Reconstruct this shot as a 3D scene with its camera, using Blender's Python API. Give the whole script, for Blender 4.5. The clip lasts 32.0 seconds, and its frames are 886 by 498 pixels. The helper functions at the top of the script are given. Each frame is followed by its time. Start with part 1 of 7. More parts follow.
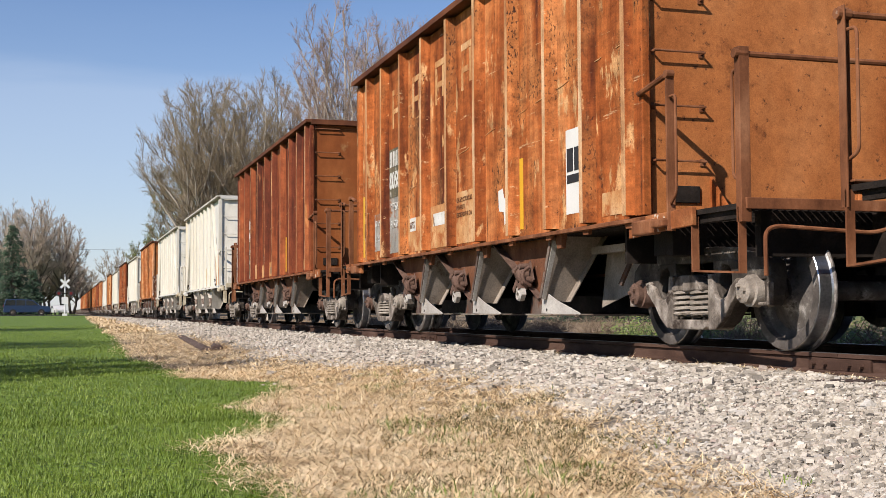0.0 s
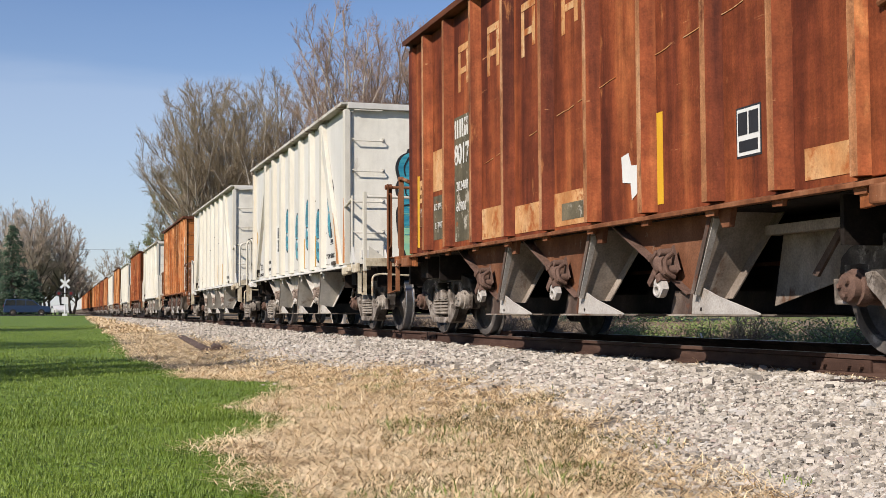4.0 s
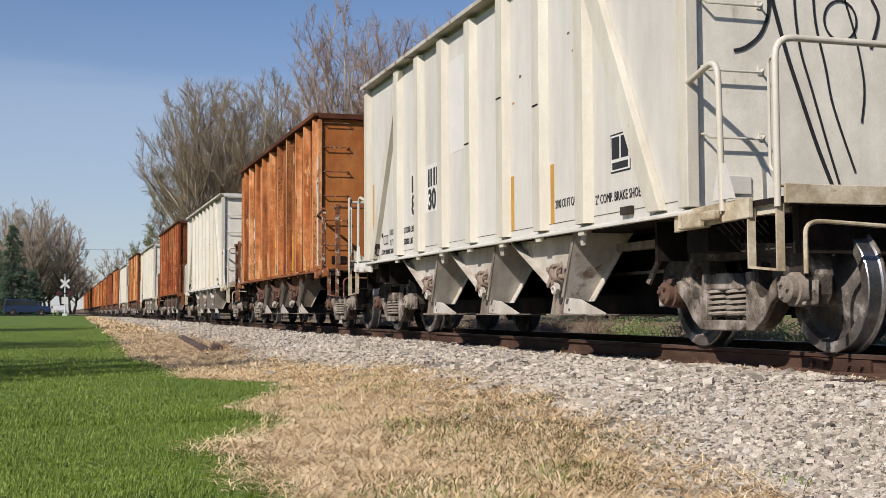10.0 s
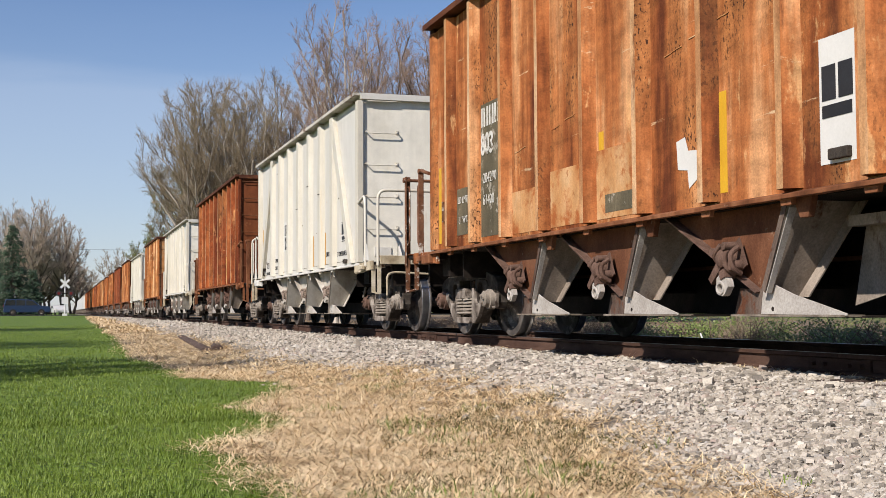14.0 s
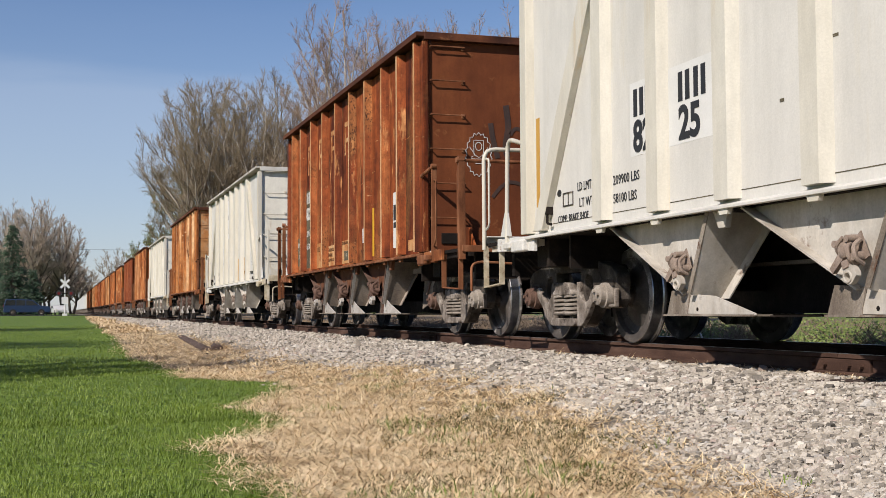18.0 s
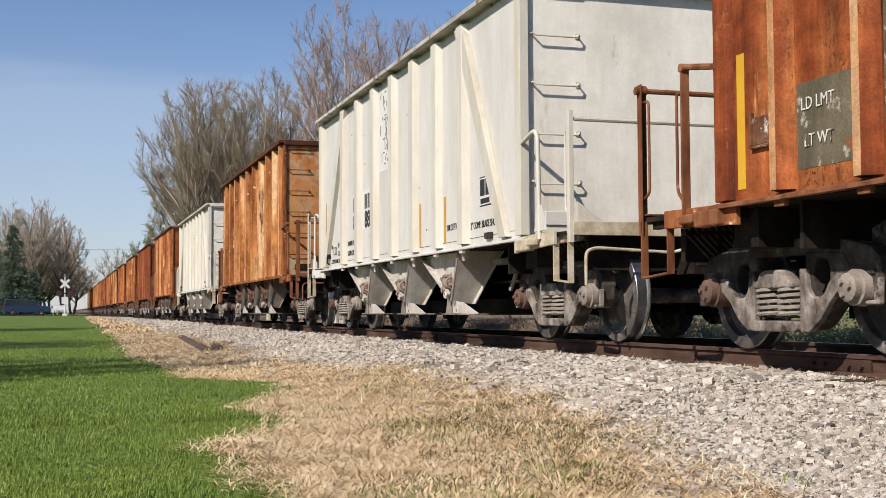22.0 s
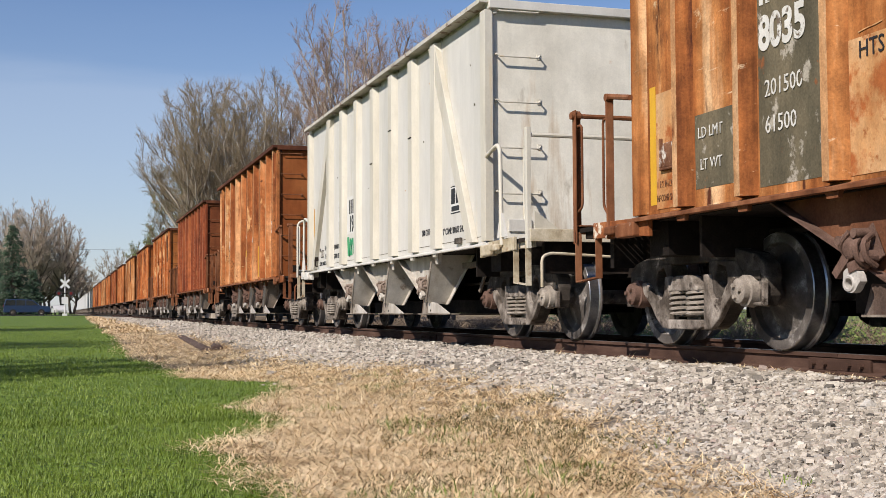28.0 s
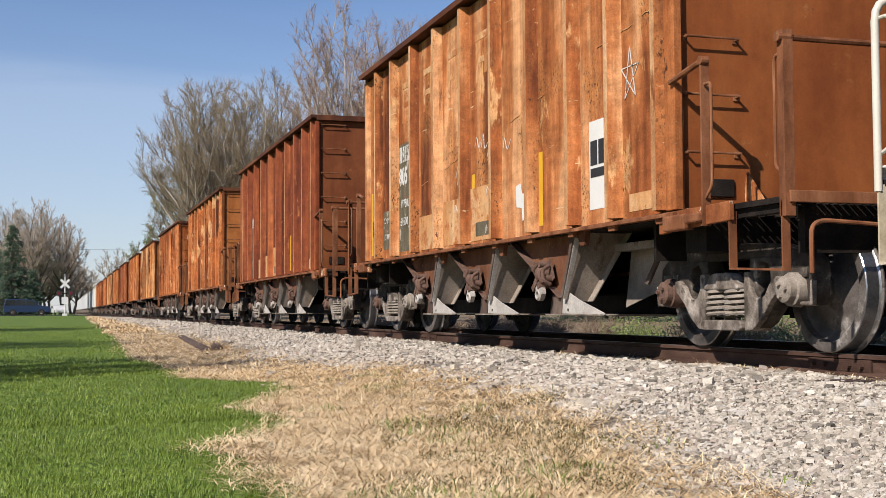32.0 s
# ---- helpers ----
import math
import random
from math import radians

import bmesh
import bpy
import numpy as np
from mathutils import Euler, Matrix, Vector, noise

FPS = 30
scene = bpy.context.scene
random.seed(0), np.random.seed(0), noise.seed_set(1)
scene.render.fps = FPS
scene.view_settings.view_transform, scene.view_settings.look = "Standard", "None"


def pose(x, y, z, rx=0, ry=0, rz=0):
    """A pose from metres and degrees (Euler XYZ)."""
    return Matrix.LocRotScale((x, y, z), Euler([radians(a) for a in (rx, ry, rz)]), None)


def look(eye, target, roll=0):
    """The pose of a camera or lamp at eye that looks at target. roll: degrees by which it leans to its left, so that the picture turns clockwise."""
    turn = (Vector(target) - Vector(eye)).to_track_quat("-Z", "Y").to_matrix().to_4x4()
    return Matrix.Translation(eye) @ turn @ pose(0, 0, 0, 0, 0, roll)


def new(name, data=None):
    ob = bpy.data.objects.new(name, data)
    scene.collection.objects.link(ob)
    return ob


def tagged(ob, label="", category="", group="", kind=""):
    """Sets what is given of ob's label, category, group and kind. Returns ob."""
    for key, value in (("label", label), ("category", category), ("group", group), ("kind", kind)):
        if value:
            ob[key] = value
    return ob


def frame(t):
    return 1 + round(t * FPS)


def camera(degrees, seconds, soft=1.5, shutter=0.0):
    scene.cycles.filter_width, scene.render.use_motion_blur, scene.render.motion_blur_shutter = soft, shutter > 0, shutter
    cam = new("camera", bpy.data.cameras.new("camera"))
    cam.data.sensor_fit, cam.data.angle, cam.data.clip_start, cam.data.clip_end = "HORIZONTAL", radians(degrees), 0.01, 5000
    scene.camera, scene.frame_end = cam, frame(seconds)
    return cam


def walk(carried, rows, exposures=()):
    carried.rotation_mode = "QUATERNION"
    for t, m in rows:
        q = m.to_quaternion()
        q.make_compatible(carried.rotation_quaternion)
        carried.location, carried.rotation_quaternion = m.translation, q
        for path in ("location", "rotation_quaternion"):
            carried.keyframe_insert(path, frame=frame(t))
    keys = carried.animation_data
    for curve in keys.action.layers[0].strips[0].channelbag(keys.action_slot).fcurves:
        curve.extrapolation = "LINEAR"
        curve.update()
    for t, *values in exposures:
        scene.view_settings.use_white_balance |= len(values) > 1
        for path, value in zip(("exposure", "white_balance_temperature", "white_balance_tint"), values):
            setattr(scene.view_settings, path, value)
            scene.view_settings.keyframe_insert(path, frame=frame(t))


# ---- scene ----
# ---- camera: stands still beside the track, low over the grass ----
EYE = (0.0, 0.0, 0.320)
YAW, PITCH, ROLL = 17.54, 2.917, -0.28
AIM = (EYE[0] + math.sin(radians(YAW)) * math.cos(radians(PITCH)),
       EYE[1] + math.cos(radians(YAW)) * math.cos(radians(PITCH)),
       EYE[2] + math.sin(radians(PITCH)))
cam = camera(40.31, 32.0, soft=0.7)
walk(cam, [(0.0, look(EYE, AIM, ROLL)), (32.0, look(EYE, AIM, ROLL))],
     exposures=[(0.0, 0.46), (1.0, 0.38), (3.0, 0.40), (6.0, 0.34), (8.0, 0.18), (9.5, 0.17), (13.0, 0.31), (15.0, 0.34), (17.0, 0.22), (18.0, 0.20), (20.0, 0.42), (21.5, 0.36), (23.0, 0.23), (25.0, 0.25), (28.0, 0.30), (30.0, 0.20), (31.0, 0.31), (32.0, 0.40)])

# the train's way, in metres gone, at times in seconds
GONE_T = [0.0, 2.0, 4.0, 6.0, 8.0, 10.0, 12.0, 14.0, 16.0, 18.0, 20.0, 22.0, 24.0, 26.0, 28.0, 30.0, 32.0]
GONE_S = [0.0, 8.45, 16.88, 25.31, 33.75, 42.23, 50.73, 59.32, 67.98, 76.67, 85.35, 94.06, 102.82, 111.68, 120.63, 129.66, 138.77]
TRACK_X = 6.05        # centre line of the track; it runs along y
PITCH_CAR = 13.8235    # coupler to coupler
FIRST_CAR = 13.79     # centre of car 0 at the start


def gone(t):
    return float(np.interp(t, GONE_T, GONE_S))


# ---- light: a clear spring day, sun over the left shoulder ----
SUN_WAY = Vector((1.47, 1.0, -1.38)).normalized()
sun = new("sun", bpy.data.lights.new("sun", "SUN"))
sun.data.energy, sun.data.angle, sun.data.color = 5.0, radians(0.55), (1.0, 0.915, 0.84)
sun.matrix_world = look((-30, -20, 40), Vector((-30, -20, 40)) + SUN_WAY)

world = bpy.data.worlds.new("sky")
scene.world = world
world.use_nodes = True
wn, wl = world.node_tree.nodes, world.node_tree.links
wn.clear()
w_out = wn.new("ShaderNodeOutputWorld")
w_bg = wn.new("ShaderNodeBackground")
w_sky = wn.new("ShaderNodeTexSky")
w_sky.sky_type, w_sky.sun_disc = "NISHITA", False
w_sky.sun_elevation = math.asin(-SUN_WAY.z)
w_sky.sun_rotation = math.atan2(-SUN_WAY.x, -SUN_WAY.y)
w_sky.air_density, w_sky.dust_density, w_sky.ozone_density = 1.15, 0.1, 2.6
w_bg.inputs["Strength"].default_value = 0.068
# a thin veil of high cloud low in the sky
w_tc = wn.new("ShaderNodeTexCoord")
w_sep = wn.new("ShaderNodeSeparateXYZ")
w_map = wn.new("ShaderNodeMapping")
w_map.inputs["Scale"].default_value = (2.0, 2.0, 14.0)
w_noise = wn.new("ShaderNodeTexNoise")
w_noise.inputs["Scale"].default_value = 1.3
w_noise.inputs["Detail"].default_value = 5.0
w_add = wn.new("ShaderNodeMath")
w_add.operation = "MULTIPLY_ADD"
w_add.inputs[1].default_value = 0.07
w_ramp = wn.new("ShaderNodeValToRGB")
w_ramp.color_ramp.elements[0].position, w_ramp.color_ramp.elements[0].color = 0.10, (0.42, 0.42, 0.42, 1)
w_ramp.color_ramp.elements[1].position, w_ramp.color_ramp.elements[1].color = 0.30, (0, 0, 0, 1)
w_e = w_ramp.color_ramp.elements.new(0.205)
w_e.color = (0.34, 0.34, 0.34, 1)
w_e = w_ramp.color_ramp.elements.new(0.225)
w_e.color = (0.10, 0.10, 0.10, 1)
w_mix = wn.new("ShaderNodeMix")
w_mix.data_type = "RGBA"
w_mix.inputs["B"].default_value = (7.4, 8.3, 9.9, 1)
wl.new(w_tc.outputs["Generated"], w_sep.inputs[0])
wl.new(w_tc.outputs["Generated"], w_map.inputs["Vector"])
wl.new(w_map.outputs[0], w_noise.inputs["Vector"])
wl.new(w_noise.outputs["Fac"], w_add.inputs[0])
wl.new(w_sep.outputs["Z"], w_add.inputs[2])
wl.new(w_add.outputs[0], w_ramp.inputs[0])
wl.new(w_ramp.outputs["Color"], w_mix.inputs["Factor"])
w_tint = wn.new("ShaderNodeMix")
w_tint.data_type, w_tint.blend_type = "RGBA", "MULTIPLY"
w_tint.inputs["Factor"].default_value = 1.0
w_tint.inputs["B"].default_value = (0.89, 0.97, 1.22, 1)
wl.new(w_sky.outputs[0], w_tint.inputs["A"])
wl.new(w_tint.outputs["Result"], w_mix.inputs["A"])
wl.new(w_mix.outputs["Result"], w_bg.inputs["Color"])
wl.new(w_bg.outputs[0], w_out.inputs[0])


# ---- materials ----
def tone(name, colors, scale=3.0, stretch=(1, 1, 1), fine=40.0, rough=0.8, metal=0.0, bump=0.2, spots=None, spot_at=0.62, spot_scale=2.0,
         spot_stretch=(1, 1, 1), vary=0.25, spots2=None, spot2_at=0.7, spot2_scale=9.0, mid=0.0, mid_scale=5.0, mid_stretch=(1, 1, 1), run=0.0, crisp=0.09, more=(), span=0.20, pits=None):
    """A weathered surface: a broad change of colour, grain, and up to two kinds of stain with shapes of their own."""
    def dull(c):
        return tuple(0.78 * v for v in c)

    colors, spots, spots2 = [dull(c) for c in colors], spots and dull(spots), spots2 and dull(spots2)
    m = bpy.data.materials.new(name)
    m.use_nodes = True
    n, l = m.node_tree.nodes, m.node_tree.links
    b = n["Principled BSDF"]
    b.inputs["Roughness"].default_value, b.inputs["Metallic"].default_value = rough, metal
    if rough >= 0.75 and not metal:
        b.inputs["Specular IOR Level"].default_value = 0.15
    tc, info = n.new("ShaderNodeTexCoord"), n.new("ShaderNodeObjectInfo")
    off = n.new("ShaderNodeVectorMath")
    off.operation = "MULTIPLY_ADD"
    off.inputs[1].default_value = (37.0, 23.0, 11.0)
    l.new(info.outputs["Random"], off.inputs[0])
    l.new(tc.outputs["Object"], off.inputs[2])

    def noise_at(sc, st, detail=6.0, rg=0.6):
        mp = n.new("ShaderNodeMapping")
        mp.inputs["Scale"].default_value = st
        l.new(off.outputs[0], mp.inputs["Vector"])
        t = n.new("ShaderNodeTexNoise")
        t.inputs["Scale"].default_value, t.inputs["Detail"].default_value, t.inputs["Roughness"].default_value = sc, detail, rg
        l.new(mp.outputs[0], t.inputs["Vector"])
        return t.outputs["Fac"]

    broad, grain = noise_at(scale, stretch), noise_at(fine, (1, 1, 1), 3.0)
    ramp = n.new("ShaderNodeValToRGB")
    els = ramp.color_ramp.elements
    els[0].position, els[0].color = 0.50 - span, (*colors[0], 1)
    els[1].position, els[1].color = 0.50 + span, (*colors[-1], 1)
    for i, c in enumerate(colors[1:-1]):
        e = els.new(0.50 - span + 2 * span * (i + 1) / (len(colors) - 1))
        e.color = (*c, 1)
    l.new(broad, ramp.inputs[0])
    col = ramp.outputs[0]

    def stain(col, color, at, sc, st):
        r = n.new("ShaderNodeValToRGB")
        r.color_ramp.elements[0].position, r.color_ramp.elements[1].position = at, at + crisp
        l.new(noise_at(sc, st, 8.0, 0.68), r.inputs[0])
        mx = n.new("ShaderNodeMix")
        mx.data_type = "RGBA"
        mx.inputs["B"].default_value = (*color, 1)
        l.new(r.outputs[0], mx.inputs["Factor"])
        l.new(col, mx.inputs["A"])
        return mx.outputs["Result"]

    if spots:
        col = stain(col, spots, spot_at, spot_scale, spot_stretch)
    if spots2:
        col = stain(col, spots2, spot2_at, spot2_scale, (1, 1, 1))
    for c, at, sc, st in more:
        col = stain(col, dull(c), at, sc, st)
    if pits:
        # clusters of small pits eaten into the sheet, with a yellowed halo
        near_pit = n.new("ShaderNodeMapRange")
        near_pit.inputs["From Min"].default_value, near_pit.inputs["From Max"].default_value = 0.52, 0.62
        l.new(noise_at(1.3, (1, 1, 0.45), 4.0, 0.6), near_pit.inputs[0])
        pit = n.new("ShaderNodeMapRange")
        pit.inputs["From Min"].default_value, pit.inputs["From Max"].default_value = 0.55, 0.60
        l.new(noise_at(40.0, (1, 1, 0.55), 4.0, 0.6), pit.inputs[0])
        both = n.new("ShaderNodeMath")
        both.operation = "MULTIPLY"
        l.new(near_pit.outputs[0], both.inputs[0])
        l.new(pit.outputs[0], both.inputs[1])
        pale = n.new("ShaderNodeMath")
        pale.operation = "MULTIPLY"
        pale.inputs[1].default_value = 0.30
        l.new(near_pit.outputs[0], pale.inputs[0])
        for fac, c in ((pale, pits[1]), (both, pits[0])):
            mx = n.new("ShaderNodeMix")
            mx.data_type = "RGBA"
            mx.inputs["B"].default_value = (*dull(c), 1)
            l.new(fac.outputs[0], mx.inputs["Factor"])
            l.new(col, mx.inputs["A"])
            col = mx.outputs["Result"]
    hsv = n.new("ShaderNodeHueSaturation")
    mr = n.new("ShaderNodeMapRange")
    mr.inputs["To Min"].default_value, mr.inputs["To Max"].default_value = 1 - vary, 1 + vary
    mr.inputs["From Min"].default_value, mr.inputs["From Max"].default_value = 0.25, 0.75
    l.new(grain, mr.inputs[0])
    value = mr.outputs[0]
    for mid, mid_scale, mid_stretch in ((mid, mid_scale, mid_stretch), (run, 9.0, (1, 1, 0.05))):
        if not mid:
            continue
        m2 = n.new("ShaderNodeMapRange")
        m2.inputs["To Min"].default_value, m2.inputs["To Max"].default_value = 1 - mid, 1 + mid
        m2.inputs["From Min"].default_value, m2.inputs["From Max"].default_value = 0.30, 0.70
        l.new(noise_at(mid_scale, mid_stretch, 8.0, 0.7), m2.inputs[0])
        mm = n.new("ShaderNodeMath")
        mm.operation = "MULTIPLY"
        l.new(value, mm.inputs[0])
        l.new(m2.outputs[0], mm.inputs[1])
        value = mm.outputs[0]
    l.new(value, hsv.inputs["Value"])
    l.new(col, hsv.inputs["Color"])
    l.new(hsv.outputs[0], b.inputs["Base Color"])
    if bump:
        bp = n.new("ShaderNodeBump")
        bp.inputs["Strength"].default_value, bp.inputs["Distance"].default_value = bump, 0.02
        l.new(grain, bp.inputs["Height"])
        l.new(bp.outputs[0], b.inputs["Normal"])
    return m


STREAK = (1, 1, 0.12)
RUST = [
    tone("rust_orange", [(0.10, 0.023, 0.0085), (0.28, 0.072, 0.0172), (0.41, 0.118, 0.0305), (0.56, 0.207, 0.0700)], 1.9, (1, 1, 0.16), 60, 0.85, pits=((0.055, 0.022, 0.012), (0.46, 0.22, 0.075)), vary=0.22, mid=0.42, mid_scale=5.5, mid_stretch=(1, 0.55, 1.5), bump=0.12, span=0.13, run=0.30, crisp=0.05, more=(((0.085, 0.026, 0.013), 0.625, 22.0, (1, 1, 0.55)), ((0.62, 0.38, 0.20), 0.635, 7.0, (1, 0.16, 2.4)), ((0.07, 0.026, 0.014), 0.625, 2.6, (1, 1, 0.10)), ((0.05, 0.022, 0.015), 0.70, 6.0, (1, 1, 1))), spots=(0.60, 0.33, 0.145), spot_at=0.575, spot_scale=3.6,
         spot_stretch=(1, 1, 0.42), spots2=(0.055, 0.022, 0.013), spot2_at=0.655, spot2_scale=3.4),
    tone("rust_red", [(0.072, 0.0155, 0.0070), (0.175, 0.0395, 0.0124), (0.265, 0.0645, 0.0180), (0.40, 0.124, 0.0380)], 1.8, STREAK, 60, 0.75, pits=((0.055, 0.022, 0.012), (0.46, 0.22, 0.075)), vary=0.22, mid=0.42, mid_scale=5.5, mid_stretch=(1, 0.6, 1.0), bump=0.12, span=0.13, run=0.30, crisp=0.06, more=(((0.085, 0.026, 0.013), 0.625, 22.0, (1, 1, 0.55)), ((0.48, 0.24, 0.11), 0.655, 7.0, (1, 0.16, 2.4)), ((0.035, 0.014, 0.010), 0.62, 2.6, (1, 1, 0.10))), spots=(0.56, 0.25, 0.095), spot_at=0.59, spot_scale=3.2,
         spot_stretch=(1, 1, 0.25), spots2=(0.035, 0.014, 0.011), spot2_at=0.67, spot2_scale=3.4),
    tone("rust_pale", [(0.12, 0.036, 0.013), (0.31, 0.105, 0.030), (0.47, 0.195, 0.064), (0.70, 0.44, 0.235)], 1.7, STREAK, 60, 0.85, vary=0.22, mid=0.42, mid_scale=5.5, mid_stretch=(1, 0.6, 0.7), bump=0.12, span=0.13, run=0.30, crisp=0.05, more=(((0.70, 0.50, 0.31), 0.635, 7.0, (1, 0.16, 2.4)), ((0.07, 0.026, 0.014), 0.62, 2.4, (1, 1, 0.08))), spots=(0.085, 0.026, 0.013), spot_at=0.575, spot_scale=1.7,
         spot_stretch=(1, 1, 0.20), spots2=(0.66, 0.45, 0.26), spot2_at=0.64, spot2_scale=4.0),
    tone("rust_maroon", [(0.085, 0.020, 0.010), (0.17, 0.040, 0.016), (0.25, 0.063, 0.022), (0.38, 0.118, 0.040)], 1.8, STREAK, 60, 0.75, vary=0.20, mid=0.34, mid_scale=5.5, mid_stretch=(1, 0.6, 1.0), bump=0.1, span=0.13, run=0.26, crisp=0.06, more=(((0.46, 0.22, 0.10), 0.665, 7.0, (1, 0.16, 2.4)), ((0.030, 0.012, 0.009), 0.63, 2.6, (1, 1, 0.10))), spots=(0.44, 0.17, 0.06), spot_at=0.62, spot_scale=3.2, spot_stretch=(1, 1, 0.25)),
    tone("rust_tan", [(0.13, 0.036, 0.0135), (0.31, 0.095, 0.0285), (0.45, 0.165, 0.0560), (0.64, 0.325, 0.150)], 1.9, (1, 1, 0.16), 60, 0.85, pits=((0.055, 0.022, 0.012), (0.46, 0.22, 0.075)), vary=0.22, mid=0.36, mid_scale=5.5, mid_stretch=(1, 0.55, 1.2), bump=0.12, span=0.13, run=0.28, crisp=0.05, more=(((0.70, 0.48, 0.28), 0.655, 7.0, (1, 0.16, 2.4)), ((0.09, 0.030, 0.015), 0.635, 2.6, (1, 1, 0.10))), spots=(0.62, 0.34, 0.15), spot_at=0.60, spot_scale=3.0, spot_stretch=(1, 1, 0.35), spots2=(0.08, 0.028, 0.014), spot2_at=0.66, spot2_scale=3.4),
]
# rib fronts: wear, and the sunlight on them painted in as a paler colour
RIB_FACE = [
    tone("worn_sunlit_rib_face", [(0.33, 0.125, 0.045), (0.55, 0.30, 0.14), (0.74, 0.52, 0.32)], 3.0, (1, 1, 0.16), 60, 0.8, vary=0.25, mid=0.30, mid_scale=7.0, bump=0.1, more=(((0.05, 0.024, 0.016), 0.66, 2.4, (1, 1, 0.8)),), spots=(0.20, 0.065, 0.022), spot_at=0.60, spot_scale=4.0, spot_stretch=(1, 1, 0.3)),
    tone("worn_sunlit_red_rib_face", [(0.20, 0.065, 0.026), (0.40, 0.18, 0.08), (0.62, 0.38, 0.21)], 3.0, (1, 1, 0.16), 60, 0.8, vary=0.25, mid=0.35, mid_scale=7.0, bump=0.2, spots=(0.12, 0.035, 0.015), spot_at=0.56, spot_scale=4.0, spot_stretch=(1, 1, 0.3)),
]
RUST_END = tone("rust_brown_end_sheet", [(0.17, 0.045, 0.0135), (0.27, 0.080, 0.0220), (0.37, 0.128, 0.0380)], 1.0, (1, 1, 0.5), 90, 0.8, vary=0.10, mid=0.14, mid_scale=4.0, run=0.08, bump=0.04, spots=(0.36, 0.17, 0.065), spot_at=0.62, spot_scale=3.0, spots2=(0.05, 0.02, 0.012), spot2_at=0.68, spot2_scale=5.0)
RUST_END_WARM = tone("warm_rust_end_sheet", [(0.26, 0.078, 0.0210), (0.38, 0.128, 0.0340), (0.49, 0.188, 0.0560)], 1.0, (1, 1, 0.5), 90, 0.8, vary=0.12, mid=0.18, mid_scale=4.0, run=0.10, bump=0.04, spots=(0.42, 0.20, 0.08), spot_at=0.60, spot_scale=3.0, spots2=(0.06, 0.022, 0.013), spot2_at=0.68, spot2_scale=5.0)
RUST_GRIT = tone("gritty_rust_end_sheet", [(0.34, 0.107, 0.0300), (0.46, 0.163, 0.0501), (0.56, 0.228, 0.0834)], 1.2, (1, 1, 0.6), 90, 0.85, vary=0.22, mid=0.22, mid_scale=9.0, bump=0.12, spots=(0.20, 0.065, 0.022), spot_at=0.60, spot_scale=2.0, spots2=(0.12, 0.045, 0.02), spot2_at=0.60, spot2_scale=16.0)
RUST_BLEACHED = tone("bleached_rust_end_sheet", [(0.34, 0.115, 0.034), (0.46, 0.185, 0.06), (0.54, 0.27, 0.11)], 1.0, (1, 1, 0.6), 90, 0.85, vary=0.12, mid=0.2, mid_scale=5.0, run=0.08, bump=0.05, spots=(0.50, 0.38, 0.24), spot_at=0.50, spot_scale=1.3, crisp=0.12, more=(((0.26, 0.085, 0.03), 0.60, 2.2, (1, 1, 0.4)),))
RUST_DEEP = tone("deep_red_rust_end_sheet", [(0.115, 0.034, 0.015), (0.18, 0.054, 0.020), (0.25, 0.083, 0.029)], 1.0, (1, 1, 0.5), 90, 0.8, vary=0.10, mid=0.16, mid_scale=4.0, run=0.10, bump=0.05, spots=(0.30, 0.12, 0.045), spot_at=0.62, spot_scale=3.0)
# dust, paled further so that springs look sunlit
DUST_LIT = tone("caked_dust_sunlit_tone", [(0.20, 0.17, 0.14), (0.33, 0.285, 0.24), (0.46, 0.41, 0.35)], 5.0, (1, 1, 1), 70, 0.95, bump=0.3, spots=(0.10, 0.08, 0.065), spot_at=0.62, spot_scale=7.0)
RAIL_DARK = tone("dark_rusted_handrail", [(0.11, 0.040, 0.018), (0.22, 0.085, 0.038), (0.34, 0.155, 0.078)], 5.0, (1, 1, 0.3), 70, 0.8, vary=0.12, mid=0.25, bump=0.08, spots=(0.42, 0.33, 0.26), spot_at=0.66, spot_scale=9.0)
CHIPPED = tone("chipped_cream_paint_on_rust", [(0.62, 0.55, 0.42), (0.72, 0.67, 0.57)], 3.0, (1, 1, 1), 40, 0.7, bump=0.2, vary=0.12, spots=(0.24, 0.10, 0.045), spot_at=0.53, spot_scale=5.0, spots2=(0.10, 0.05, 0.03), spot2_at=0.66, spot2_scale=8.0)
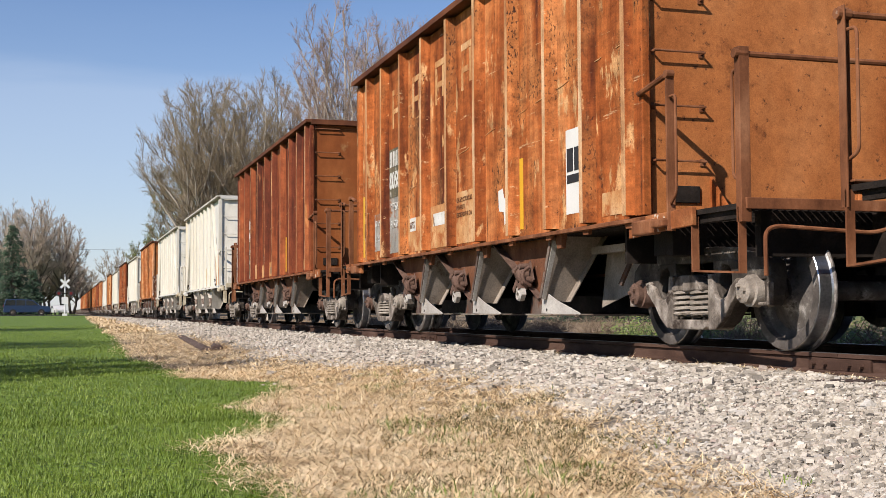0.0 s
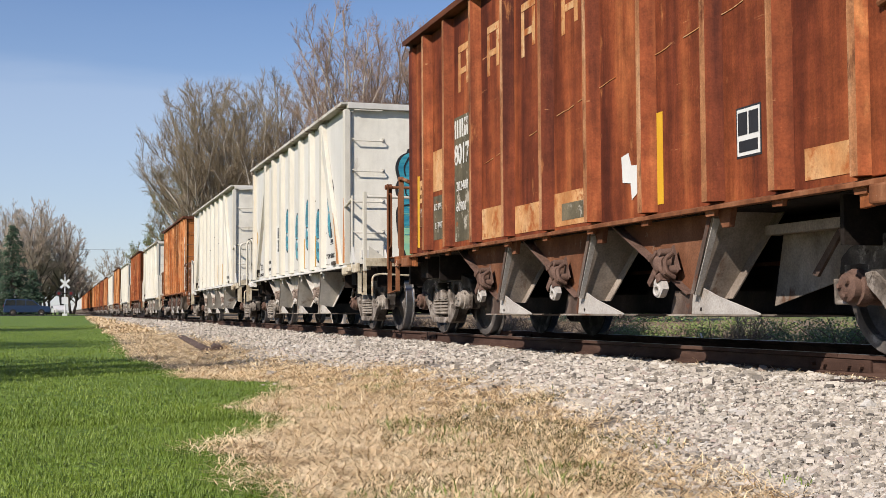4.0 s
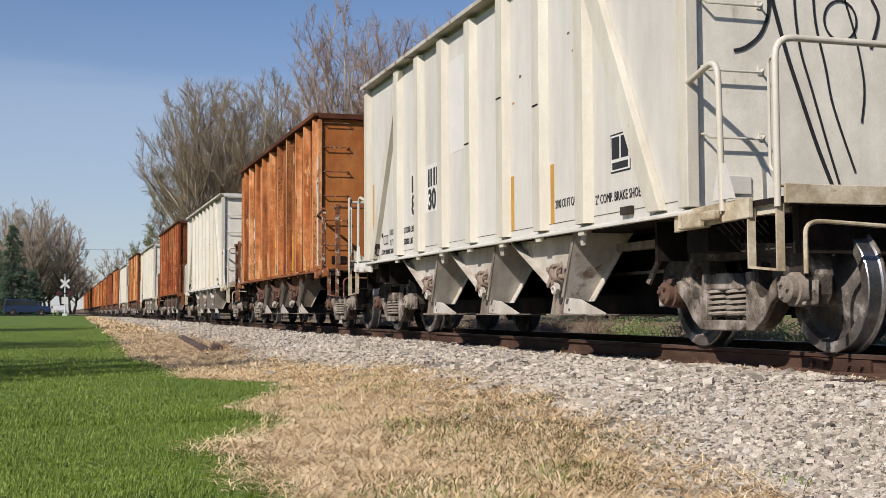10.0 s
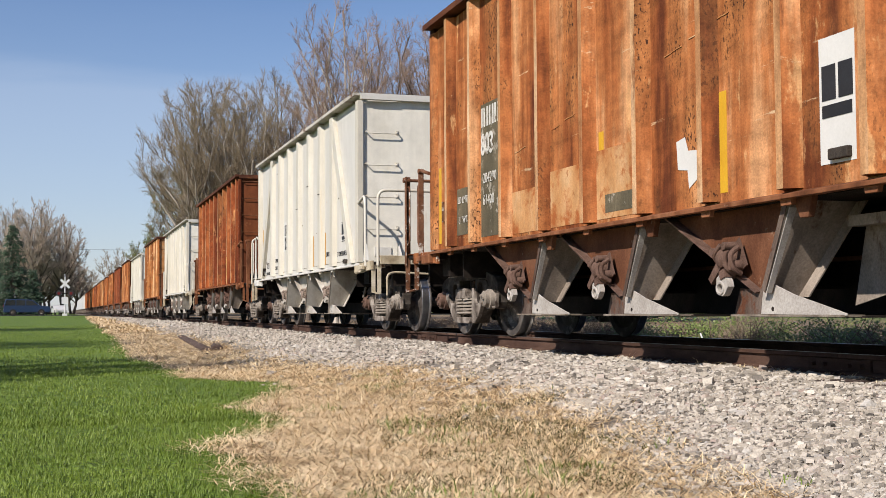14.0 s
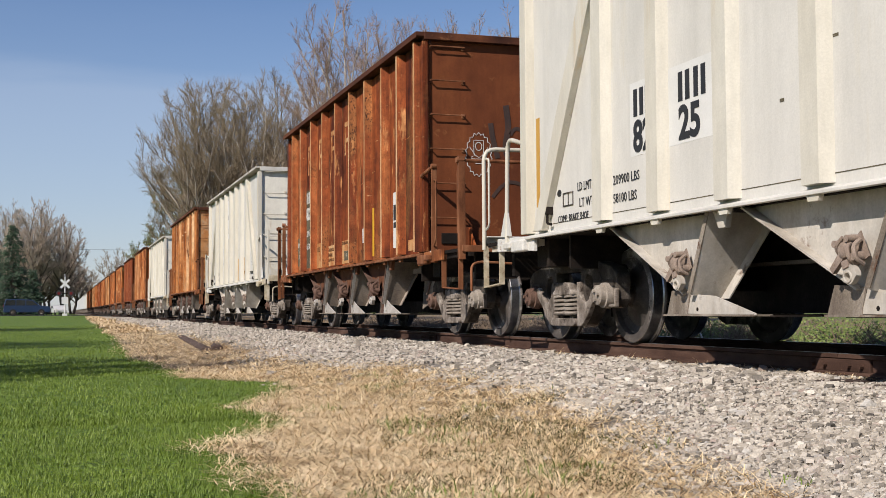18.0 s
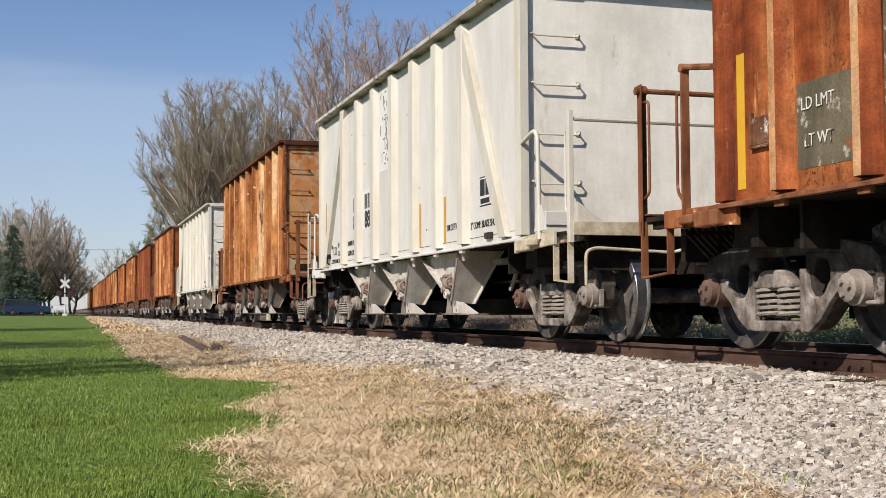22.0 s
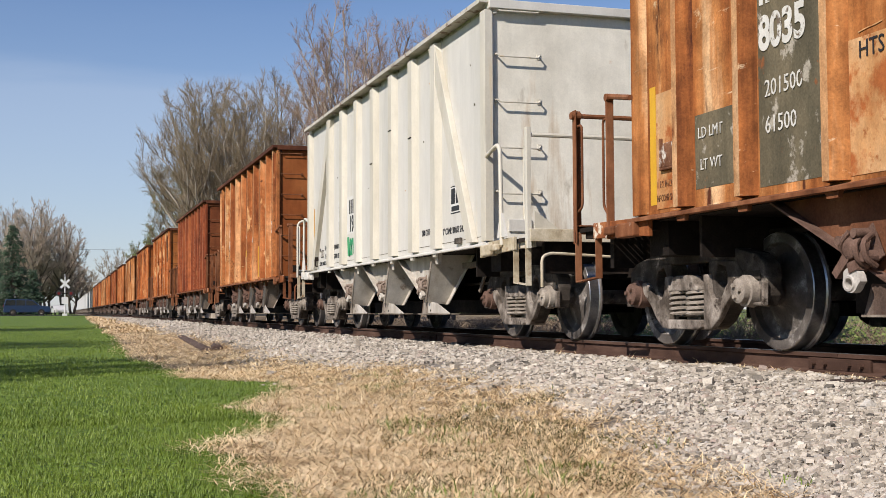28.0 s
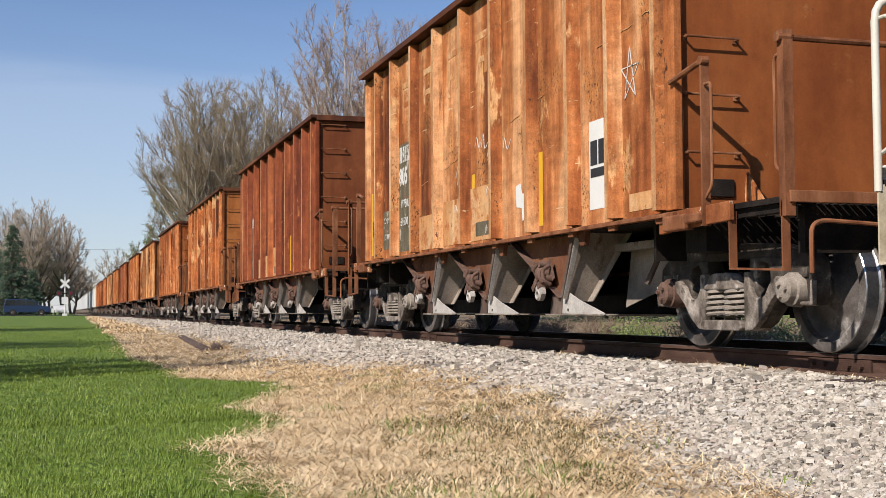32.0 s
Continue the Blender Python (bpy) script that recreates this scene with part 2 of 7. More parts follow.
WHITE = [
    tone("white_paint", [(0.590, 0.570, 0.512), (0.690, 0.666, 0.606), (0.735, 0.711, 0.650)], 1.2, STREAK, 60, 0.5, bump=0.08, vary=0.06, mid=0.07, mid_scale=4.0, mid_stretch=(1, 1, 0.4), run=0.04, more=(((0.20, 0.16, 0.12), 0.735, 13.0, (1, 1, 0.6)), ((0.58, 0.34, 0.17), 0.70, 2.2, (1, 1, 0.6))), spots=(0.66, 0.61, 0.50), spot_at=0.60,
         spot_scale=2.0, spot_stretch=(1, 1, 0.10), spots2=(0.30, 0.16, 0.08), spot2_at=0.78, spot2_scale=12.0),
    tone("cream_paint", [(0.58, 0.53, 0.42), (0.66, 0.62, 0.52), (0.70, 0.67, 0.58)], 1.2, STREAK, 60, 0.5, bump=0.08, vary=0.06, mid=0.10, mid_scale=5.0, mid_stretch=(1, 1, 0.4), run=0.06, more=(((0.30, 0.17, 0.10), 0.70, 7.0, (1, 1, 0.5)),), spots=(0.66, 0.53, 0.34), spot_at=0.61,
         spot_scale=3.0, spot_stretch=(1, 1, 0.08), spots2=(0.32, 0.15, 0.06), spot2_at=0.72, spot2_scale=11.0),
]
WHITE_END = tone("grimy_warm_white_end_sheet", [(0.72, 0.68, 0.575), (0.86, 0.825, 0.715), (0.93, 0.895, 0.79)], 1.0, (1, 1, 0.4), 60, 0.55, bump=0.05, vary=0.06, mid=0.10, mid_scale=3.5, run=0.05, spots=(0.46, 0.40, 0.31), spot_at=0.62, spot_scale=2.0, spot_stretch=(1, 1, 0.35), more=(((0.62, 0.50, 0.36), 0.59, 1.7, (1, 1, 0.12)), ((0.55, 0.30, 0.14), 0.68, 2.6, (1, 1, 0.7)), ((0.16, 0.12, 0.09), 0.70, 12.0, (1, 1, 0.7))))
GREY = tone("grey_white_paint", [(0.50, 0.51, 0.51), (0.60, 0.61, 0.61)], 1.2, STREAK, 60, 0.5, bump=0.05, vary=0.06)
# dusty steel, its base darkened for the body's shade on the side frames
STEEL_DIRTY = tone("dusty_shade_dark_cast_steel", [(0.030, 0.024, 0.020), (0.070, 0.058, 0.048), (0.19, 0.165, 0.14)], 4.0, (1, 1, 1), 70, 0.9, bump=0.35, spots=(0.46, 0.40, 0.33), spot_at=0.60, spot_scale=4.0, spots2=(0.03, 0.022, 0.018), spot2_at=0.60, spot2_scale=7.0)
# near-black: the deep shade under the cars is put into this colour
STEEL_DARK = tone("shade_dark_steel", [(0.009, 0.007, 0.006), (0.020, 0.015, 0.012), (0.042, 0.031, 0.025)], 4.0, (1, 1, 1), 60, 0.85, bump=0.3)
LOCK_PALE = tone("dusty_tan_casting", [(0.24, 0.18, 0.14), (0.38, 0.30, 0.245)], 9.0, (1, 1, 1), 90, 0.9, bump=0.2)
HOPPER = tone("stained_hopper_steel", [(0.13, 0.10, 0.078), (0.25, 0.21, 0.165), (0.46, 0.40, 0.335)], 3.0, (1, 1, 0.4), 60, 0.85, bump=0.3, spots=(0.12, 0.055, 0.03), spot_at=0.58, spot_scale=4.0)
HOPPER_RUST = tone("rusted_hopper_steel", [(0.055, 0.036, 0.028), (0.12, 0.082, 0.064), (0.24, 0.19, 0.155)], 3.0, (1, 1, 0.4), 60, 0.85, bump=0.3, spots=(0.13, 0.05, 0.025), spot_at=0.55, spot_scale=4.0)
LOCK = tone("pinkish_rusted_casting", [(0.10, 0.058, 0.042), (0.21, 0.13, 0.10)], 9.0, (1, 1, 1), 90, 0.85, bump=0.4)
WHEEL = tone("worn_wheel_steel", [(0.040, 0.033, 0.028), (0.105, 0.089, 0.078), (0.23, 0.205, 0.18)], 4.0, (1, 1, 1), 70, 0.7, 0.1, bump=0.15, spots=(0.42, 0.39, 0.36), spot_at=0.57, spot_scale=4.0, spots2=(0.025, 0.02, 0.018), spot2_at=0.58, spot2_scale=5.0)
TREAD = tone("polished_wheel_tread", [(0.30, 0.30, 0.31), (0.5, 0.5, 0.5)], 6.0, (1, 1, 1), 50, 0.28, 0.9, bump=0.03)
RAIL_TOP = tone("polished_rail_head", [(0.25, 0.23, 0.22), (0.42, 0.40, 0.38)], 8.0, (1, 0.1, 1), 60, 0.35, 0.8, bump=0.05)
RAIL_RUST = tone("brown_rail_rust", [(0.040, 0.022, 0.016), (0.085, 0.047, 0.034), (0.15, 0.09, 0.066)], 4.0, (1, 0.3, 1), 80, 0.9, bump=0.3)
TIMBER = tone("dark_weathered_tie", [(0.05, 0.035, 0.03), (0.10, 0.07, 0.06), (0.16, 0.12, 0.10)], 5.0, (0.2, 1, 1), 60, 0.95, bump=0.5)
YELLOW = tone("yellow_stripe_paint", [(0.68, 0.36, 0.02), (0.78, 0.46, 0.03)], 3.0, (1, 1, 1), 60, 0.5, bump=0.05, vary=0.08)
OCHRE = tone("ochre_stripe_paint", [(0.50, 0.26, 0.03), (0.60, 0.33, 0.05)], 3.0, (1, 1, 1), 60, 0.5, bump=0.05, vary=0.08)
BLACK = tone("black_stencil_paint", [(0.012, 0.012, 0.014), (0.024, 0.024, 0.027)], 3.0, (1, 1, 1), 60, 0.6, bump=0.05)
LABEL_WHITE = tone("white_label_paint", [(0.72, 0.71, 0.67), (0.80, 0.79, 0.75)], 3.0, (1, 1, 1), 60, 0.55, bump=0.03, vary=0.05, spots=(0.40, 0.25, 0.14), spot_at=0.70, spot_scale=7.0)
LABEL_GREY = tone("weathered_dark_panel_paint", [(0.075, 0.066, 0.044), (0.125, 0.108, 0.070), (0.20, 0.165, 0.105)], 3.0, (1, 1, 0.5), 60, 0.75, bump=0.04, run=0.15, crisp=0.05, spots=(0.42, 0.38, 0.31), spot_at=0.575, spot_scale=5.0, spots2=(0.26, 0.10, 0.04), spot2_at=0.62, spot2_scale=4.0)
PATCH = tone("faded_peach_patch_paint", [(0.46, 0.19, 0.065), (0.60, 0.32, 0.135), (0.70, 0.46, 0.25)], 2.5, (1, 1, 0.6), 60, 0.8, bump=0.03, vary=0.15, mid=0.22, mid_scale=6.0, run=0.14, crisp=0.10, spots=(0.36, 0.115, 0.035), spot_at=0.50, spot_scale=3.0, spots2=(0.11, 0.04, 0.02), spot2_at=0.63, spot2_scale=9.0, more=(((0.40, 0.14, 0.045), 0.56, 9.0, (1, 1, 1)),))
STENCIL_WORN = tone("worn_brown_stencil_paint", [(0.10, 0.042, 0.022), (0.19, 0.085, 0.042)], 3.0, (1, 1, 1), 60, 0.8, bump=0.03, crisp=0.08, spots=(0.52, 0.28, 0.12), spot_at=0.52, spot_scale=13.0)
CHALKY = tone("worn_white_stencil_paint", [(0.62, 0.60, 0.54), (0.80, 0.79, 0.74)], 6.0, (1, 1, 1), 60, 0.6, bump=0.03, vary=0.08, crisp=0.05, spots=(0.16, 0.12, 0.08), spot_at=0.56, spot_scale=9.0)
TEAL = tone("teal_spray_paint", [(0.015, 0.17, 0.26), (0.03, 0.27, 0.37), (0.10, 0.46, 0.50)], 5.0, (0.25, 1, 4.0), 60, 0.5, bump=0.03, vary=0.06)
MINT = tone("mint_spray_paint", [(0.20, 0.55, 0.42), (0.50, 0.72, 0.36)], 3.0, (0.3, 1, 3.0), 60, 0.5, bump=0.03, vary=0.06)
SPRAY_DARK = tone("thin_dark_spray_paint", [(0.035, 0.020, 0.015), (0.075, 0.036, 0.024)], 3.0, (1, 1, 1), 60, 0.7, bump=0)
SPRAY_GREEN = tone("green_spray_paint", [(0.02, 0.32, 0.12), (0.04, 0.42, 0.18)], 3.0, (1, 1, 1), 60, 0.5, bump=0.03)
BARK = tone("grey_bark", [(0.34, 0.295, 0.24), (0.50, 0.445, 0.375), (0.66, 0.60, 0.52)], 3.0, (1, 1, 0.3), 30, 0.9, bump=0.3)
BARK_DARK = tone("brown_bark", [(0.11, 0.085, 0.07), (0.18, 0.145, 0.12)], 3.0, (1, 1, 0.3), 30, 0.9, bump=0.3)
TWIG = tone("tan_twigs", [(0.25, 0.195, 0.13), (0.38, 0.305, 0.205)], 0.4, (1, 1, 1), 30, 0.9, bump=0)
TWIG_RED = tone("reddish_twigs", [(0.29, 0.205, 0.155), (0.43, 0.315, 0.24)], 0.4, (1, 1, 1), 30, 0.9, bump=0)
BUD = tone("yellow_green_young_leaf", [(0.14, 0.17, 0.05), (0.23, 0.25, 0.09)], 1.0, (1, 1, 1), 30, 0.8, bump=0)
LEAF = tone("green_shrub_leaf", [(0.075, 0.115, 0.020), (0.15, 0.205, 0.040), (0.24, 0.29, 0.075)], 2.5, (1, 1, 1), 30, 0.6, bump=0)
TWIG_FAR = tone("grey_tan_far_twigs", [(0.40, 0.32, 0.25), (0.55, 0.46, 0.37)], 0.4, (1, 1, 1), 30, 0.9, bump=0)
NEEDLE = tone("dark_spruce_needles", [(0.045, 0.080, 0.050), (0.085, 0.135, 0.075)], 1.0, (1, 1, 1), 30, 0.8, bump=0)
DRY_STEM = tone("dry_brush_stems", [(0.17, 0.12, 0.085), (0.32, 0.25, 0.18)], 3.0, (1, 1, 1), 30, 0.9, bump=0)
GRASS = tone("lawn_grass_blade", [(0.115, 0.176, 0.011), (0.161, 0.237, 0.019), (0.216, 0.292, 0.032)], 0.9, (1, 1, 1), 12, 0.6, bump=0)
WEED = tone("dull_weed_blade", [(0.08, 0.09, 0.024), (0.15, 0.14, 0.045), (0.24, 0.19, 0.08)], 6.0, (1, 1, 1), 30, 0.8, bump=0)
STRAW = tone("dry_straw", [(0.42, 0.28, 0.14), (0.88, 0.67, 0.40), (1.0, 0.84, 0.57)], 5.0, (1, 1, 1), 30, 0.8, bump=0)
BLUE_CAR = tone("dark_blue_car_paint", [(0.012, 0.028, 0.075), (0.018, 0.038, 0.095)], 1.0, (1, 1, 1), 20, 0.3, bump=0, vary=0.03)
CAR_WHITE = tone("white_car_paint", [(0.6, 0.6, 0.6), (0.7, 0.7, 0.7)], 1.0, (1, 1, 1), 20, 0.3, bump=0, vary=0.03)
RUBBER = tone("black_rubber", [(0.02, 0.02, 0.02), (0.035, 0.035, 0.035)], 6.0, (1, 1, 1), 40, 0.8, bump=0.1)
GLASS_DARK = tone("tinted_car_glass", [(0.012, 0.014, 0.016), (0.02, 0.022, 0.025)], 1.0, (1, 1, 1), 20, 0.08, bump=0, vary=0.02)
SIGN_WHITE = tone("white_sign_paint", [(0.75, 0.75, 0.74), (0.82, 0.82, 0.81)], 1.0, (1, 1, 1), 20, 0.4, bump=0, vary=0.03)
RED_LENS = tone("red_lamp_lens", [(0.14, 0.012, 0.012), (0.2, 0.02, 0.02)], 1.0, (1, 1, 1), 20, 0.2, bump=0)
ROAD = tone("grey_asphalt", [(0.05, 0.05, 0.05), (0.075, 0.073, 0.07)], 2.0, (1, 1, 1), 60, 0.9, bump=0.2)


def stone_material():
    """Crushed limestone: each stone has its own grey, some pinkish or dark."""
    m = bpy.data.materials.new("crushed_limestone")
    m.use_nodes = True
    n, l = m.node_tree.nodes, m.node_tree.links
    b = n["Principled BSDF"]
    b.inputs["Roughness"].default_value = 0.9
    geo, ramp = n.new("ShaderNodeNewGeometry"), n.new("ShaderNodeValToRGB")
    ramp.color_ramp.interpolation = "LINEAR"
    els = ramp.color_ramp.elements
    els[0].position, els[0].color = 0.0, (0.08, 0.07, 0.058, 1)
    els[1].position, els[1].color = 1.0, (0.58, 0.525, 0.44, 1)
    for p, c in ((0.14, (0.24, 0.21, 0.17)), (0.45, (0.375, 0.33, 0.27)), (0.80, (0.47, 0.42, 0.35)), (0.86, (0.31, 0.24, 0.20)), (0.90, (0.40, 0.375, 0.335))):
        e = els.new(p)
        e.color = (*c, 1)
    l.new(geo.outputs["Random Per Island"], ramp.inputs[0])
    tc, t = n.new("ShaderNodeTexCoord"), n.new("ShaderNodeTexNoise")
    t.inputs["Scale"].default_value, t.inputs["Detail"].default_value = 90.0, 4.0
    l.new(tc.outputs["Object"], t.inputs["Vector"])
    mr = n.new("ShaderNodeMapRange")
    mr.inputs["From Min"].default_value, mr.inputs["From Max"].default_value = 0.3, 0.7
    mr.inputs["To Min"].default_value, mr.inputs["To Max"].default_value = 0.8, 1.2
    hsv = n.new("ShaderNodeHueSaturation")
    l.new(t.outputs["Fac"], mr.inputs[0])
    l.new(mr.outputs[0], hsv.inputs["Value"])
    l.new(ramp.outputs[0], hsv.inputs["Color"])
    l.new(hsv.outputs[0], b.inputs["Base Color"])
    bp = n.new("ShaderNodeBump")
    bp.inputs["Strength"].default_value, bp.inputs["Distance"].default_value = 0.4, 0.01
    l.new(t.outputs["Fac"], bp.inputs["Height"])
    l.new(bp.outputs[0], b.inputs["Normal"])
    return m


STONE = stone_material()


# ---- mesh building ----
class Shape:
    """Collects boxes, extruded outlines and tubes into one mesh."""

    def __init__(self):
        self.v, self.f, self.second = [], [], []

    def add(self, verts, faces):
        k = len(self.v)
        self.v += [tuple(p) for p in verts]
        self.f += [tuple(k + i for i in q) for q in faces]
        return self

    def box(self, x0, x1, y0, y1, z0, z1):
        return self.add([(x0, y0, z0), (x1, y0, z0), (x1, y1, z0), (x0, y1, z0), (x0, y0, z1), (x1, y0, z1), (x1, y1, z1), (x0, y1, z1)],
                        [(0, 3, 2, 1), (4, 5, 6, 7), (0, 1, 5, 4), (1, 2, 6, 5), (2, 3, 7, 6), (3, 0, 4, 7)])

    def prism(self, outline, axis, a0, a1):
        """An outline, in the two other axes in order, stretched along axis from a0 to a1."""
        def at(p, a):
            return {"x": (a, p[0], p[1]), "y": (p[0], a, p[1]), "z": (p[0], p[1], a)}[axis]
        n = len(outline)
        return self.add([at(p, a0) for p in outline] + [at(p, a1) for p in outline],
                        [tuple(range(n))[::-1], tuple(range(n, 2 * n))] + [(i, (i + 1) % n, n + (i + 1) % n, n + i) for i in range(n)])

    def tube(self, path, r, n=8, r1=None):
        """A round bar along a path; r1: the radius at its end."""
        path = [Vector(p) for p in path]
        rings, up = [], None
        for i, p in enumerate(path):
            d = ((path[min(i + 1, len(path) - 1)] - p).normalized() + (p - path[max(i - 1, 0)]).normalized()).normalized()
            if up is None:
                up = d.orthogonal().normalized()
            up = (up - d * up.dot(d)).normalized()
            side = d.cross(up)
            rr = r if r1 is None else r + (r1 - r) * i / (len(path) - 1)
            rings += [p + (up * math.cos(a) + side * math.sin(a)) * rr for a in (2 * math.pi * k / n for k in range(n))]
        faces = [tuple(range(n))[::-1], tuple(range(len(rings) - n, len(rings)))]
        for i in range(len(path) - 1):
            faces += [(i * n + k, i * n + (k + 1) % n, (i + 1) * n + (k + 1) % n, (i + 1) * n + k) for k in range(n)]
        return self.add(rings, faces)

    def lathe(self, profile, n=28, center=(0, 0, 0)):
        """A profile of (x, radius) turned about the x axis."""
        cx, cy, cz = center
        v, f, m = [], [], len(profile)
        for k in range(n):
            a = 2 * math.pi * k / n
            v += [(cx + x, cy + r * math.cos(a), cz + r * math.sin(a)) for x, r in profile]
        for k in range(n):
            a, b = k * m, ((k + 1) % n) * m
            f += [(a + i, a + i + 1, b + i + 1, b + i) for i in range(m - 1)]
        f += [tuple(k * m for k in range(n)), tuple(k * m + m - 1 for k in range(n))[::-1]]
        return self.add(v, f)


MADE = {}


def mesh_of(name, shape, material, smooth=False, second=None):
    me = bpy.data.meshes.new(name)
    me.from_pydata(shape.v, [], shape.f)
    bm = bmesh.new()
    bm.from_mesh(me)
    bmesh.ops.recalc_face_normals(bm, faces=bm.faces)
    bm.to_mesh(me)
    bm.free()
    if smooth:
        me.shade_smooth()
        me.set_sharp_from_angle(angle=radians(40))
    me.materials.append(material)
    if second:
        me.materials.append(second)
        for k in shape.second:
            me.polygons[k].material_index = 1
    return me


def part(name, shape, material, parent, label="", smooth=False, key=None, bevel=0.0, at=None, second=None):
    """Links one mesh under a thing or a part. key: alike pieces with one key share their mesh; then shape may be a function."""
    k = (key, material.name, second.name if second else "") if key else None
    if k and k in MADE:
        me = MADE[k]
    else:
        me = mesh_of(name, shape() if callable(shape) else shape, material, smooth, second)
        if k:
            MADE[k] = me
    ob = new(name, me)
    ob.parent = parent
    if at:
        ob.location = at
    if label:
        ob["label"] = label
    if bevel:
        md = ob.modifiers.new("bevel", "BEVEL")
        md.width, md.segments, md.limit_method = bevel, 2, "ANGLE"
    return ob


def thing(name, label, category, at=(0, 0, 0), group="", kind=""):
    ob = new(name)
    ob.location = at
    return tagged(ob, label, category, group, kind)


# ---- ground: one sheet to the horizon ----
def lawn_edge(y):
    return 0.12 + float(np.interp(y, [0, 5.0, 5.7, 6.2, 6.6, 6.95, 7.3, 8.3, 8.9, 9.55, 10.1, 10.8, 12.9, 13.4, 13.8, 16, 17.8, 19.5, 21.5, 29, 45, 76, 120], [0.7, 0.80, 0.86, 0.80, 0.66, 0.78, 0.96, 1.42, 1.38, 1.25, 1.62, 1.87, 2.20, 1.75, 1.33, 1.27, 1.24, 1.05, 0.98, 1.20, 1.55, 1.7, 2.2]))


def ballast_edge(y):
    return float(np.interp(y, [0, 4.6, 6.0, 7.8, 12, 14, 24, 60, 120], [2.0, 2.35, 2.9, 3.3, 3.5, 3.0, 3.2, 3.2, 3.0]))


def ease(a):
    a = min(max(a, 0.0), 1.0)
    return a * a * (3 - 2 * a)


def ground_z(x, y):
    low = -0.44 + 0.40 * ease((y - 20) / 110)
    bed = -0.165
    if x < 2.0:
        z = low
    elif x < 4.5:
        z = low + (bed - low) * ease((x - 2.0) / 2.5)
    elif x < 7.6:
        z = bed
    else:
        z = bed + (min(low, -0.12) - 0.06 - bed) * ease((x - 7.6) / 2.2)
    return z + 0.018 * noise.noise((x * 1.1, y * 1.1, 0.0)) + (0.01 * noise.noise((x * 4, y * 4, 3.0)) if abs(x) < 6 and y < 30 else 0.0)


def build_ground():
    xs = sorted(set([-900, -500, -250, -120, -60, -35, -22, -15, -11] + list(np.arange(-8, 9.01, 0.2).round(3)) + [10, 12, 15, 20, 30, 50, 90, 160, 300, 600, 900]))
    ys = sorted(set([-300, -100, -40, -20, -10, -6, -3, 0, 1, 2] + list(np.arange(3, 20, 0.2).round(3)) + list(np.arange(20, 60, 1.0).round(3)) +
                    [65, 70, 80, 90, 100, 110, 120, 130, 140, 160, 200, 300, 500, 900, 1500, 2500]))
    v, zone = [], []
    for y in ys:
        for x in xs:
            v.append((x, y, ground_z(x, y)))
            wob = 0.35 * noise.noise((x * 0.9, y * 0.9, 7.0)) + 0.16 * noise.noise((x * 3.2, y * 2.4, 1.0))
            lawn = min(max((lawn_edge(y) - x) / 0.20 + 0.5 + wob * 1.4, 0), 1)
            if x > 9.0:
                lawn = min(max((x - 28.0) / 10.0, 0), 0.55)
            stones = min(max((x - ballast_edge(y)) / 0.5 + 0.5 + wob * 2.0, 0), 1) * min(max((9.0 - x) / 0.8, 0), 1)
            zone.append((lawn, stones, 0.0, 1.0))
    nx = len(xs)
    f = [(j * nx + i, j * nx + i + 1, (j + 1) * nx + i + 1, (j + 1) * nx + i) for j in range(len(ys) - 1) for i in range(nx - 1)]
    me = bpy.data.meshes.new("ground")
    me.from_pydata(v, [], f)
    me.shade_smooth()
    at = me.color_attributes.new("zone", "FLOAT_COLOR", "POINT")
    at.data.foreach_set("color", [c for z in zone for c in z])
    m = bpy.data.materials.new("lawn_straw_and_ballast_ground")
    m.use_nodes = True
    n, l = m.node_tree.nodes, m.node_tree.links
    b = n["Principled BSDF"]
    b.inputs["Roughness"].default_value = 0.95
    tc, za = n.new("ShaderNodeTexCoord"), n.new("ShaderNodeAttribute")
    za.attribute_name = "zone"
    sep = n.new("ShaderNodeSeparateColor")
    l.new(za.outputs["Color"], sep.inputs[0])

    def noise_ramp(scale, colors, detail=7.0, lo=0.3, hi=0.7):
        t, r = n.new("ShaderNodeTexNoise"), n.new("ShaderNodeValToRGB")
        t.inputs["Scale"].default_value, t.inputs["Detail"].default_value, t.inputs["Roughness"].default_value = scale, detail, 0.65
        l.new(tc.outputs["Object"], t.inputs["Vector"])
        els = r.color_ramp.elements
        els[0].position, els[0].color = lo, (*colors[0], 1)
        els[1].position, els[1].color = hi, (*colors[-1], 1)
        if len(colors) == 3:
            e = els.new((lo + hi) / 2)
            e.color = (*colors[1], 1)
        l.new(t.outputs["Fac"], r.inputs[0])
        return r.outputs[0], t.outputs["Fac"]

    green, g_n = noise_ramp(1.1, [(0.060, 0.110, 0.008), (0.092, 0.155, 0.011), (0.125, 0.19, 0.018)])
    straw, s_n = noise_ramp(9.0, [(0.075, 0.048, 0.026), (0.20, 0.135, 0.07), (0.38, 0.28, 0.16)])
    vor, vr = n.new("ShaderNodeTexVoronoi"), n.new("ShaderNodeValToRGB")
    vor.inputs["Scale"].default_value = 24.0
    l.new(tc.outputs["Object"], vor.inputs["Vector"])
    vs = n.new("ShaderNodeSeparateColor")
    l.new(vor.outputs["Color"], vs.inputs[0])
    # darker than the stones: paints the shade in the gaps between them
    els = vr.color_ramp.elements
    els[0].position, els[0].color = 0.0, (0.09, 0.08, 0.07, 1)
    els[1].position, els[1].color = 1.0, (0.29, 0.26, 0.22, 1)
    l.new(vs.outputs[0], vr.inputs[0])

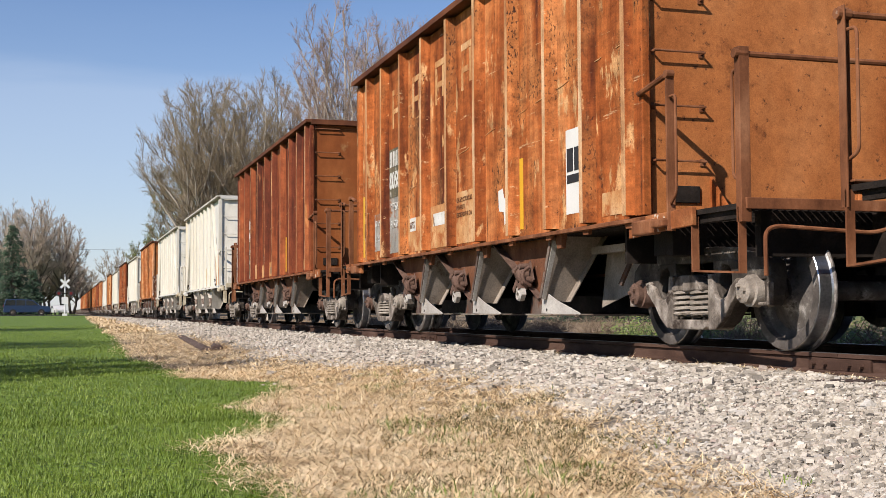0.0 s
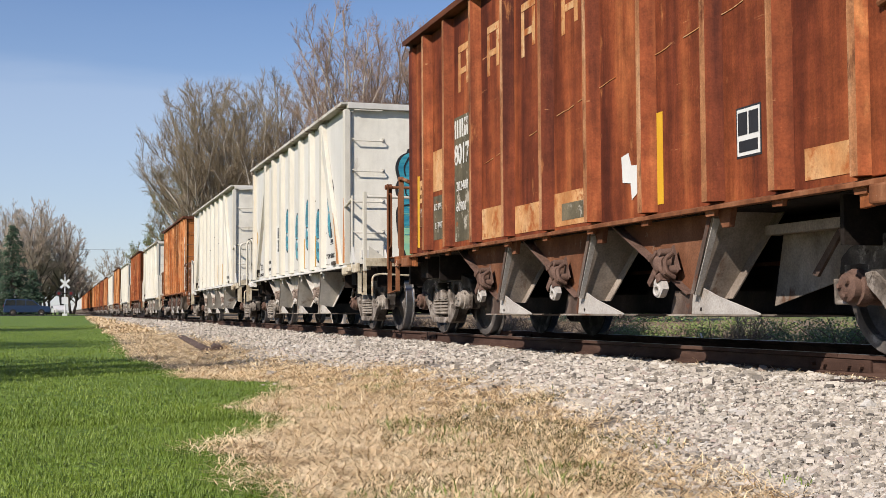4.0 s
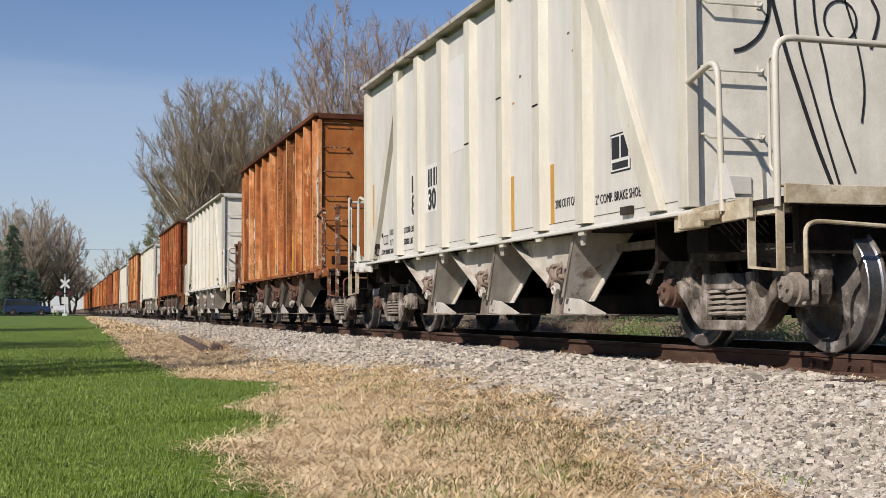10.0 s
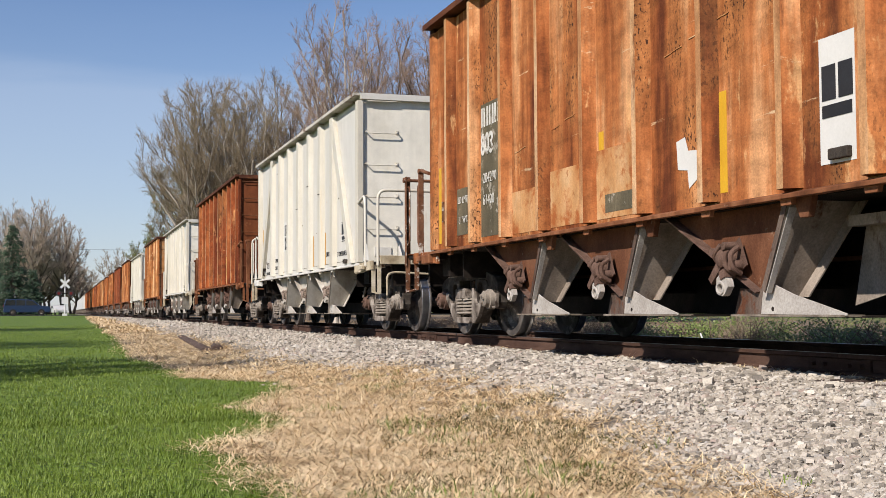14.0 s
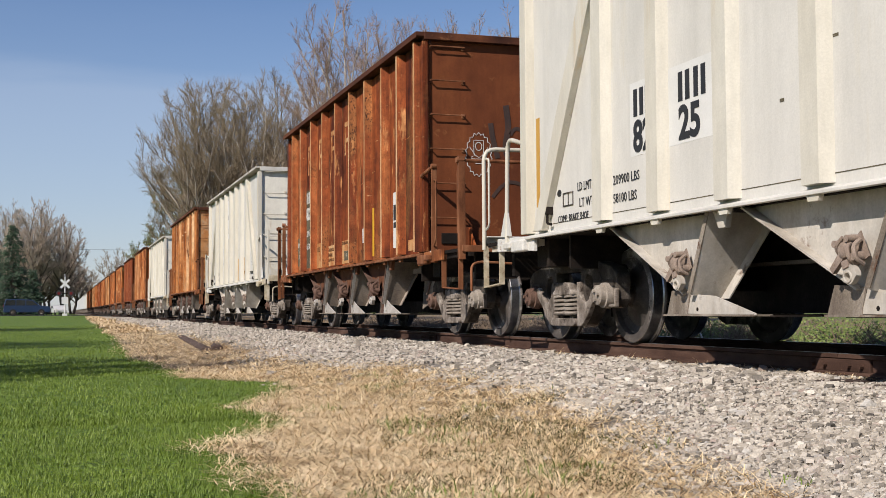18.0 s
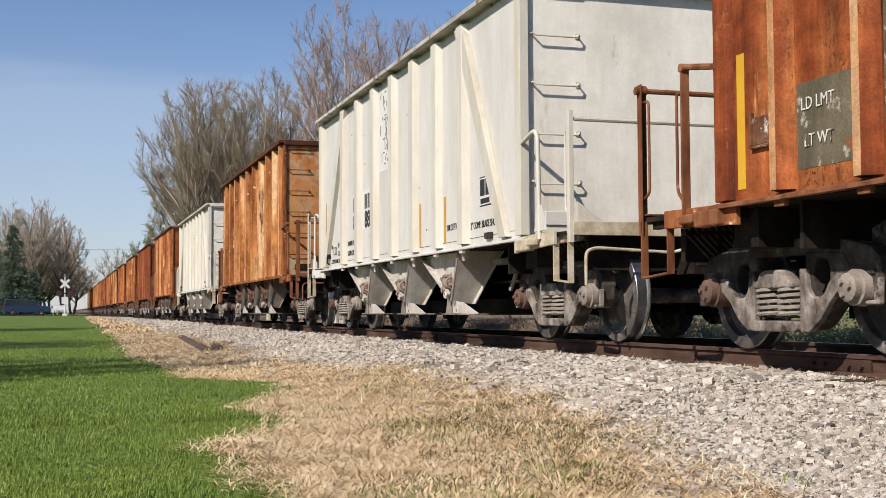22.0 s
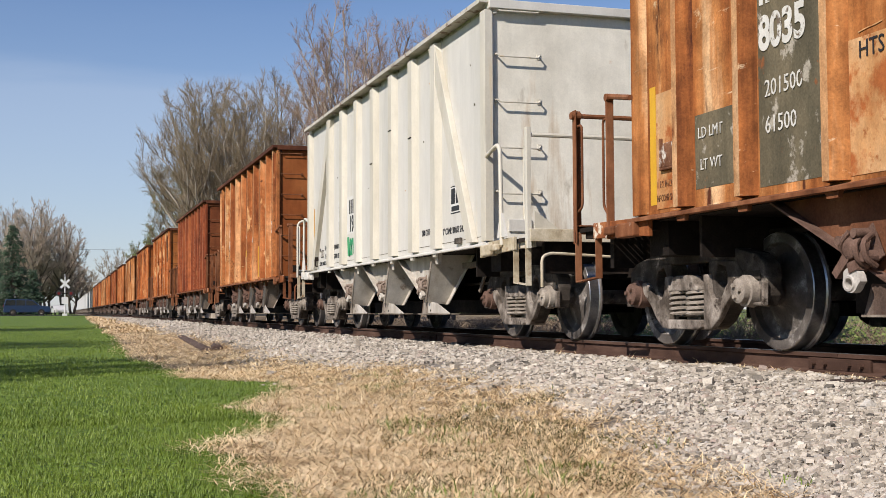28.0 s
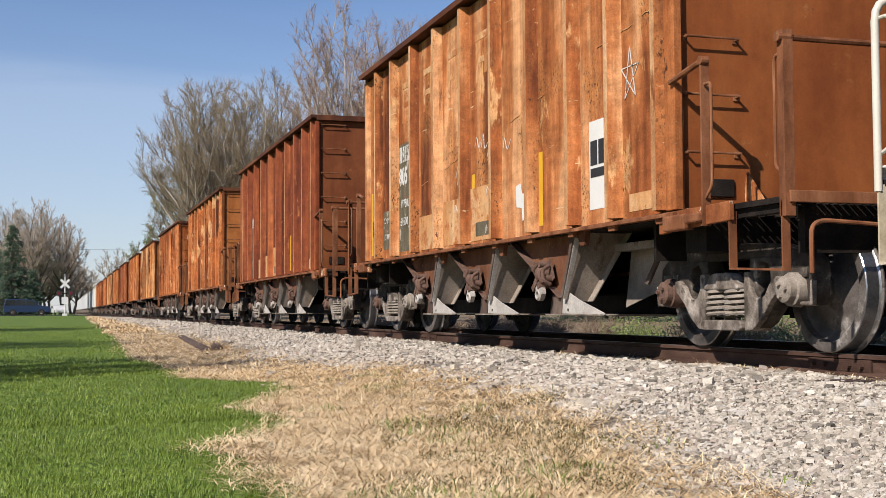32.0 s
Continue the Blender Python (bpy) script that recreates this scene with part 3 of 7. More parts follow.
    def sharp(sock, amount):
        t = n.new("ShaderNodeTexNoise")
        t.inputs["Scale"].default_value, t.inputs["Detail"].default_value = 14.0, 5.0
        l.new(tc.outputs["Object"], t.inputs["Vector"])
        a = n.new("ShaderNodeMath")
        a.operation = "MULTIPLY_ADD"
        a.inputs[1].default_value = amount
        l.new(t.outputs["Fac"], a.inputs[0])
        l.new(sock, a.inputs[2])
        r = n.new("ShaderNodeMapRange")
        r.inputs["From Min"].default_value, r.inputs["From Max"].default_value = 0.40 + amount / 2, 0.60 + amount / 2
        l.new(a.outputs[0], r.inputs[0])
        return r.outputs[0]

    def mix(fac, a, c):
        x = n.new("ShaderNodeMix")
        x.data_type = "RGBA"
        l.new(fac, x.inputs["Factor"])
        l.new(a, x.inputs["A"])
        l.new(c, x.inputs["B"])
        return x.outputs["Result"]

    col = mix(sharp(sep.outputs[0], 0.8), straw, green)
    col = mix(sharp(sep.outputs[1], 0.8), col, vr.outputs[0])
    l.new(col, b.inputs["Base Color"])
    bp = n.new("ShaderNodeBump")
    bp.inputs["Strength"].default_value, bp.inputs["Distance"].default_value = 0.7, 0.05
    l.new(vor.outputs["Distance"], bp.inputs["Height"])
    l.new(bp.outputs[0], b.inputs["Normal"])
    me.materials.append(m)
    tagged(new("ground", me), "flat ground of mown lawn, dry straw and pale track ballast", "ground", kind="structure")


build_ground()


# ---- track ----
def rail_outline(cx):
    h, w = 0.145, 0.068
    return [(cx - 0.065, -h), (cx + 0.065, -h), (cx + 0.065, -h + 0.012), (cx + 0.010, -h + 0.028), (cx + 0.010, -0.038), (cx + w / 2, -0.028),
            (cx + w / 2, -0.004), (cx + w / 2 - 0.006, 0.0), (cx - w / 2 + 0.006, 0.0), (cx - w / 2, -0.004), (cx - w / 2, -0.028), (cx - 0.010, -0.038),
            (cx - 0.010, -h + 0.028), (cx - 0.065, -h + 0.012)]


def build_track():
    track = thing("railway_track", "single railway track of rusty jointed rails on dark timber ties", "railway track", kind="structure")
    for side in (-1, 1):
        cx = TRACK_X + side * 0.752
        joints = [-40, -2.2, 7.36, 17.4, 28.3, 39.2, 60, 120, 250, 900]
        for a, c in zip(joints, joints[1:]):
            part("rail", Shape().prism(rail_outline(cx), "y", a + 0.004, c - 0.004), RAIL_RUST, track, "brown rusted steel rail")
            part("rail_head", Shape().prism([(cx - 0.026, 0.0005), (cx + 0.026, 0.0005), (cx + 0.026, 0.002), (cx - 0.026, 0.002)], "y", a + 0.004, c - 0.004), RAIL_TOP, track, "polished running surface")
        for j in joints[1:6]:
            for s in (-1, 1):
                x = cx + s * 0.022
                bar = Shape().box(x - 0.012, x + 0.012, j - 0.36, j + 0.36, -0.122, -0.036)
                part("joint_bar", bar, RAIL_RUST, track, "bolted steel joint bar", bevel=0.004)
            for k in (-0.28, -0.14, 0.14, 0.28):
                part("bolt", lambda: Shape().lathe([(-0.03, 0.0), (-0.03, 0.016), (0.0, 0.018)], 6), RAIL_RUST, track, key="joint bolt", at=(cx - 0.034, j + k, -0.08))
    rng = random.Random(5)
    y = 2.0
    while y < 75:
        L = 1.30 + rng.uniform(-0.05, 0.05)
        ob = part("tie", lambda: Shape().box(-1.3, 1.3, -0.11, 0.11, -0.17, 0.0), TIMBER, track, key="tie", at=(TRACK_X + rng.uniform(-0.05, 0.05), y, -0.150 + rng.uniform(-0.01, 0.004)))
        ob.rotation_euler = (0, 0, rng.uniform(-0.02, 0.02))
        for s in (-1, 1):
            part("tie_plate", lambda: Shape().box(-0.14, 0.14, -0.09, 0.09, 0, 0.014), RAIL_RUST, track, key="tie plate", at=(TRACK_X + s * 0.752, y, -0.158))
        y += 0.53 + rng.uniform(-0.02, 0.02)


build_track()


# ---- the train: open hopper cars, each a thing of its own; local x across (near side is -x), y along, z up from the rail head ----
HALF_RUST, HALF_WHITE, TOP_RUST, TOP_WHITE, BOT = 4.95, 5.17, 4.0, 3.81, 1.07
AXLE, TRUCK_Y, WHEEL_R = 0.90, 4.93, 0.457
WHEELSETS = []


def wheelset_shape(n=30):
    s = Shape()
    for d in (-1, 1):
        x = 0.68
        prof = [(x + 0.145, 0.0), (x + 0.145, 0.11), (x + 0.105, 0.14), (x + 0.055, 0.30), (x + 0.09, 0.365), (x + 0.142, 0.375), (x + 0.142, 0.448)]
        prof += [(x + 0.135, 0.4545), (x + 0.04, WHEEL_R), (x + 0.03, 0.47), (x + 0.018, 0.482), (x + 0.004, 0.478), (x, 0.46), (x, 0.38), (x + 0.03, 0.36), (x + 0.015, 0.3), (x + 0.04, 0.14), (x - 0.02, 0.11), (x - 0.02, 0.0)]
        k0, m = len(s.f), len(prof) - 1
        s.lathe([(d * a, r) for a, r in prof], n)
        s.second += [k0 + k * m + j for k in range(n) for j in (6, 7, 8)]
    return s.lathe([(-0.95, 0.0), (-0.95, 0.075), (0.95, 0.075), (0.95, 0.0)], 16)


def ring_plate(s, outer, inner, x0, x1):
    """A plate with one hole, from two outlines of equal length."""
    n = len(outer)
    v = [(x, y, z) for x in (x0, x1) for y, z in outer + inner]
    f = []
    for i in range(n):
        j = (i + 1) % n
        f += [(i, j, n + j, n + i), (2 * n + i, 3 * n + i, 3 * n + j, 2 * n + j), (i, 2 * n + i, 2 * n + j, j), (n + i, n + j, 3 * n + j, 3 * n + i)]
    return s.add(v, f)


def side_frame_shape():
    """A cast side frame, seen from the side: a deep top, an oval window each side, an open middle for the springs, and curved lower arms."""
    s = Shape()
    top = [(-1.12, 0.54), (-1.10, 0.66), (-1.00, 0.73), (-0.66, 0.80), (-0.3, 0.82), (0.3, 0.82), (0.66, 0.80), (1.00, 0.73), (1.10, 0.66), (1.12, 0.54), (0.99, 0.60), (0.80, 0.61), (0.70, 0.69), (0.34, 0.70), (-0.34, 0.70), (-0.70, 0.69), (-0.80, 0.61), (-0.99, 0.60)]
    s.prism(top, "x", -0.075, 0.075)
    outer = [(0.31, 0.71), (0.45, 0.71), (0.60, 0.705), (0.74, 0.69), (0.81, 0.60), (0.80, 0.48), (0.78, 0.47), (0.68, 0.40), (0.56, 0.30), (0.46, 0.21), (0.37, 0.17), (0.31, 0.20), (0.31, 0.32), (0.31, 0.44), (0.31, 0.56)]
    inner = []
    for y, z in outer:
        q = math.atan2((z - 0.56) / 0.17, (y - 0.50) / 0.12)
        inner.append((0.495 + 0.095 * math.cos(q), 0.555 + 0.135 * math.sin(q)))
    for d in (-1, 1):
        ring_plate(s, [(d * y, z) for y, z in outer], [(d * y, z) for y, z in inner], -0.085, 0.065)
        s.prism([(d * y, z) for y, z in ((1.12, 0.57), (1.11, 0.42), (1.06, 0.34), (1.02, 0.36), (1.00, 0.60))], "x", -0.065, 0.065)
    return s


def spring_seat_shape():
    """The lower arms that sweep down to the seat under the springs, dusty and painted pale as if sunlit."""
    s = Shape().prism([(-0.30, 0.175), (-0.26, 0.155), (0.26, 0.155), (0.30, 0.175), (0.30, 0.21), (0.27, 0.235), (-0.27, 0.235), (-0.30, 0.21)], "x", -0.16, 0.12)
    for d in (-1, 1):
        s.prism([(d * y, z) for y, z in ((0.29, 0.155), (0.40, 0.16), (0.52, 0.24), (0.63, 0.36), (0.76, 0.46), (0.79, 0.55), (0.72, 0.56), (0.63, 0.50), (0.57, 0.42), (0.50, 0.395), (0.42, 0.41), (0.375, 0.47), (0.36, 0.60), (0.29, 0.60))], "x", -0.125, -0.07)
        s.prism([(d * y, z) for y, z in ((0.99, 0.345), (1.13, 0.345), (1.14, 0.52), (1.115, 0.52), (1.105, 0.375), (0.99, 0.37))], "x", -0.11, -0.06)
    return s


def spring_shape():
    s = Shape()
    for cy in (-0.14, 0.14):
        for rad, tube in ((0.112, 0.0145),):
            turns, n, path = 5, 12, []
            for k in range(turns * n + 1):
                a = 2 * math.pi * k / n
                path.append((rad * math.cos(a), cy + rad * math.sin(a), 0.262 + 0.215 * k / (turns * n)))
            s.tube(path, tube, 5)
    return s


def bearing_shape():
    s = Shape().lathe([(-0.19, 0.0), (-0.19, 0.080), (-0.178, 0.096), (-0.13, 0.100), (-0.125, 0.122), (-0.05, 0.128), (-0.045, 0.115), (0.08, 0.12), (0.08, 0.0)], 14)
    for k in range(3):
        a = 2 * math.pi * k / 3 + 0.5
        s.lathe([(-0.212, 0.0), (-0.212, 0.018), (-0.18, 0.020)], 6, (0, 0.05 * math.cos(a), 0.05 * math.sin(a)))
    return s


# paler than the side frame: dust plus the sunlight on the lower arms
FRAME_DUST_LIT = tone("dusty_sunlit_cast_steel", [(0.075, 0.060, 0.048), (0.22, 0.185, 0.155), (0.42, 0.37, 0.32)], 6.0, (1, 1, 0.7), 70, 0.95, bump=0.3, span=0.15, mid=0.25, spots=(0.05, 0.037, 0.029), spot_at=0.56, spot_scale=6.0)


def build_truck(car, y, turning):
    tr = part("truck", lambda: Shape().box(-1.06, 1.06, -0.20, 0.20, 0.47, 0.60).box(-0.32, 0.32, -0.24, 0.24, 0.60, 0.72), STEEL_DARK, car, "cast steel wheel truck grey with dust", key="bolster", at=(0, y, 0))
    for d in (-1, 1) if turning else (-1,):
        part("side_frame", side_frame_shape, STEEL_DIRTY, tr, "dusty cast steel side frame", key="side frame", bevel=0.012, at=(d * 1.0, 0, 0))
        part("spring_seat", spring_seat_shape, FRAME_DUST_LIT, tr, "dusty lower arms and spring seat", key="spring seat", bevel=0.010, at=(d * 1.0, 0, 0)).rotation_euler = (0, 0, 0 if d < 0 else math.pi)
        part("spring_nest", spring_shape, DUST_LIT, tr, "pair of coil springs caked in dust", True, key="spring", at=(d * 1.06, 0, 0))
        part("bolster_end", lambda: Shape().prism([(-0.25, 0.47), (0.25, 0.47), (0.25, 0.50), (0.19, 0.53), (0.16, 0.585), (0.10, 0.60), (-0.10, 0.60), (-0.16, 0.585), (-0.19, 0.53), (-0.25, 0.50)], "x", -0.10, 0.08), FRAME_DUST_LIT, tr, key="bolster end", bevel=0.012, at=(d * 1.06, 0, 0))
        for k in (-1, 1):
            ob = part("bearing_cap", bearing_shape, DUST_LIT if k < 0 else LOCK, tr, "round bolted bearing cap", True, key="bearing", at=(d * 1.0, k * AXLE, WHEEL_R))
            ob.rotation_euler = (0.7 * k + d, 0, 0 if d < 0 else math.pi)
            part("bearing_adapter", lambda: Shape().prism([(-0.15, 0.545), (0.15, 0.545), (0.15, 0.61), (-0.15, 0.61)], "x", -0.08, 0.08), STEEL_DIRTY, tr, key="adapter", at=(d * 1.0, k * AXLE, 0))
    for k in (-1, 1):
        ws = part("wheelset", wheelset_shape if turning else (lambda: wheelset_shape(14)), WHEEL, tr, "two dusty steel wheels on one axle", True, key="wheelset %d" % turning, at=(0, k * AXLE, WHEEL_R), second=TREAD)
        part("brake_beam", lambda: Shape().box(-0.8, 0.8, -0.05, 0.05, -0.05, 0.05).box(-0.80, -0.68, -0.12, 0.02, -0.17, 0.17).box(0.68, 0.80, -0.12, 0.02, -0.17, 0.17), STEEL_DARK, tr, key="brake %d" % k, at=(0, k * 0.42, 0.42))
        WHEELSETS.append(ws)
    return tr


def grab(w=0.46, out=0.075, r=0.0105):
    """A grab iron with a dropped middle, on a face that looks along -y; its feet at x = 0 and w."""
    return Shape().tube([(0, 0, 0), (0.01, -out * 0.9, -0.005), (0.035, -out, -0.03), (w - 0.035, -out, -0.03), (w - 0.01, -out * 0.9, -0.005), (w, 0, 0)], r, 8) \
        .box(-0.022, 0.022, -0.012, 0.0, -0.03, 0.03).box(w - 0.022, w + 0.022, -0.012, 0.0, -0.03, 0.03)


def grab_straight(w=0.46, out=0.07, r=0.011):
    return Shape().tube([(0, 0, 0), (0.0, -out, 0), (w, -out, 0), (w, 0, 0)], r, 8).box(-0.022, 0.022, -0.012, 0.0, -0.03, 0.03).box(w - 0.022, w + 0.022, -0.012, 0.0, -0.03, 0.03)


def rib_shape(h0, h1, wide, face, deep):
    o = [(0, -wide / 2), (-deep, -face / 2), (-deep, face / 2), (0, wide / 2)]
    def make():
        s = Shape().prism(o, "z", h0, h1)
        s.second = [3]
        return s
    return make


def lock_shape():
    """A cast door lock: a cluster of bosses and short links on a square backing plate, with a tail strap."""
    s = Shape()
    s.prism([(-0.17, 0.66), (0.03, 0.56), (0.12, 0.72), (-0.07, 0.86)], "x", -0.012, 0.0)
    s.lathe([(-0.12, 0.0), (-0.12, 0.045), (-0.105, 0.065), (-0.01, 0.07), (-0.01, 0.0)], 12, (0, 0.03, 0.71))
    s.lathe([(-0.10, 0.0), (-0.10, 0.035), (-0.01, 0.04), (-0.01, 0.0)], 10, (0, -0.09, 0.66))
    s.lathe([(-0.13, 0.0), (-0.13, 0.03), (-0.01, 0.035), (-0.01, 0.0)], 10, (0, 0.11, 0.76))
    s.lathe([(-0.11, 0.0), (-0.11, 0.03), (-0.01, 0.035), (-0.01, 0.0)], 10, (0, -0.02, 0.80))
    s.prism([(0.02, 0.66), (0.09, 0.69), (0.21, 0.57), (0.17, 0.53)], "x", -0.10, -0.06)
    s.prism([(-0.03, 0.64), (0.05, 0.62), (0.03, 0.56), (-0.04, 0.58)], "x", -0.11, -0.03)
    for y in (-0.045, -0.125):
        s.tube(bend([(-0.03, y, 0.60), (-0.11, y - 0.01, 0.64), (-0.11, y + 0.02, 0.74), (-0.03, y + 0.03, 0.79)], 0.05), 0.019, 8)
    return s.tube(bend([(-0.05, 0.13, 0.66), (-0.12, 0.10, 0.74), (-0.10, 0.03, 0.81)], 0.05), 0.018, 8)


def disc_shape():
    """A cast cam: a drop-shaped plate with an open eye."""
    eye = [(0.034 * math.cos(a), 0.030 * math.sin(a)) for a in (2 * math.pi * k / 16 for k in range(16))]
    rim = [((0.072 if math.cos(a - 2.0) < 0.3 else 0.092) * math.cos(a) - 0.01, (0.068 if math.sin(a) < 0.3 else 0.088) * math.sin(a) + 0.01) for a in (2 * math.pi * k / 16 for k in range(16))]
    s = ring_plate(Shape(), rim, eye, -0.05, 0.0)
    return s.tube([(-0.05, y * 1.35, z * 1.35) for y, z in eye + eye[:1]], 0.012, 6)


HOPPER_BAY = tone("dull_grey_bay_steel", [(0.19, 0.15, 0.118), (0.32, 0.265, 0.215), (0.46, 0.395, 0.33)], 2.5, (1, 1, 0.5), 60, 0.85, bump=0.03, mid=0.15, spots=(0.14, 0.075, 0.045), spot_at=0.60, spot_scale=3.0, spot_stretch=(1, 1, 0.5))
HOPPER_CREAM = tone("grimy_cream_hopper_sheet", [(0.38, 0.33, 0.265), (0.54, 0.495, 0.425), (0.66, 0.63, 0.57)], 2.5, (1, 1, 0.5), 60, 0.7, bump=0.03, vary=0.10, mid=0.14, run=0.12, spots=(0.20, 0.13, 0.09), spot_at=0.60, spot_scale=3.0)
HOPPER_BROWN = tone("brown_rusted_hopper_sheet", [(0.10, 0.038, 0.020), (0.17, 0.070, 0.036), (0.25, 0.115, 0.062)], 2.5, (1, 1, 0.5), 60, 0.85, bump=0.12, mid=0.18, spots=(0.36, 0.26, 0.19), spot_at=0.63, spot_scale=6.0)
CHUTE_PALE = tone("pale_scoured_chute_steel", [(0.36, 0.325, 0.285), (0.48, 0.445, 0.40), (0.58, 0.55, 0.50)], 3.0, (1, 1, 1), 60, 0.75, bump=0.1, spots=(0.30, 0.22, 0.16), spot_at=0.62, spot_scale=4.0)
HOPPER_AT = (-2.88, -0.74, 1.40)
HOP_TOP = BOT - 0.03


def slab(corners, shift):
    """A thick plate: its corners in order, and the way to its other face."""
    n = len(corners)
    v = [tuple(p) for p in corners] + [tuple(a + b for a, b in zip(p, shift)) for p in corners]
    return Shape().add(v, [tuple(range(n)), tuple(range(n, 2 * n))[::-1]] + [(k, n + k, n + (k + 1) % n, (k + 1) % n) for k in range(n)])


def build_hoppers(car, mat, body):
    """Three tapering hoppers under the body: side sheets between a long and a steep flange, sloping sheets behind, chute plates, doors and door locks."""
    white = mat is HOPPER
    side, flange = (HOPPER_CREAM, HOPPER_CREAM) if white else (HOPPER_BROWN, LOCK)
    for a in HOPPER_AT:
        for d in (-1, 1):
            def p(name, shape, material, label="", bevel=0.0, d=d, a=a):
                return part(name, shape, material, car, label, key="%s %d %d" % (name, d, white), bevel=bevel, at=(0, a, 0))

            x0, x1, xi, xj = d * 1.375, d * 1.480, d * 0.95, d * 1.22
            p("hopper_side", lambda: Shape().prism([(1.72, HOP_TOP), (0.0, HOP_TOP), (0.31, 0.42), (0.55, 0.42)], "x", x0 - 0.008, x0 + 0.008), side, "hopper side sheet")
            p("slope_flange", lambda: slab([(x0, 1.70, HOP_TOP), (x1, 1.70, HOP_TOP), (x1 - d * 0.03, 0.46, 0.44), (x0, 0.46, 0.44)], (0, 0.012, -0.010)), flange, "sloping hopper edge flange")
            p("steep_sheet", lambda: slab([(x1, 0.0, HOP_TOP), (xi, 0.0, HOP_TOP), (xj, 0.30, 0.40), (x1, 0.30, 0.43)], (0, 0.014, 0.006)), HOPPER_CREAM if white else HOPPER_BAY, "steep hopper end sheet")
            # dark strip that paints the shaded thickness of the flange
            p("flange_edge", lambda: slab([(x1, 0.0, HOP_TOP), (x1, 0.055, HOP_TOP), (x1, 0.345, 0.44), (x1, 0.29, 0.44)], (d * 0.006, 0, 0)), HOPPER if white else HOPPER_RUST)
            if not white:
                p("sheet_edge", lambda: slab([(x1, -0.006, HOP_TOP - 0.05), (x1 - d * 0.055, -0.006, HOP_TOP - 0.05), (x1 - d * 0.04, 0.288, 0.43), (x1, 0.288, 0.43)], (0, -0.006, -0.003)), CHUTE_PALE, "scoured pale sheet edge")
            p("sheet_stiffener", lambda: slab([(xi, 0.0, HOP_TOP), (xi + d * 0.0, -0.11, HOP_TOP), (xj, 0.18, 0.40), (xj, 0.30, 0.40)], (d * -0.012, 0, 0)), HOPPER_CREAM if white else HOPPER_BAY, "sloping stiffener plate")
            p("channel_stub", lambda: slab([(x1 + d * 0.005, -0.05, HOP_TOP + 0.01), (x1 + d * 0.005, -0.27, HOP_TOP + 0.01), (x1 + d * 0.005, -0.22, HOP_TOP - 0.13), (x1 + d * 0.005, -0.13, HOP_TOP - 0.13)], (d * -0.05, 0, 0)), side, "open end of a cross channel", bevel=0.004)
            p("chute_plate", lambda: slab([(x1 - d * 0.06, 0.46, 0.285), (x1 - d * 0.06, 0.40, 0.52 if not white else 0.44), (x1 - d * 0.06, 0.26, 0.48 if not white else 0.43), (x1 - d * 0.06, 0.05, 0.415 if not white else 0.42), (x1 - d * 0.05, -0.52, 0.290), (x1 - d * 0.05, -0.52, 0.275)], (d * -0.012, 0, 0)), HOPPER_CREAM if white else CHUTE_PALE, "pale worn chute plate", bevel=0.003)
            p("chute_cheek", lambda: slab([(x1 - d * 0.05, 0.45, 0.275), (x1 - d * 0.10, 0.86, 0.280), (x1 - d * 0.10, 0.78, 0.47), (x1 - d * 0.06, 0.42, 0.45)], (d * -0.012, 0, 0)), HOPPER if white else mat, "dark stained chute cheek")
            p("chute_lip", lambda: Shape().box(min(x1 - d * 0.02, x1 - d * 0.20), max(x1 - d * 0.02, x1 - d * 0.20), -0.50, 0.78, 0.268, 0.282), HOPPER)
            p("plate_hole", lambda: Shape().lathe([(x1 - d * 0.056, 0.0), (x1 - d * 0.056, 0.016), (x1 - d * 0.07, 0.016)], 8, (0, 0.30, 0.32)), STEEL_DARK)
        # near-black sheets: the shade inside the bays is in their colour
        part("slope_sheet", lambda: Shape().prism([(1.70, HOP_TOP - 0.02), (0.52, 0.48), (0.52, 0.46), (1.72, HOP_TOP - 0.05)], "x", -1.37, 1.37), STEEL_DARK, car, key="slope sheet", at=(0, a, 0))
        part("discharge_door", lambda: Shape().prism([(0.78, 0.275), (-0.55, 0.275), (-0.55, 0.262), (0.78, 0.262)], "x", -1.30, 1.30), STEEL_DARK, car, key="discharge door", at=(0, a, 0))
        lk = part("door_lock", lock_shape, LOCK_PALE if white else LOCK, car, "rusty cast door lock", True, key="lock", at=(-1.44, a + (0.47 if white else 0.74), 0.12 if white else -0.03))
        if white:
            lk.scale = (0.78, 0.78, 0.78)
        part("lock_cam", disc_shape, HOPPER_CREAM if white else CHUTE_PALE, lk, "round pale cam with a hole", True, key="cam", at=(-0.05, 0.04 if not white else -0.02, 0.50))
    for d in (-1, 1):
        # added plates, painted near-black for the shade between the hoppers
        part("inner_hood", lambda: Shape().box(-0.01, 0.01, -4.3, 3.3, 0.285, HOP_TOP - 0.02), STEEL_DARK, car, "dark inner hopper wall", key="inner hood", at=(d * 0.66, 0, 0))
        part("hood_lip", lambda: Shape().box(-0.03, 0.03, -4.2, 3.2, 0.66, 0.69), HOPPER_BROWN if not white else HOPPER_BAY, car, "long lower edge of the centre beam", key="hood lip %d" % white, at=(d * 0.70, 0, 0))
        if not white:
            part("end_bay_sheet", lambda: slab([(0, -2.95, HOP_TOP - 0.10), (0, -3.95, HOP_TOP - 0.10), (0, -3.55, 0.50), (0, -2.80, 0.34)], (0.012, 0, 0)), HOPPER if white else HOPPER_BAY, car, "sloping end bay sheet", key="end bay sheet %d" % white, at=(d * 0.92, 0, 0))
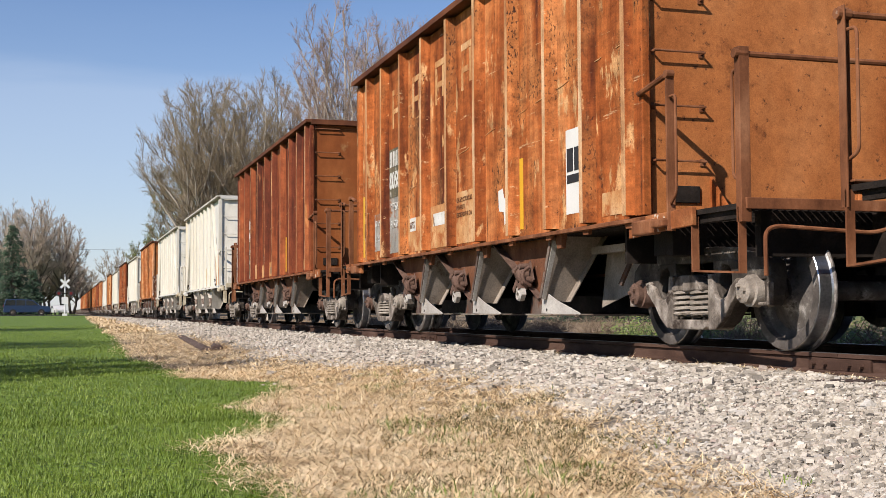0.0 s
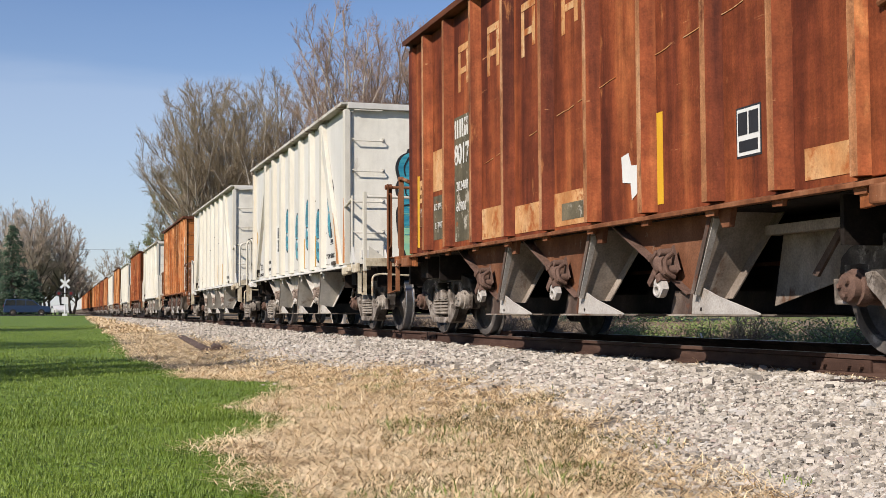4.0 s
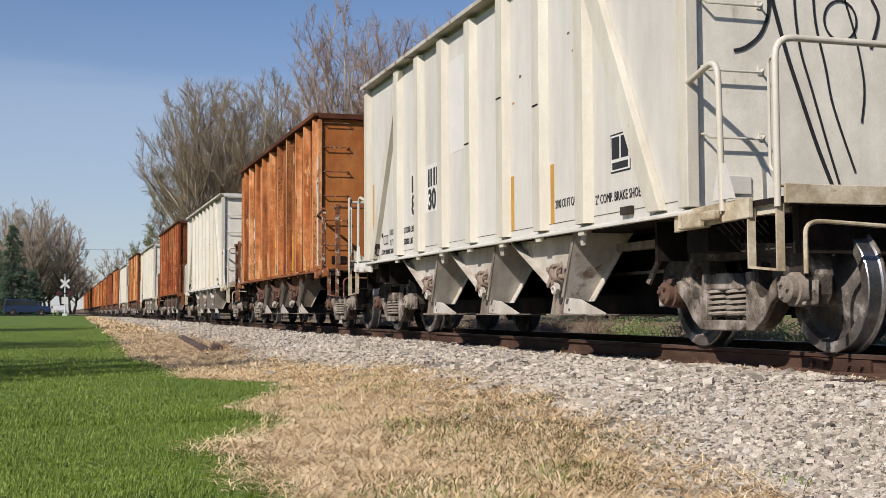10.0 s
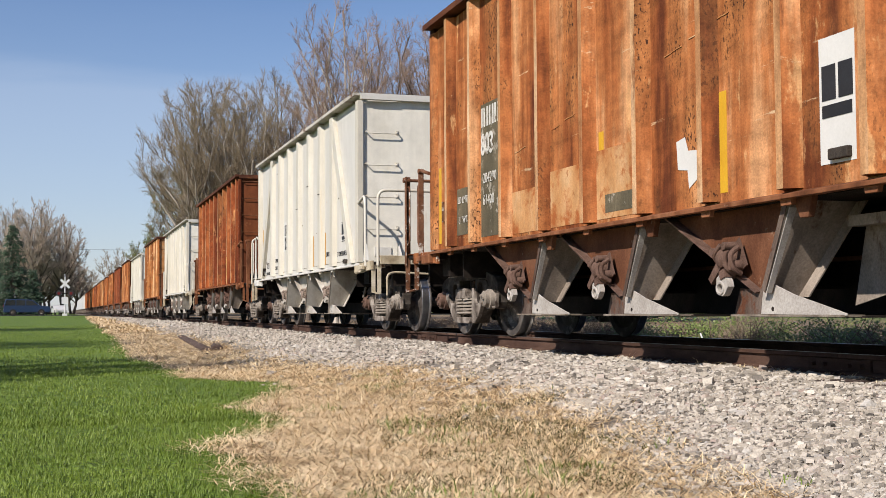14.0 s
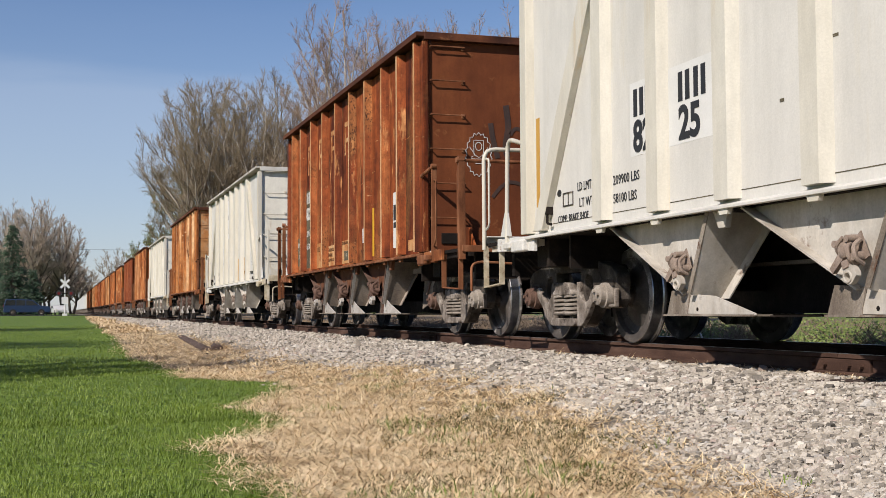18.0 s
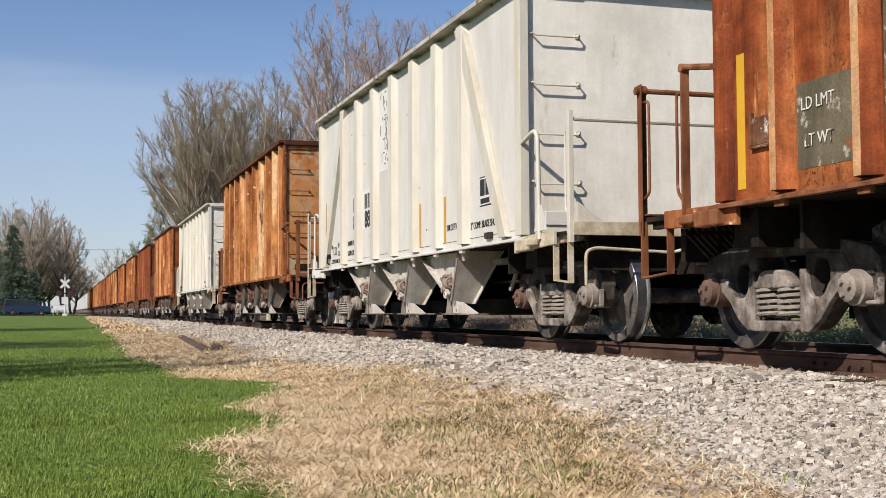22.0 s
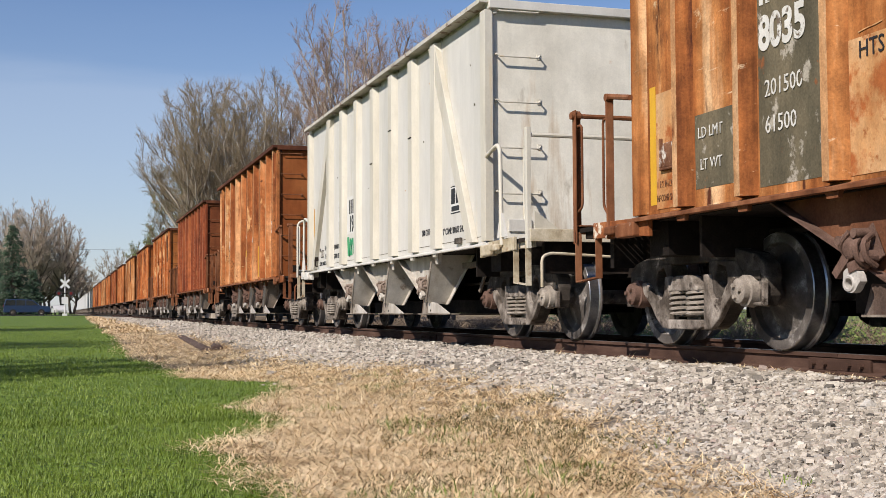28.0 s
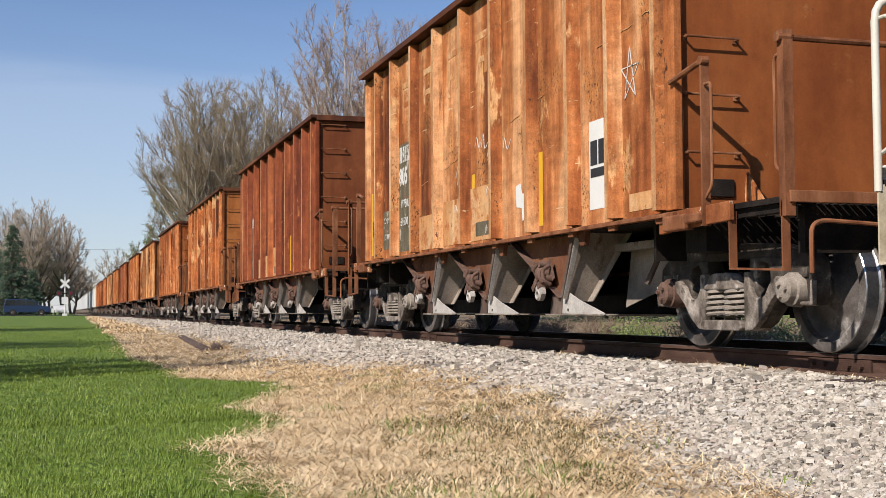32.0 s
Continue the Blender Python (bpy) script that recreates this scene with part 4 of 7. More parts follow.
        part("end_bay_angle", lambda: Shape().prism([(-0.06, 0.86), (0.06, 0.86), (0.06, 0.875), (-0.045, 0.875), (-0.045, 0.93), (-0.06, 0.93)], "y", -4.25, -3.0), HOPPER if white else HOPPER_BAY, car, "long angle iron over the end bay", key="end bay angle %d" % white, at=(d * 1.06, 0, 0))
        for y0 in (-4.05,):
            part("slope_brace", lambda: Shape().prism([(0.0, HOP_TOP - 0.03), (0.06, HOP_TOP - 0.03), (0.52, 0.56), (0.46, 0.54)], "x", -0.012, 0.012), mat, car, key="brace %d" % white, at=(d * 1.08, y0, 0))
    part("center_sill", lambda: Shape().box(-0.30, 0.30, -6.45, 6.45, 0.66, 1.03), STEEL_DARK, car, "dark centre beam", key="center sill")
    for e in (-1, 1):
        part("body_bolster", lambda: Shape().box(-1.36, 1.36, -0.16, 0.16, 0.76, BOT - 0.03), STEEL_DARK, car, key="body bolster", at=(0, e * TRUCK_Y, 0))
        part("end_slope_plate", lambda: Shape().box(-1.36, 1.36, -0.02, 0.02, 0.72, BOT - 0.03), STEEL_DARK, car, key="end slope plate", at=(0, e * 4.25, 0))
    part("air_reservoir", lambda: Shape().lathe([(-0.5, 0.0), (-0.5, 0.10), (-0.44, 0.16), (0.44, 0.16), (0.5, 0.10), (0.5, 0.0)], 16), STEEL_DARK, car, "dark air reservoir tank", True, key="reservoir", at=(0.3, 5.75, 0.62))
    # added box, near-black so that the middle reads as deep shade
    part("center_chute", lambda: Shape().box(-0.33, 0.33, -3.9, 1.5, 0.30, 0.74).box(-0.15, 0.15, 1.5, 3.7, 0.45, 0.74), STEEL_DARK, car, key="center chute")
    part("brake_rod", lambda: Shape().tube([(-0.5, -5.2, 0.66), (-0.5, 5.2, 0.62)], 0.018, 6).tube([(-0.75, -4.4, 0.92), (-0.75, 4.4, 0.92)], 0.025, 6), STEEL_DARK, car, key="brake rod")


def bend(points, r=0.12, n=4):
    """A path with its corners rounded."""
    pts = [Vector(p) for p in points]
    out = [pts[0]]
    for a, b, c in zip(pts, pts[1:], pts[2:]):
        u, w = (a - b), (c - b)
        k = min(r, u.length * 0.45, w.length * 0.45)
        p, q = b + u.normalized() * k, b + w.normalized() * k
        out += [p.lerp(b, t / n).lerp(b.lerp(q, t / n), t / n) for t in range(n + 1)]
    return out + [pts[-1]]


GRIMY = tone("grimy_tan_platform_paint", [(0.36, 0.28, 0.17), (0.54, 0.46, 0.32), (0.64, 0.58, 0.46)], 3.0, (1, 1, 1), 50, 0.7, vary=0.15, mid=0.2, mid_scale=6.0, bump=0.15, spots=(0.28, 0.15, 0.07), spot_at=0.60, spot_scale=5.0)


PAINTED = tone("chipped_white_platform_paint", [(0.62, 0.59, 0.52), (0.72, 0.70, 0.64), (0.76, 0.74, 0.69)], 3.0, (1, 1, 1), 50, 0.6, vary=0.10, mid=0.12, mid_scale=6.0, bump=0.12, crisp=0.05, spots=(0.30, 0.16, 0.08), spot_at=0.60, spot_scale=5.0, spots2=(0.14, 0.08, 0.05), spot2_at=0.66, spot2_scale=11.0)
SILL_RUST = tone("rusted_sill_with_cream_chips", [(0.15, 0.045, 0.018), (0.30, 0.10, 0.035), (0.44, 0.18, 0.07)], 4.0, (1, 1, 1), 60, 0.8, vary=0.2, mid=0.25, bump=0.12, crisp=0.05, spots=(0.66, 0.58, 0.46), spot_at=0.585, spot_scale=5.0)
# the hand brake's wheel and housing on the cars that carry one at their head end
BRAKES = {1: (RAIL_DARK, GRIMY), 4: (RAIL_DARK, RAIL_DARK), 6: (STEEL_DARK, STEEL_DARK), 8: (RUST_BLEACHED, LABEL_GREY), 11: (RAIL_DARK, STEEL_DARK), 12: (RAIL_DARK, STEEL_DARK)}


def build_end(car, e, mat, white, rail_mat, brake=None, flat=False, tail=0.0):
    """The open platform at one end: deck, side sills, posts, rails, ladder, steps, coupler. e = -1: the end nearest the head of the train."""
    flip = pose(0, 0, 0, 0, 0, 0 if e < 0 else 180)
    kk = "w" if white else "r"
    m_id = mat.name

    def p(name, shape, material, label="", smooth=False, key=None, bevel=0.0, at=(0, 0, 0)):
        ob = part(name, shape, material, car, label, smooth, key and (key + kk), bevel)
        ob.matrix_basis = flip @ pose(*at)
        return ob

    HALF = HALF_WHITE if white else HALF_RUST
    y0, y1 = -HALF - tail, -6.34 if white else -6.43 if e < 0 else -6.31
    tip = -6.90 + (0.20 * e if white else 0.0)
    kk += "%g" % tail
    yb = y1
    deck = (PAINTED if e > 0 else GRIMY) if white else SILL_RUST
    def grating():
        s = Shape()
        for k in range(46):
            x = -1.48 + k * 2.96 / 45
            s.box(x - 0.006, x + 0.006, y1 + 0.03, y0 + 0.05, 1.03, 1.07)
        for k in range(8):
            y = y1 + 0.05 + k * (y0 - y1 - 0.1) / 7
            s.box(-1.48, 1.48, y - 0.006, y + 0.006, 1.04, 1.06)
        return s

    for d in (-1, 1):
        p("deck_side_sill", lambda d=d: Shape().prism([(y0 - 0.0, 0.93), (y0 + 0.28, 0.91), (y0 + 0.28, 1.07), (y0 - 0.78, 1.09), (y0 - 0.78, 0.95)], "x", d * 1.52 - 0.02, d * 1.52 + 0.02), deck, "chipped painted platform side sill", key="deck sill %d" % d, bevel=0.006)
        p("deck_side_beam", lambda d=d: Shape().box(d * 1.42 - 0.03, d * 1.42 + 0.03, y1 + 0.12, y0 + 0.2, 0.97, 1.05), STEEL_DARK if not white else CHIPPED, key="deck beam %d" % d)
        p("corner_casting", lambda d=d: Shape().box(d * 1.55 - 0.05, d * 1.55 + 0.05, y0 - 0.22, y0 + 0.12, 0.92, 1.04).box(d * 1.58 - 0.04, d * 1.58 + 0.02, y0 - 0.45, y0 - 0.25, 0.96, 1.03), deck if white else RAIL_DARK, key="corner casting %d" % d, bevel=0.015)
    z_s = 1.15 if white else 1.10
    p("end_sill", lambda: Shape().prism([(y1, 1.02), (y1 + 0.02, 1.02), (y1 + 0.02, z_s - 0.015), (y1 + 0.12, z_s - 0.015), (y1 + 0.12, z_s), (y1, z_s)], "x", -1.50, 1.50), deck if white else RAIL_DARK, "platform end sill", key="end sill", bevel=0.005)
    p("deck_grating", grating, STEEL_DARK, "open bar walkway grating", key="deck grating")
    p("platform_crossbeam", lambda: Shape().box(-1.25, 1.25, y1 + 0.22, y1 + 0.30, 0.70, 1.03), STEEL_DARK, key="crossbeam")
    p("striker", lambda: Shape().box(-0.28, 0.28, y1 - 0.12, y1 + 0.02, 0.72, 1.06), STEEL_DARK, key="striker", bevel=0.02)
    p("coupler", lambda: Shape().box(-0.09, 0.09, tip + 0.19, y1, 0.80, 0.98).prism([(-0.2, tip + 0.19), (0.10, tip + 0.23), (0.20, tip + 0.07), (0.16, tip), (0.04, tip + 0.03), (0.0, tip + 0.11), (-0.08, tip + 0.09), (-0.12, tip - 0.01), (-0.2, tip)], "z", 0.74, 1.02), STEEL_DARK, "knuckle coupler", key="coupler %d" % e, bevel=0.02)
    p("air_hose", lambda: Shape().tube(bend([(0.32, y1 + 0.05, 0.80), (0.36, y1 - 0.25, 0.62), (0.20, y1 - 0.45, 0.50)], 0.2), 0.024, 8), RUBBER, "black rubber air hose", True, key="hose")
    p("uncoupling_lever", lambda: Shape().tube(bend([(-1.42, y1 - 0.10, 0.55), (-1.42, y1 - 0.10, 0.86), (-1.30, y1 - 0.05, 0.90), (-0.5, y1 - 0.06, 0.86), (-0.10, y1 - 0.2, 0.98)], 0.08), 0.016, 8), GRIMY if white else rail_mat, "bent rod uncoupling lever", True, key="lever" + rail_mat.name)
    # ladder of grab irons on the end wall, one stile of it on each side
    top = TOP_WHITE if white else TOP_RUST
    for d in (-1, 1):
        for k in range(7):
            z = 1.65 + 0.516 * k if white else 1.54 + 0.455 * k
            if z > top - 0.08:
                break
            q = p("grab_iron", (lambda: grab(0.53)) if white else grab_straight, rail_mat, "bent bar ladder rung", True, key="grab" + rail_mat.name)
            q.matrix_basis = flip @ pose(-1.43 if d < 0 else 0.97, y0 + 0.055, z)
    # posts and rails round the platform
    for d in (-1, 1):
        if white and flat == 2:
            p("handrail_post", lambda d=d: Shape().box(d * 1.55 - 0.008, d * 1.55 + 0.008, y0 - 0.47, y0 - 0.40, 0.95, 2.20), rail_mat, "thin flat white post", key="post d %d" % d + rail_mat.name)
            p("handrail_arm", lambda d=d: Shape().tube([(d * 1.56, y0 + 0.03, 2.05), (d * 1.55, y0 - 0.43, 2.14)], 0.026, 8), rail_mat, "", True, key="arm w %d" % d + rail_mat.name)
        elif white:
            p("handrail", lambda d=d: Shape().tube(bend([(d * 1.55, y0 + 0.02, 2.03), (d * 1.55, y0 - 0.42, 2.14), (d * 1.55, y0 - 0.46, 1.02)], 0.16), 0.024, 10), rail_mat, "bent white pipe handrail", True, key="rail a %d" % d + rail_mat.name)
        if white:
            if flat:
                p("handrail_post", lambda d=d: Shape().box(d * 1.50 - 0.024, d * 1.50 + 0.024, y1 + 0.03, y1 + 0.045, 0.95, 2.20).box(d * 1.50 + d * 0.016 - 0.008, d * 1.50 + d * 0.016 + 0.008, y1 + 0.045, y1 + 0.10, 0.95, 2.20), rail_mat, "flat white channel post", key="post c %d" % d + rail_mat.name, bevel=0.004)
                p("post_foot", lambda d=d: Shape().prism([(d * 1.44, 1.10), (d * 1.10, 1.10), (d * 1.44, 1.34)], "y", y1 + 0.03, y1 + 0.045), rail_mat, key="post foot %d" % d + rail_mat.name)
            else:
                p("handrail", lambda d=d: Shape().tube(bend([(d * 1.52, yb + 0.06, 1.0), (d * 1.52, yb + 0.06, 2.14), (d * 0.55, yb + 0.06, 2.14)], 0.14), 0.024, 10), rail_mat, "bent white pipe handrail", True, key="rail b %d %d" % (d, e) + rail_mat.name)
        if white:
            p("rail_gusset", lambda d=d: Shape().prism([(y0 - 0.62, 1.10), (y0 - 0.34, 1.10), (y0 - 0.43, 1.36), (y0 - 0.49, 1.36)], "x", d * 1.55 - 0.012, d * 1.55 + 0.012), mat, key="gusset %d" % d)
        else:
            p("handrail_post", lambda d=d: Shape().box(d * 1.53 - 0.036, d * 1.53 + 0.036, y0 - 0.45, y0 - 0.43, 0.93, 2.19).lathe([(d * 1.50, 0.0), (d * 1.50, 0.035), (d * 1.57, 0.035), (d * 1.57, 0.0)], 10, (0, y0 - 0.44, 2.16)), rail_mat, "rusty flat handrail post", key="post a %d" % d + rail_mat.name, bevel=0.004)
            p("handrail_arm", lambda d=d: Shape().tube([(d * 1.56, y0 + 0.03, 2.08), (d * 1.53, y0 - 0.44, 2.17)], 0.024, 8), rail_mat, "", True, key="arm %d" % d + rail_mat.name)
            p("handrail_post", lambda d=d: Shape().prism([(d * 1.45, y1 + 0.02), (d * 1.45, y1 + 0.032), (d * 1.518, y1 + 0.032), (d * 1.518, y1 + 0.09), (d * 1.53, y1 + 0.09), (d * 1.53, y1 + 0.02)], "z", 0.93, 2.17).lathe([(d * 1.46, 0.0), (d * 1.46, 0.036), (d * 1.56, 0.036), (d * 1.56, 0.0)], 10, (0, y1 + 0.05, 2.12)), rail_mat, "rusty angle iron handrail post", key="post b %d" % d + rail_mat.name, bevel=0.003)
            p("side_grab", lambda d=d: Shape().tube(bend([(d * 1.54, y0 - 0.46, 1.98), (d * 1.54, y0 - 0.55, 1.98), (d * 1.54, y0 - 0.55, 1.22), (d * 1.54, y0 - 0.46, 1.14)], 0.05), 0.012, 8), rail_mat, "", True, key="side grab a %d" % d + rail_mat.name)
        p("side_grab", lambda d=d: Shape().tube(bend([(d * 1.50, y1 + 0.06, 2.02), (d * 1.50, y1 + 0.17, 2.02), (d * 1.50, y1 + 0.17, 1.26), (d * 1.50, y1 + 0.06, 1.22)], 0.05), 0.012, 8), rail_mat, "", True, key="side grab b %d" % d + rail_mat.name)
        p("stirrup_step", lambda d=d: Shape().box(d * 1.50 - 0.03, d * 1.50 + 0.03, y0 - 0.76, y0 - 0.745, 0.60, 1.02).box(d * 1.50 - 0.03, d * 1.50 + 0.03, y1 + 0.06, y1 + 0.075, 0.57, 1.04)
          .prism([(y0 - 0.76, 0.60), (y0 - 0.745, 0.615), (y1 + 0.075, 0.585), (y1 + 0.06, 0.57)], "x", d * 1.50 - 0.03, d * 1.50 + 0.03), GRIMY if white else rail_mat, "hanging steel stirrup step", key="stirrup %d" % d + rail_mat.name)
    x_r, y_r, z_r = (0.54, yb + 0.06, 2.14) if white and not flat else (1.46, y1 + 0.05, 2.12)
    p("end_rail", lambda: Shape().tube([(-x_r, y_r, z_r), (x_r, y_r, z_r)], 0.022, 8), rail_mat, "round cross rail", True, key="end rail %d %d" % (flat, e) + rail_mat.name)
    for gx in (-0.90, 0.55):
        p("end_gusset", lambda gx=gx: Shape().prism([(y0 + 0.05, 1.06), (y0 - 0.30, 1.06), (y0 + 0.05, 1.42)], "x", gx, gx + 0.025), mat, key="end gusset %g" % gx)
    p("nameplate", lambda: Shape().box(-1.28, -1.0, y0 + 0.035, y0 + 0.05, 1.20, 1.34), mat if white else STEEL_DARK, key="nameplate", bevel=0.005)
    if brake:
        def wheel():
            s = Shape()
            ring = [(0.28 * math.cos(a), 0, 0.28 * math.sin(a)) for a in (2 * math.pi * k / 24 for k in range(25))]
            s.tube(ring, 0.016, 6)
            for k in range(5):
                a = 2 * math.pi * k / 5 + 0.3
                s.tube([(0, 0, 0), (0.28 * math.cos(a), 0, 0.28 * math.sin(a))], 0.012, 6)
            return s
        p("brake_wheel", wheel, brake[0], "spoked hand brake wheel", True, key="brake wheel", at=(0.0, y0 - 0.33, 2.02))
        p("brake_housing", lambda: Shape().box(0.22, 0.56, y0 - 0.22, y0 + 0.05, 1.60, 2.16).box(0.34, 0.40, y0 - 0.12, y0 - 0.06, 1.25, 1.62).box(0.26, 0.52, y0 - 0.16, y0 + 0.05, 1.40, 1.48).lathe([(-0.03, 0.0), (-0.03, 0.05), (0.0, 0.05)], 10, (0.22, y0 - 0.10, 1.90)), brake[1], "upright brake gear housing", key="brake housing", bevel=0.02)
        p("brake_chain", lambda: Shape().tube([(0.3, y0 - 0.18, 1.8), (0.3, y0 - 0.2, 1.06)], 0.018, 6), STEEL_DARK, key="brake chain")


RUST_RIBS = [4.21, 3.33, 2.31, 1.26, 0.19, -0.87, -1.93, -2.96, -3.83, -4.70]
WHITE_RIBS = [0.0, 1.08, -1.08, 2.13, -2.13, 3.17, -3.17]


W_FACE = WHITE[1]
TOP_DARK = tone("dark_rusted_top_rail", [(0.045, 0.018, 0.012), (0.10, 0.036, 0.019), (0.19, 0.070, 0.032)], 2.0, (1, 0.3, 1), 60, 0.85, bump=0.15, spots=(0.34, 0.15, 0.06), spot_at=0.63, spot_scale=3.0)


TOP_PALE = tone("grimy_chipped_top_rail_paint", [(0.40, 0.37, 0.31), (0.56, 0.53, 0.46), (0.64, 0.61, 0.54)], 2.0, (1, 0.3, 1), 60, 0.7, vary=0.15, mid=0.2, bump=0.1, crisp=0.05, spots=(0.20, 0.12, 0.075), spot_at=0.56, spot_scale=4.0)


def build_body(car, white, mat, rib_mat, end_mat=None, tail=0.0, near=True):
    top = TOP_WHITE if white else TOP_RUST
    kk = "w" if white else "r"
    sx = 1.47
    HALF = HALF_WHITE if white else HALF_RUST
    HR = HALF + tail
    kk += "%g" % tail
    face = W_FACE if white else RIB_FACE[1] if mat is RUST[3] else RIB_FACE[0]
    for d in (-1, 1) if near else (-1,):
        part("side_wall", lambda: Shape().box(-0.02, 0.02, -HALF + 0.02, HR - 0.02, BOT, top - 0.10), mat, car, key="side wall" + kk, at=(d * sx, 0, 0))
        part("top_rail", lambda: Shape().prism([(-0.155, -0.055), (-0.155, -0.0), (0.06, 0.0), (0.06, -0.16), (0.02, -0.16), (0.02, -0.04), (-0.145, -0.04)] if white else [(-0.155, -0.08), (-0.155, -0.0), (0.06, 0.0), (0.06, -0.16), (0.02, -0.16), (0.02, -0.06), (-0.14, -0.06)], "y", -HALF, HR), TOP_PALE if white else TOP_DARK, car, "overhanging top rail", key="top rail" + kk, bevel=0.008).matrix_basis = pose(d * (sx + 0.01), tail if d > 0 else 0, top, 0, 0, 0 if d < 0 else 180)
        part("side_sill", lambda: Shape().prism([(-0.10, -0.035), (-0.10, -0.012), (-0.075, 0.0), (0.05, 0.03), (0.05, -0.02), (-0.07, -0.035)] if white else [(-0.115, -0.035), (-0.115, -0.005), (0.05, 0.035), (0.05, -0.02)], "y", -HALF - 0.02, HR + 0.02), mat if white else RAIL_DARK, car, "bottom side sill", key="side sill" + kk, bevel=0.004).matrix_basis = pose(d * sx, tail if d > 0 else 0, BOT, 0, 0, 0 if d < 0 else 180)
        for y in (WHITE_RIBS if white else RUST_RIBS):
            if white:
                shape = rib_shape(BOT + 0.03, top - 0.10, 0.30, 0.19, 0.085)
            else:
                shape = rib_shape(BOT + 0.03, top - 0.10, 0.22, 0.075, 0.11)
            ob = part("rib", shape, rib_mat, car, "pressed steel side rib" if y in (0.0, 0.19) else "", key="rib" + kk, second=face)
            ob.matrix_basis = pose(d * (sx + 0.018), y, 0, 0, 0, 0 if d < 0 else 180)
            if not near:
                continue
            part("rib_foot", lambda: Shape().prism([(-0.055, BOT - 0.075), (0.055, BOT - 0.075), (0.075, BOT - 0.02), (-0.075, BOT - 0.02)], "x", -0.035, 0.0), rib_mat if white else RAIL_DARK, car, key="rib foot" + kk).matrix_basis = pose(d * (sx + 0.05), y, 0, 0, 0, 0 if d < 0 else 180)
        for e in (-1, 1):
            cp = part("corner_post", lambda: Shape().prism([(-(0.10 if white else 0.07), -0.0), (-(0.10 if white else 0.07), 0.16), (-0.02, 0.20), (0.0, 0.20), (0.0, 0.0)], "z", BOT + 0.02, top - 0.12), rib_mat, car, "corner post", key="corner post" + kk, bevel=0.006)
            cp.matrix_basis = pose(d * sx, HR if e > 0 else -HALF, 0) @ (Matrix.Diagonal((-d * 1.0, -e * 1.0, 1, 1)))
            if white:
                br = part("diagonal_brace", lambda: Shape().prism([(0.30, BOT + 0.03), (0.52, BOT + 0.03), (2.02, top - 0.12), (1.74, top - 0.12)], "x", -0.085, -0.01), rib_mat, car, "sloping flat brace", key="brace" + kk, bevel=0.006)
                br.matrix_basis = pose(d * (sx + 0.01), e * 5.0, 0) @ (Matrix.Diagonal((-d * 1.0, -e * 1.0, 1, 1)))
    for e in (-1, 1):
        part("end_wall", lambda: Shape().box(-1.45, 1.45, -0.02, 0.02, BOT - 0.03, top - 0.08), end_mat or (WHITE_END if white else mat), car, key="end wall" + kk, at=(0, HR - 0.075 if e > 0 else 0.075 - HALF, 0))
        part("end_top_rail", lambda: Shape().prism([(-0.11, -0.10), (-0.11, 0.0), (0.05, 0.0), (0.05, -0.13), (0.0, -0.13), (0.0, -0.10)], "x", -1.52, 1.52), mat if white else TOP_DARK, car, "end top rail", key="end top" + kk, bevel=0.006).matrix_basis = pose(0, HR - 0.075 if e > 0 else 0.075 - HALF, top - 0.004) @ (Matrix.Diagonal((1, -e * 1.0, 1, 1)))
    part("floor", lambda: Shape().box(-1.44, 1.44, -HALF + 0.1, HR - 0.1, BOT - 0.03, BOT - 0.01), STEEL_DARK, car, "", key="floor" + kk)
    for y in (-1.7, 1.7):
        part("cross_brace", lambda: Shape().box(-1.44, 1.44, -0.05, 0.05, 2.6, 2.7), STEEL_DARK, car, key="cross brace", at=(0, y, 0))




def letters(name, text, height, material, car, y, z, label="", face="side", x=0.0, narrow=0.90):
    """Painted writing on the near side (or the end) of a car; y, z: where its lower left corner is as one reads it."""
    cu = bpy.data.curves.new(name, "FONT")
    cu.body, cu.size, cu.resolution_u, cu.extrude = text, height * 1.38, 5 if height > 0.15 else 2, 0.0015
    cu.offset = height * 0.045 if height > 0.15 else 0.0
    tmp = new(name, cu)
    me = bpy.data.meshes.new_from_object(tmp)
    bpy.data.objects.remove(tmp)
    me.materials.append(material)
    ob = new(name, me)
    ob.parent = car
    if label:
        ob["label"] = label
    # reading runs from the far end (+y) towards -y, standing on the plane x = const that faces -x
    if face == "side":
        ob.matrix_basis = Matrix.Translation((x, y, z)) @ Matrix(((0, 0, -1, 0), (-narrow, 0, 0, 0), (0, 1, 0, 0), (0, 0, 0, 1)))
    else:
        ob.matrix_basis = Matrix.Translation((x, y, z)) @ Matrix(((1, 0, 0, 0), (0, 0, -1, 0), (0, 1, 0, 0), (0, 0, 0, 1)))
    return ob


WHITE_CARS = (2, 3, 5, 7, 9)


def car_y(i):
    """Centre of car i at the start; the white bodies sit a little behind the middle of their couplers."""
    return FIRST_CAR + PITCH_CAR * i + (0.27 if i == 5 else 0.20 if i in WHITE_CARS or i >= 22 else 0.25 if i == 8 else 0.0)


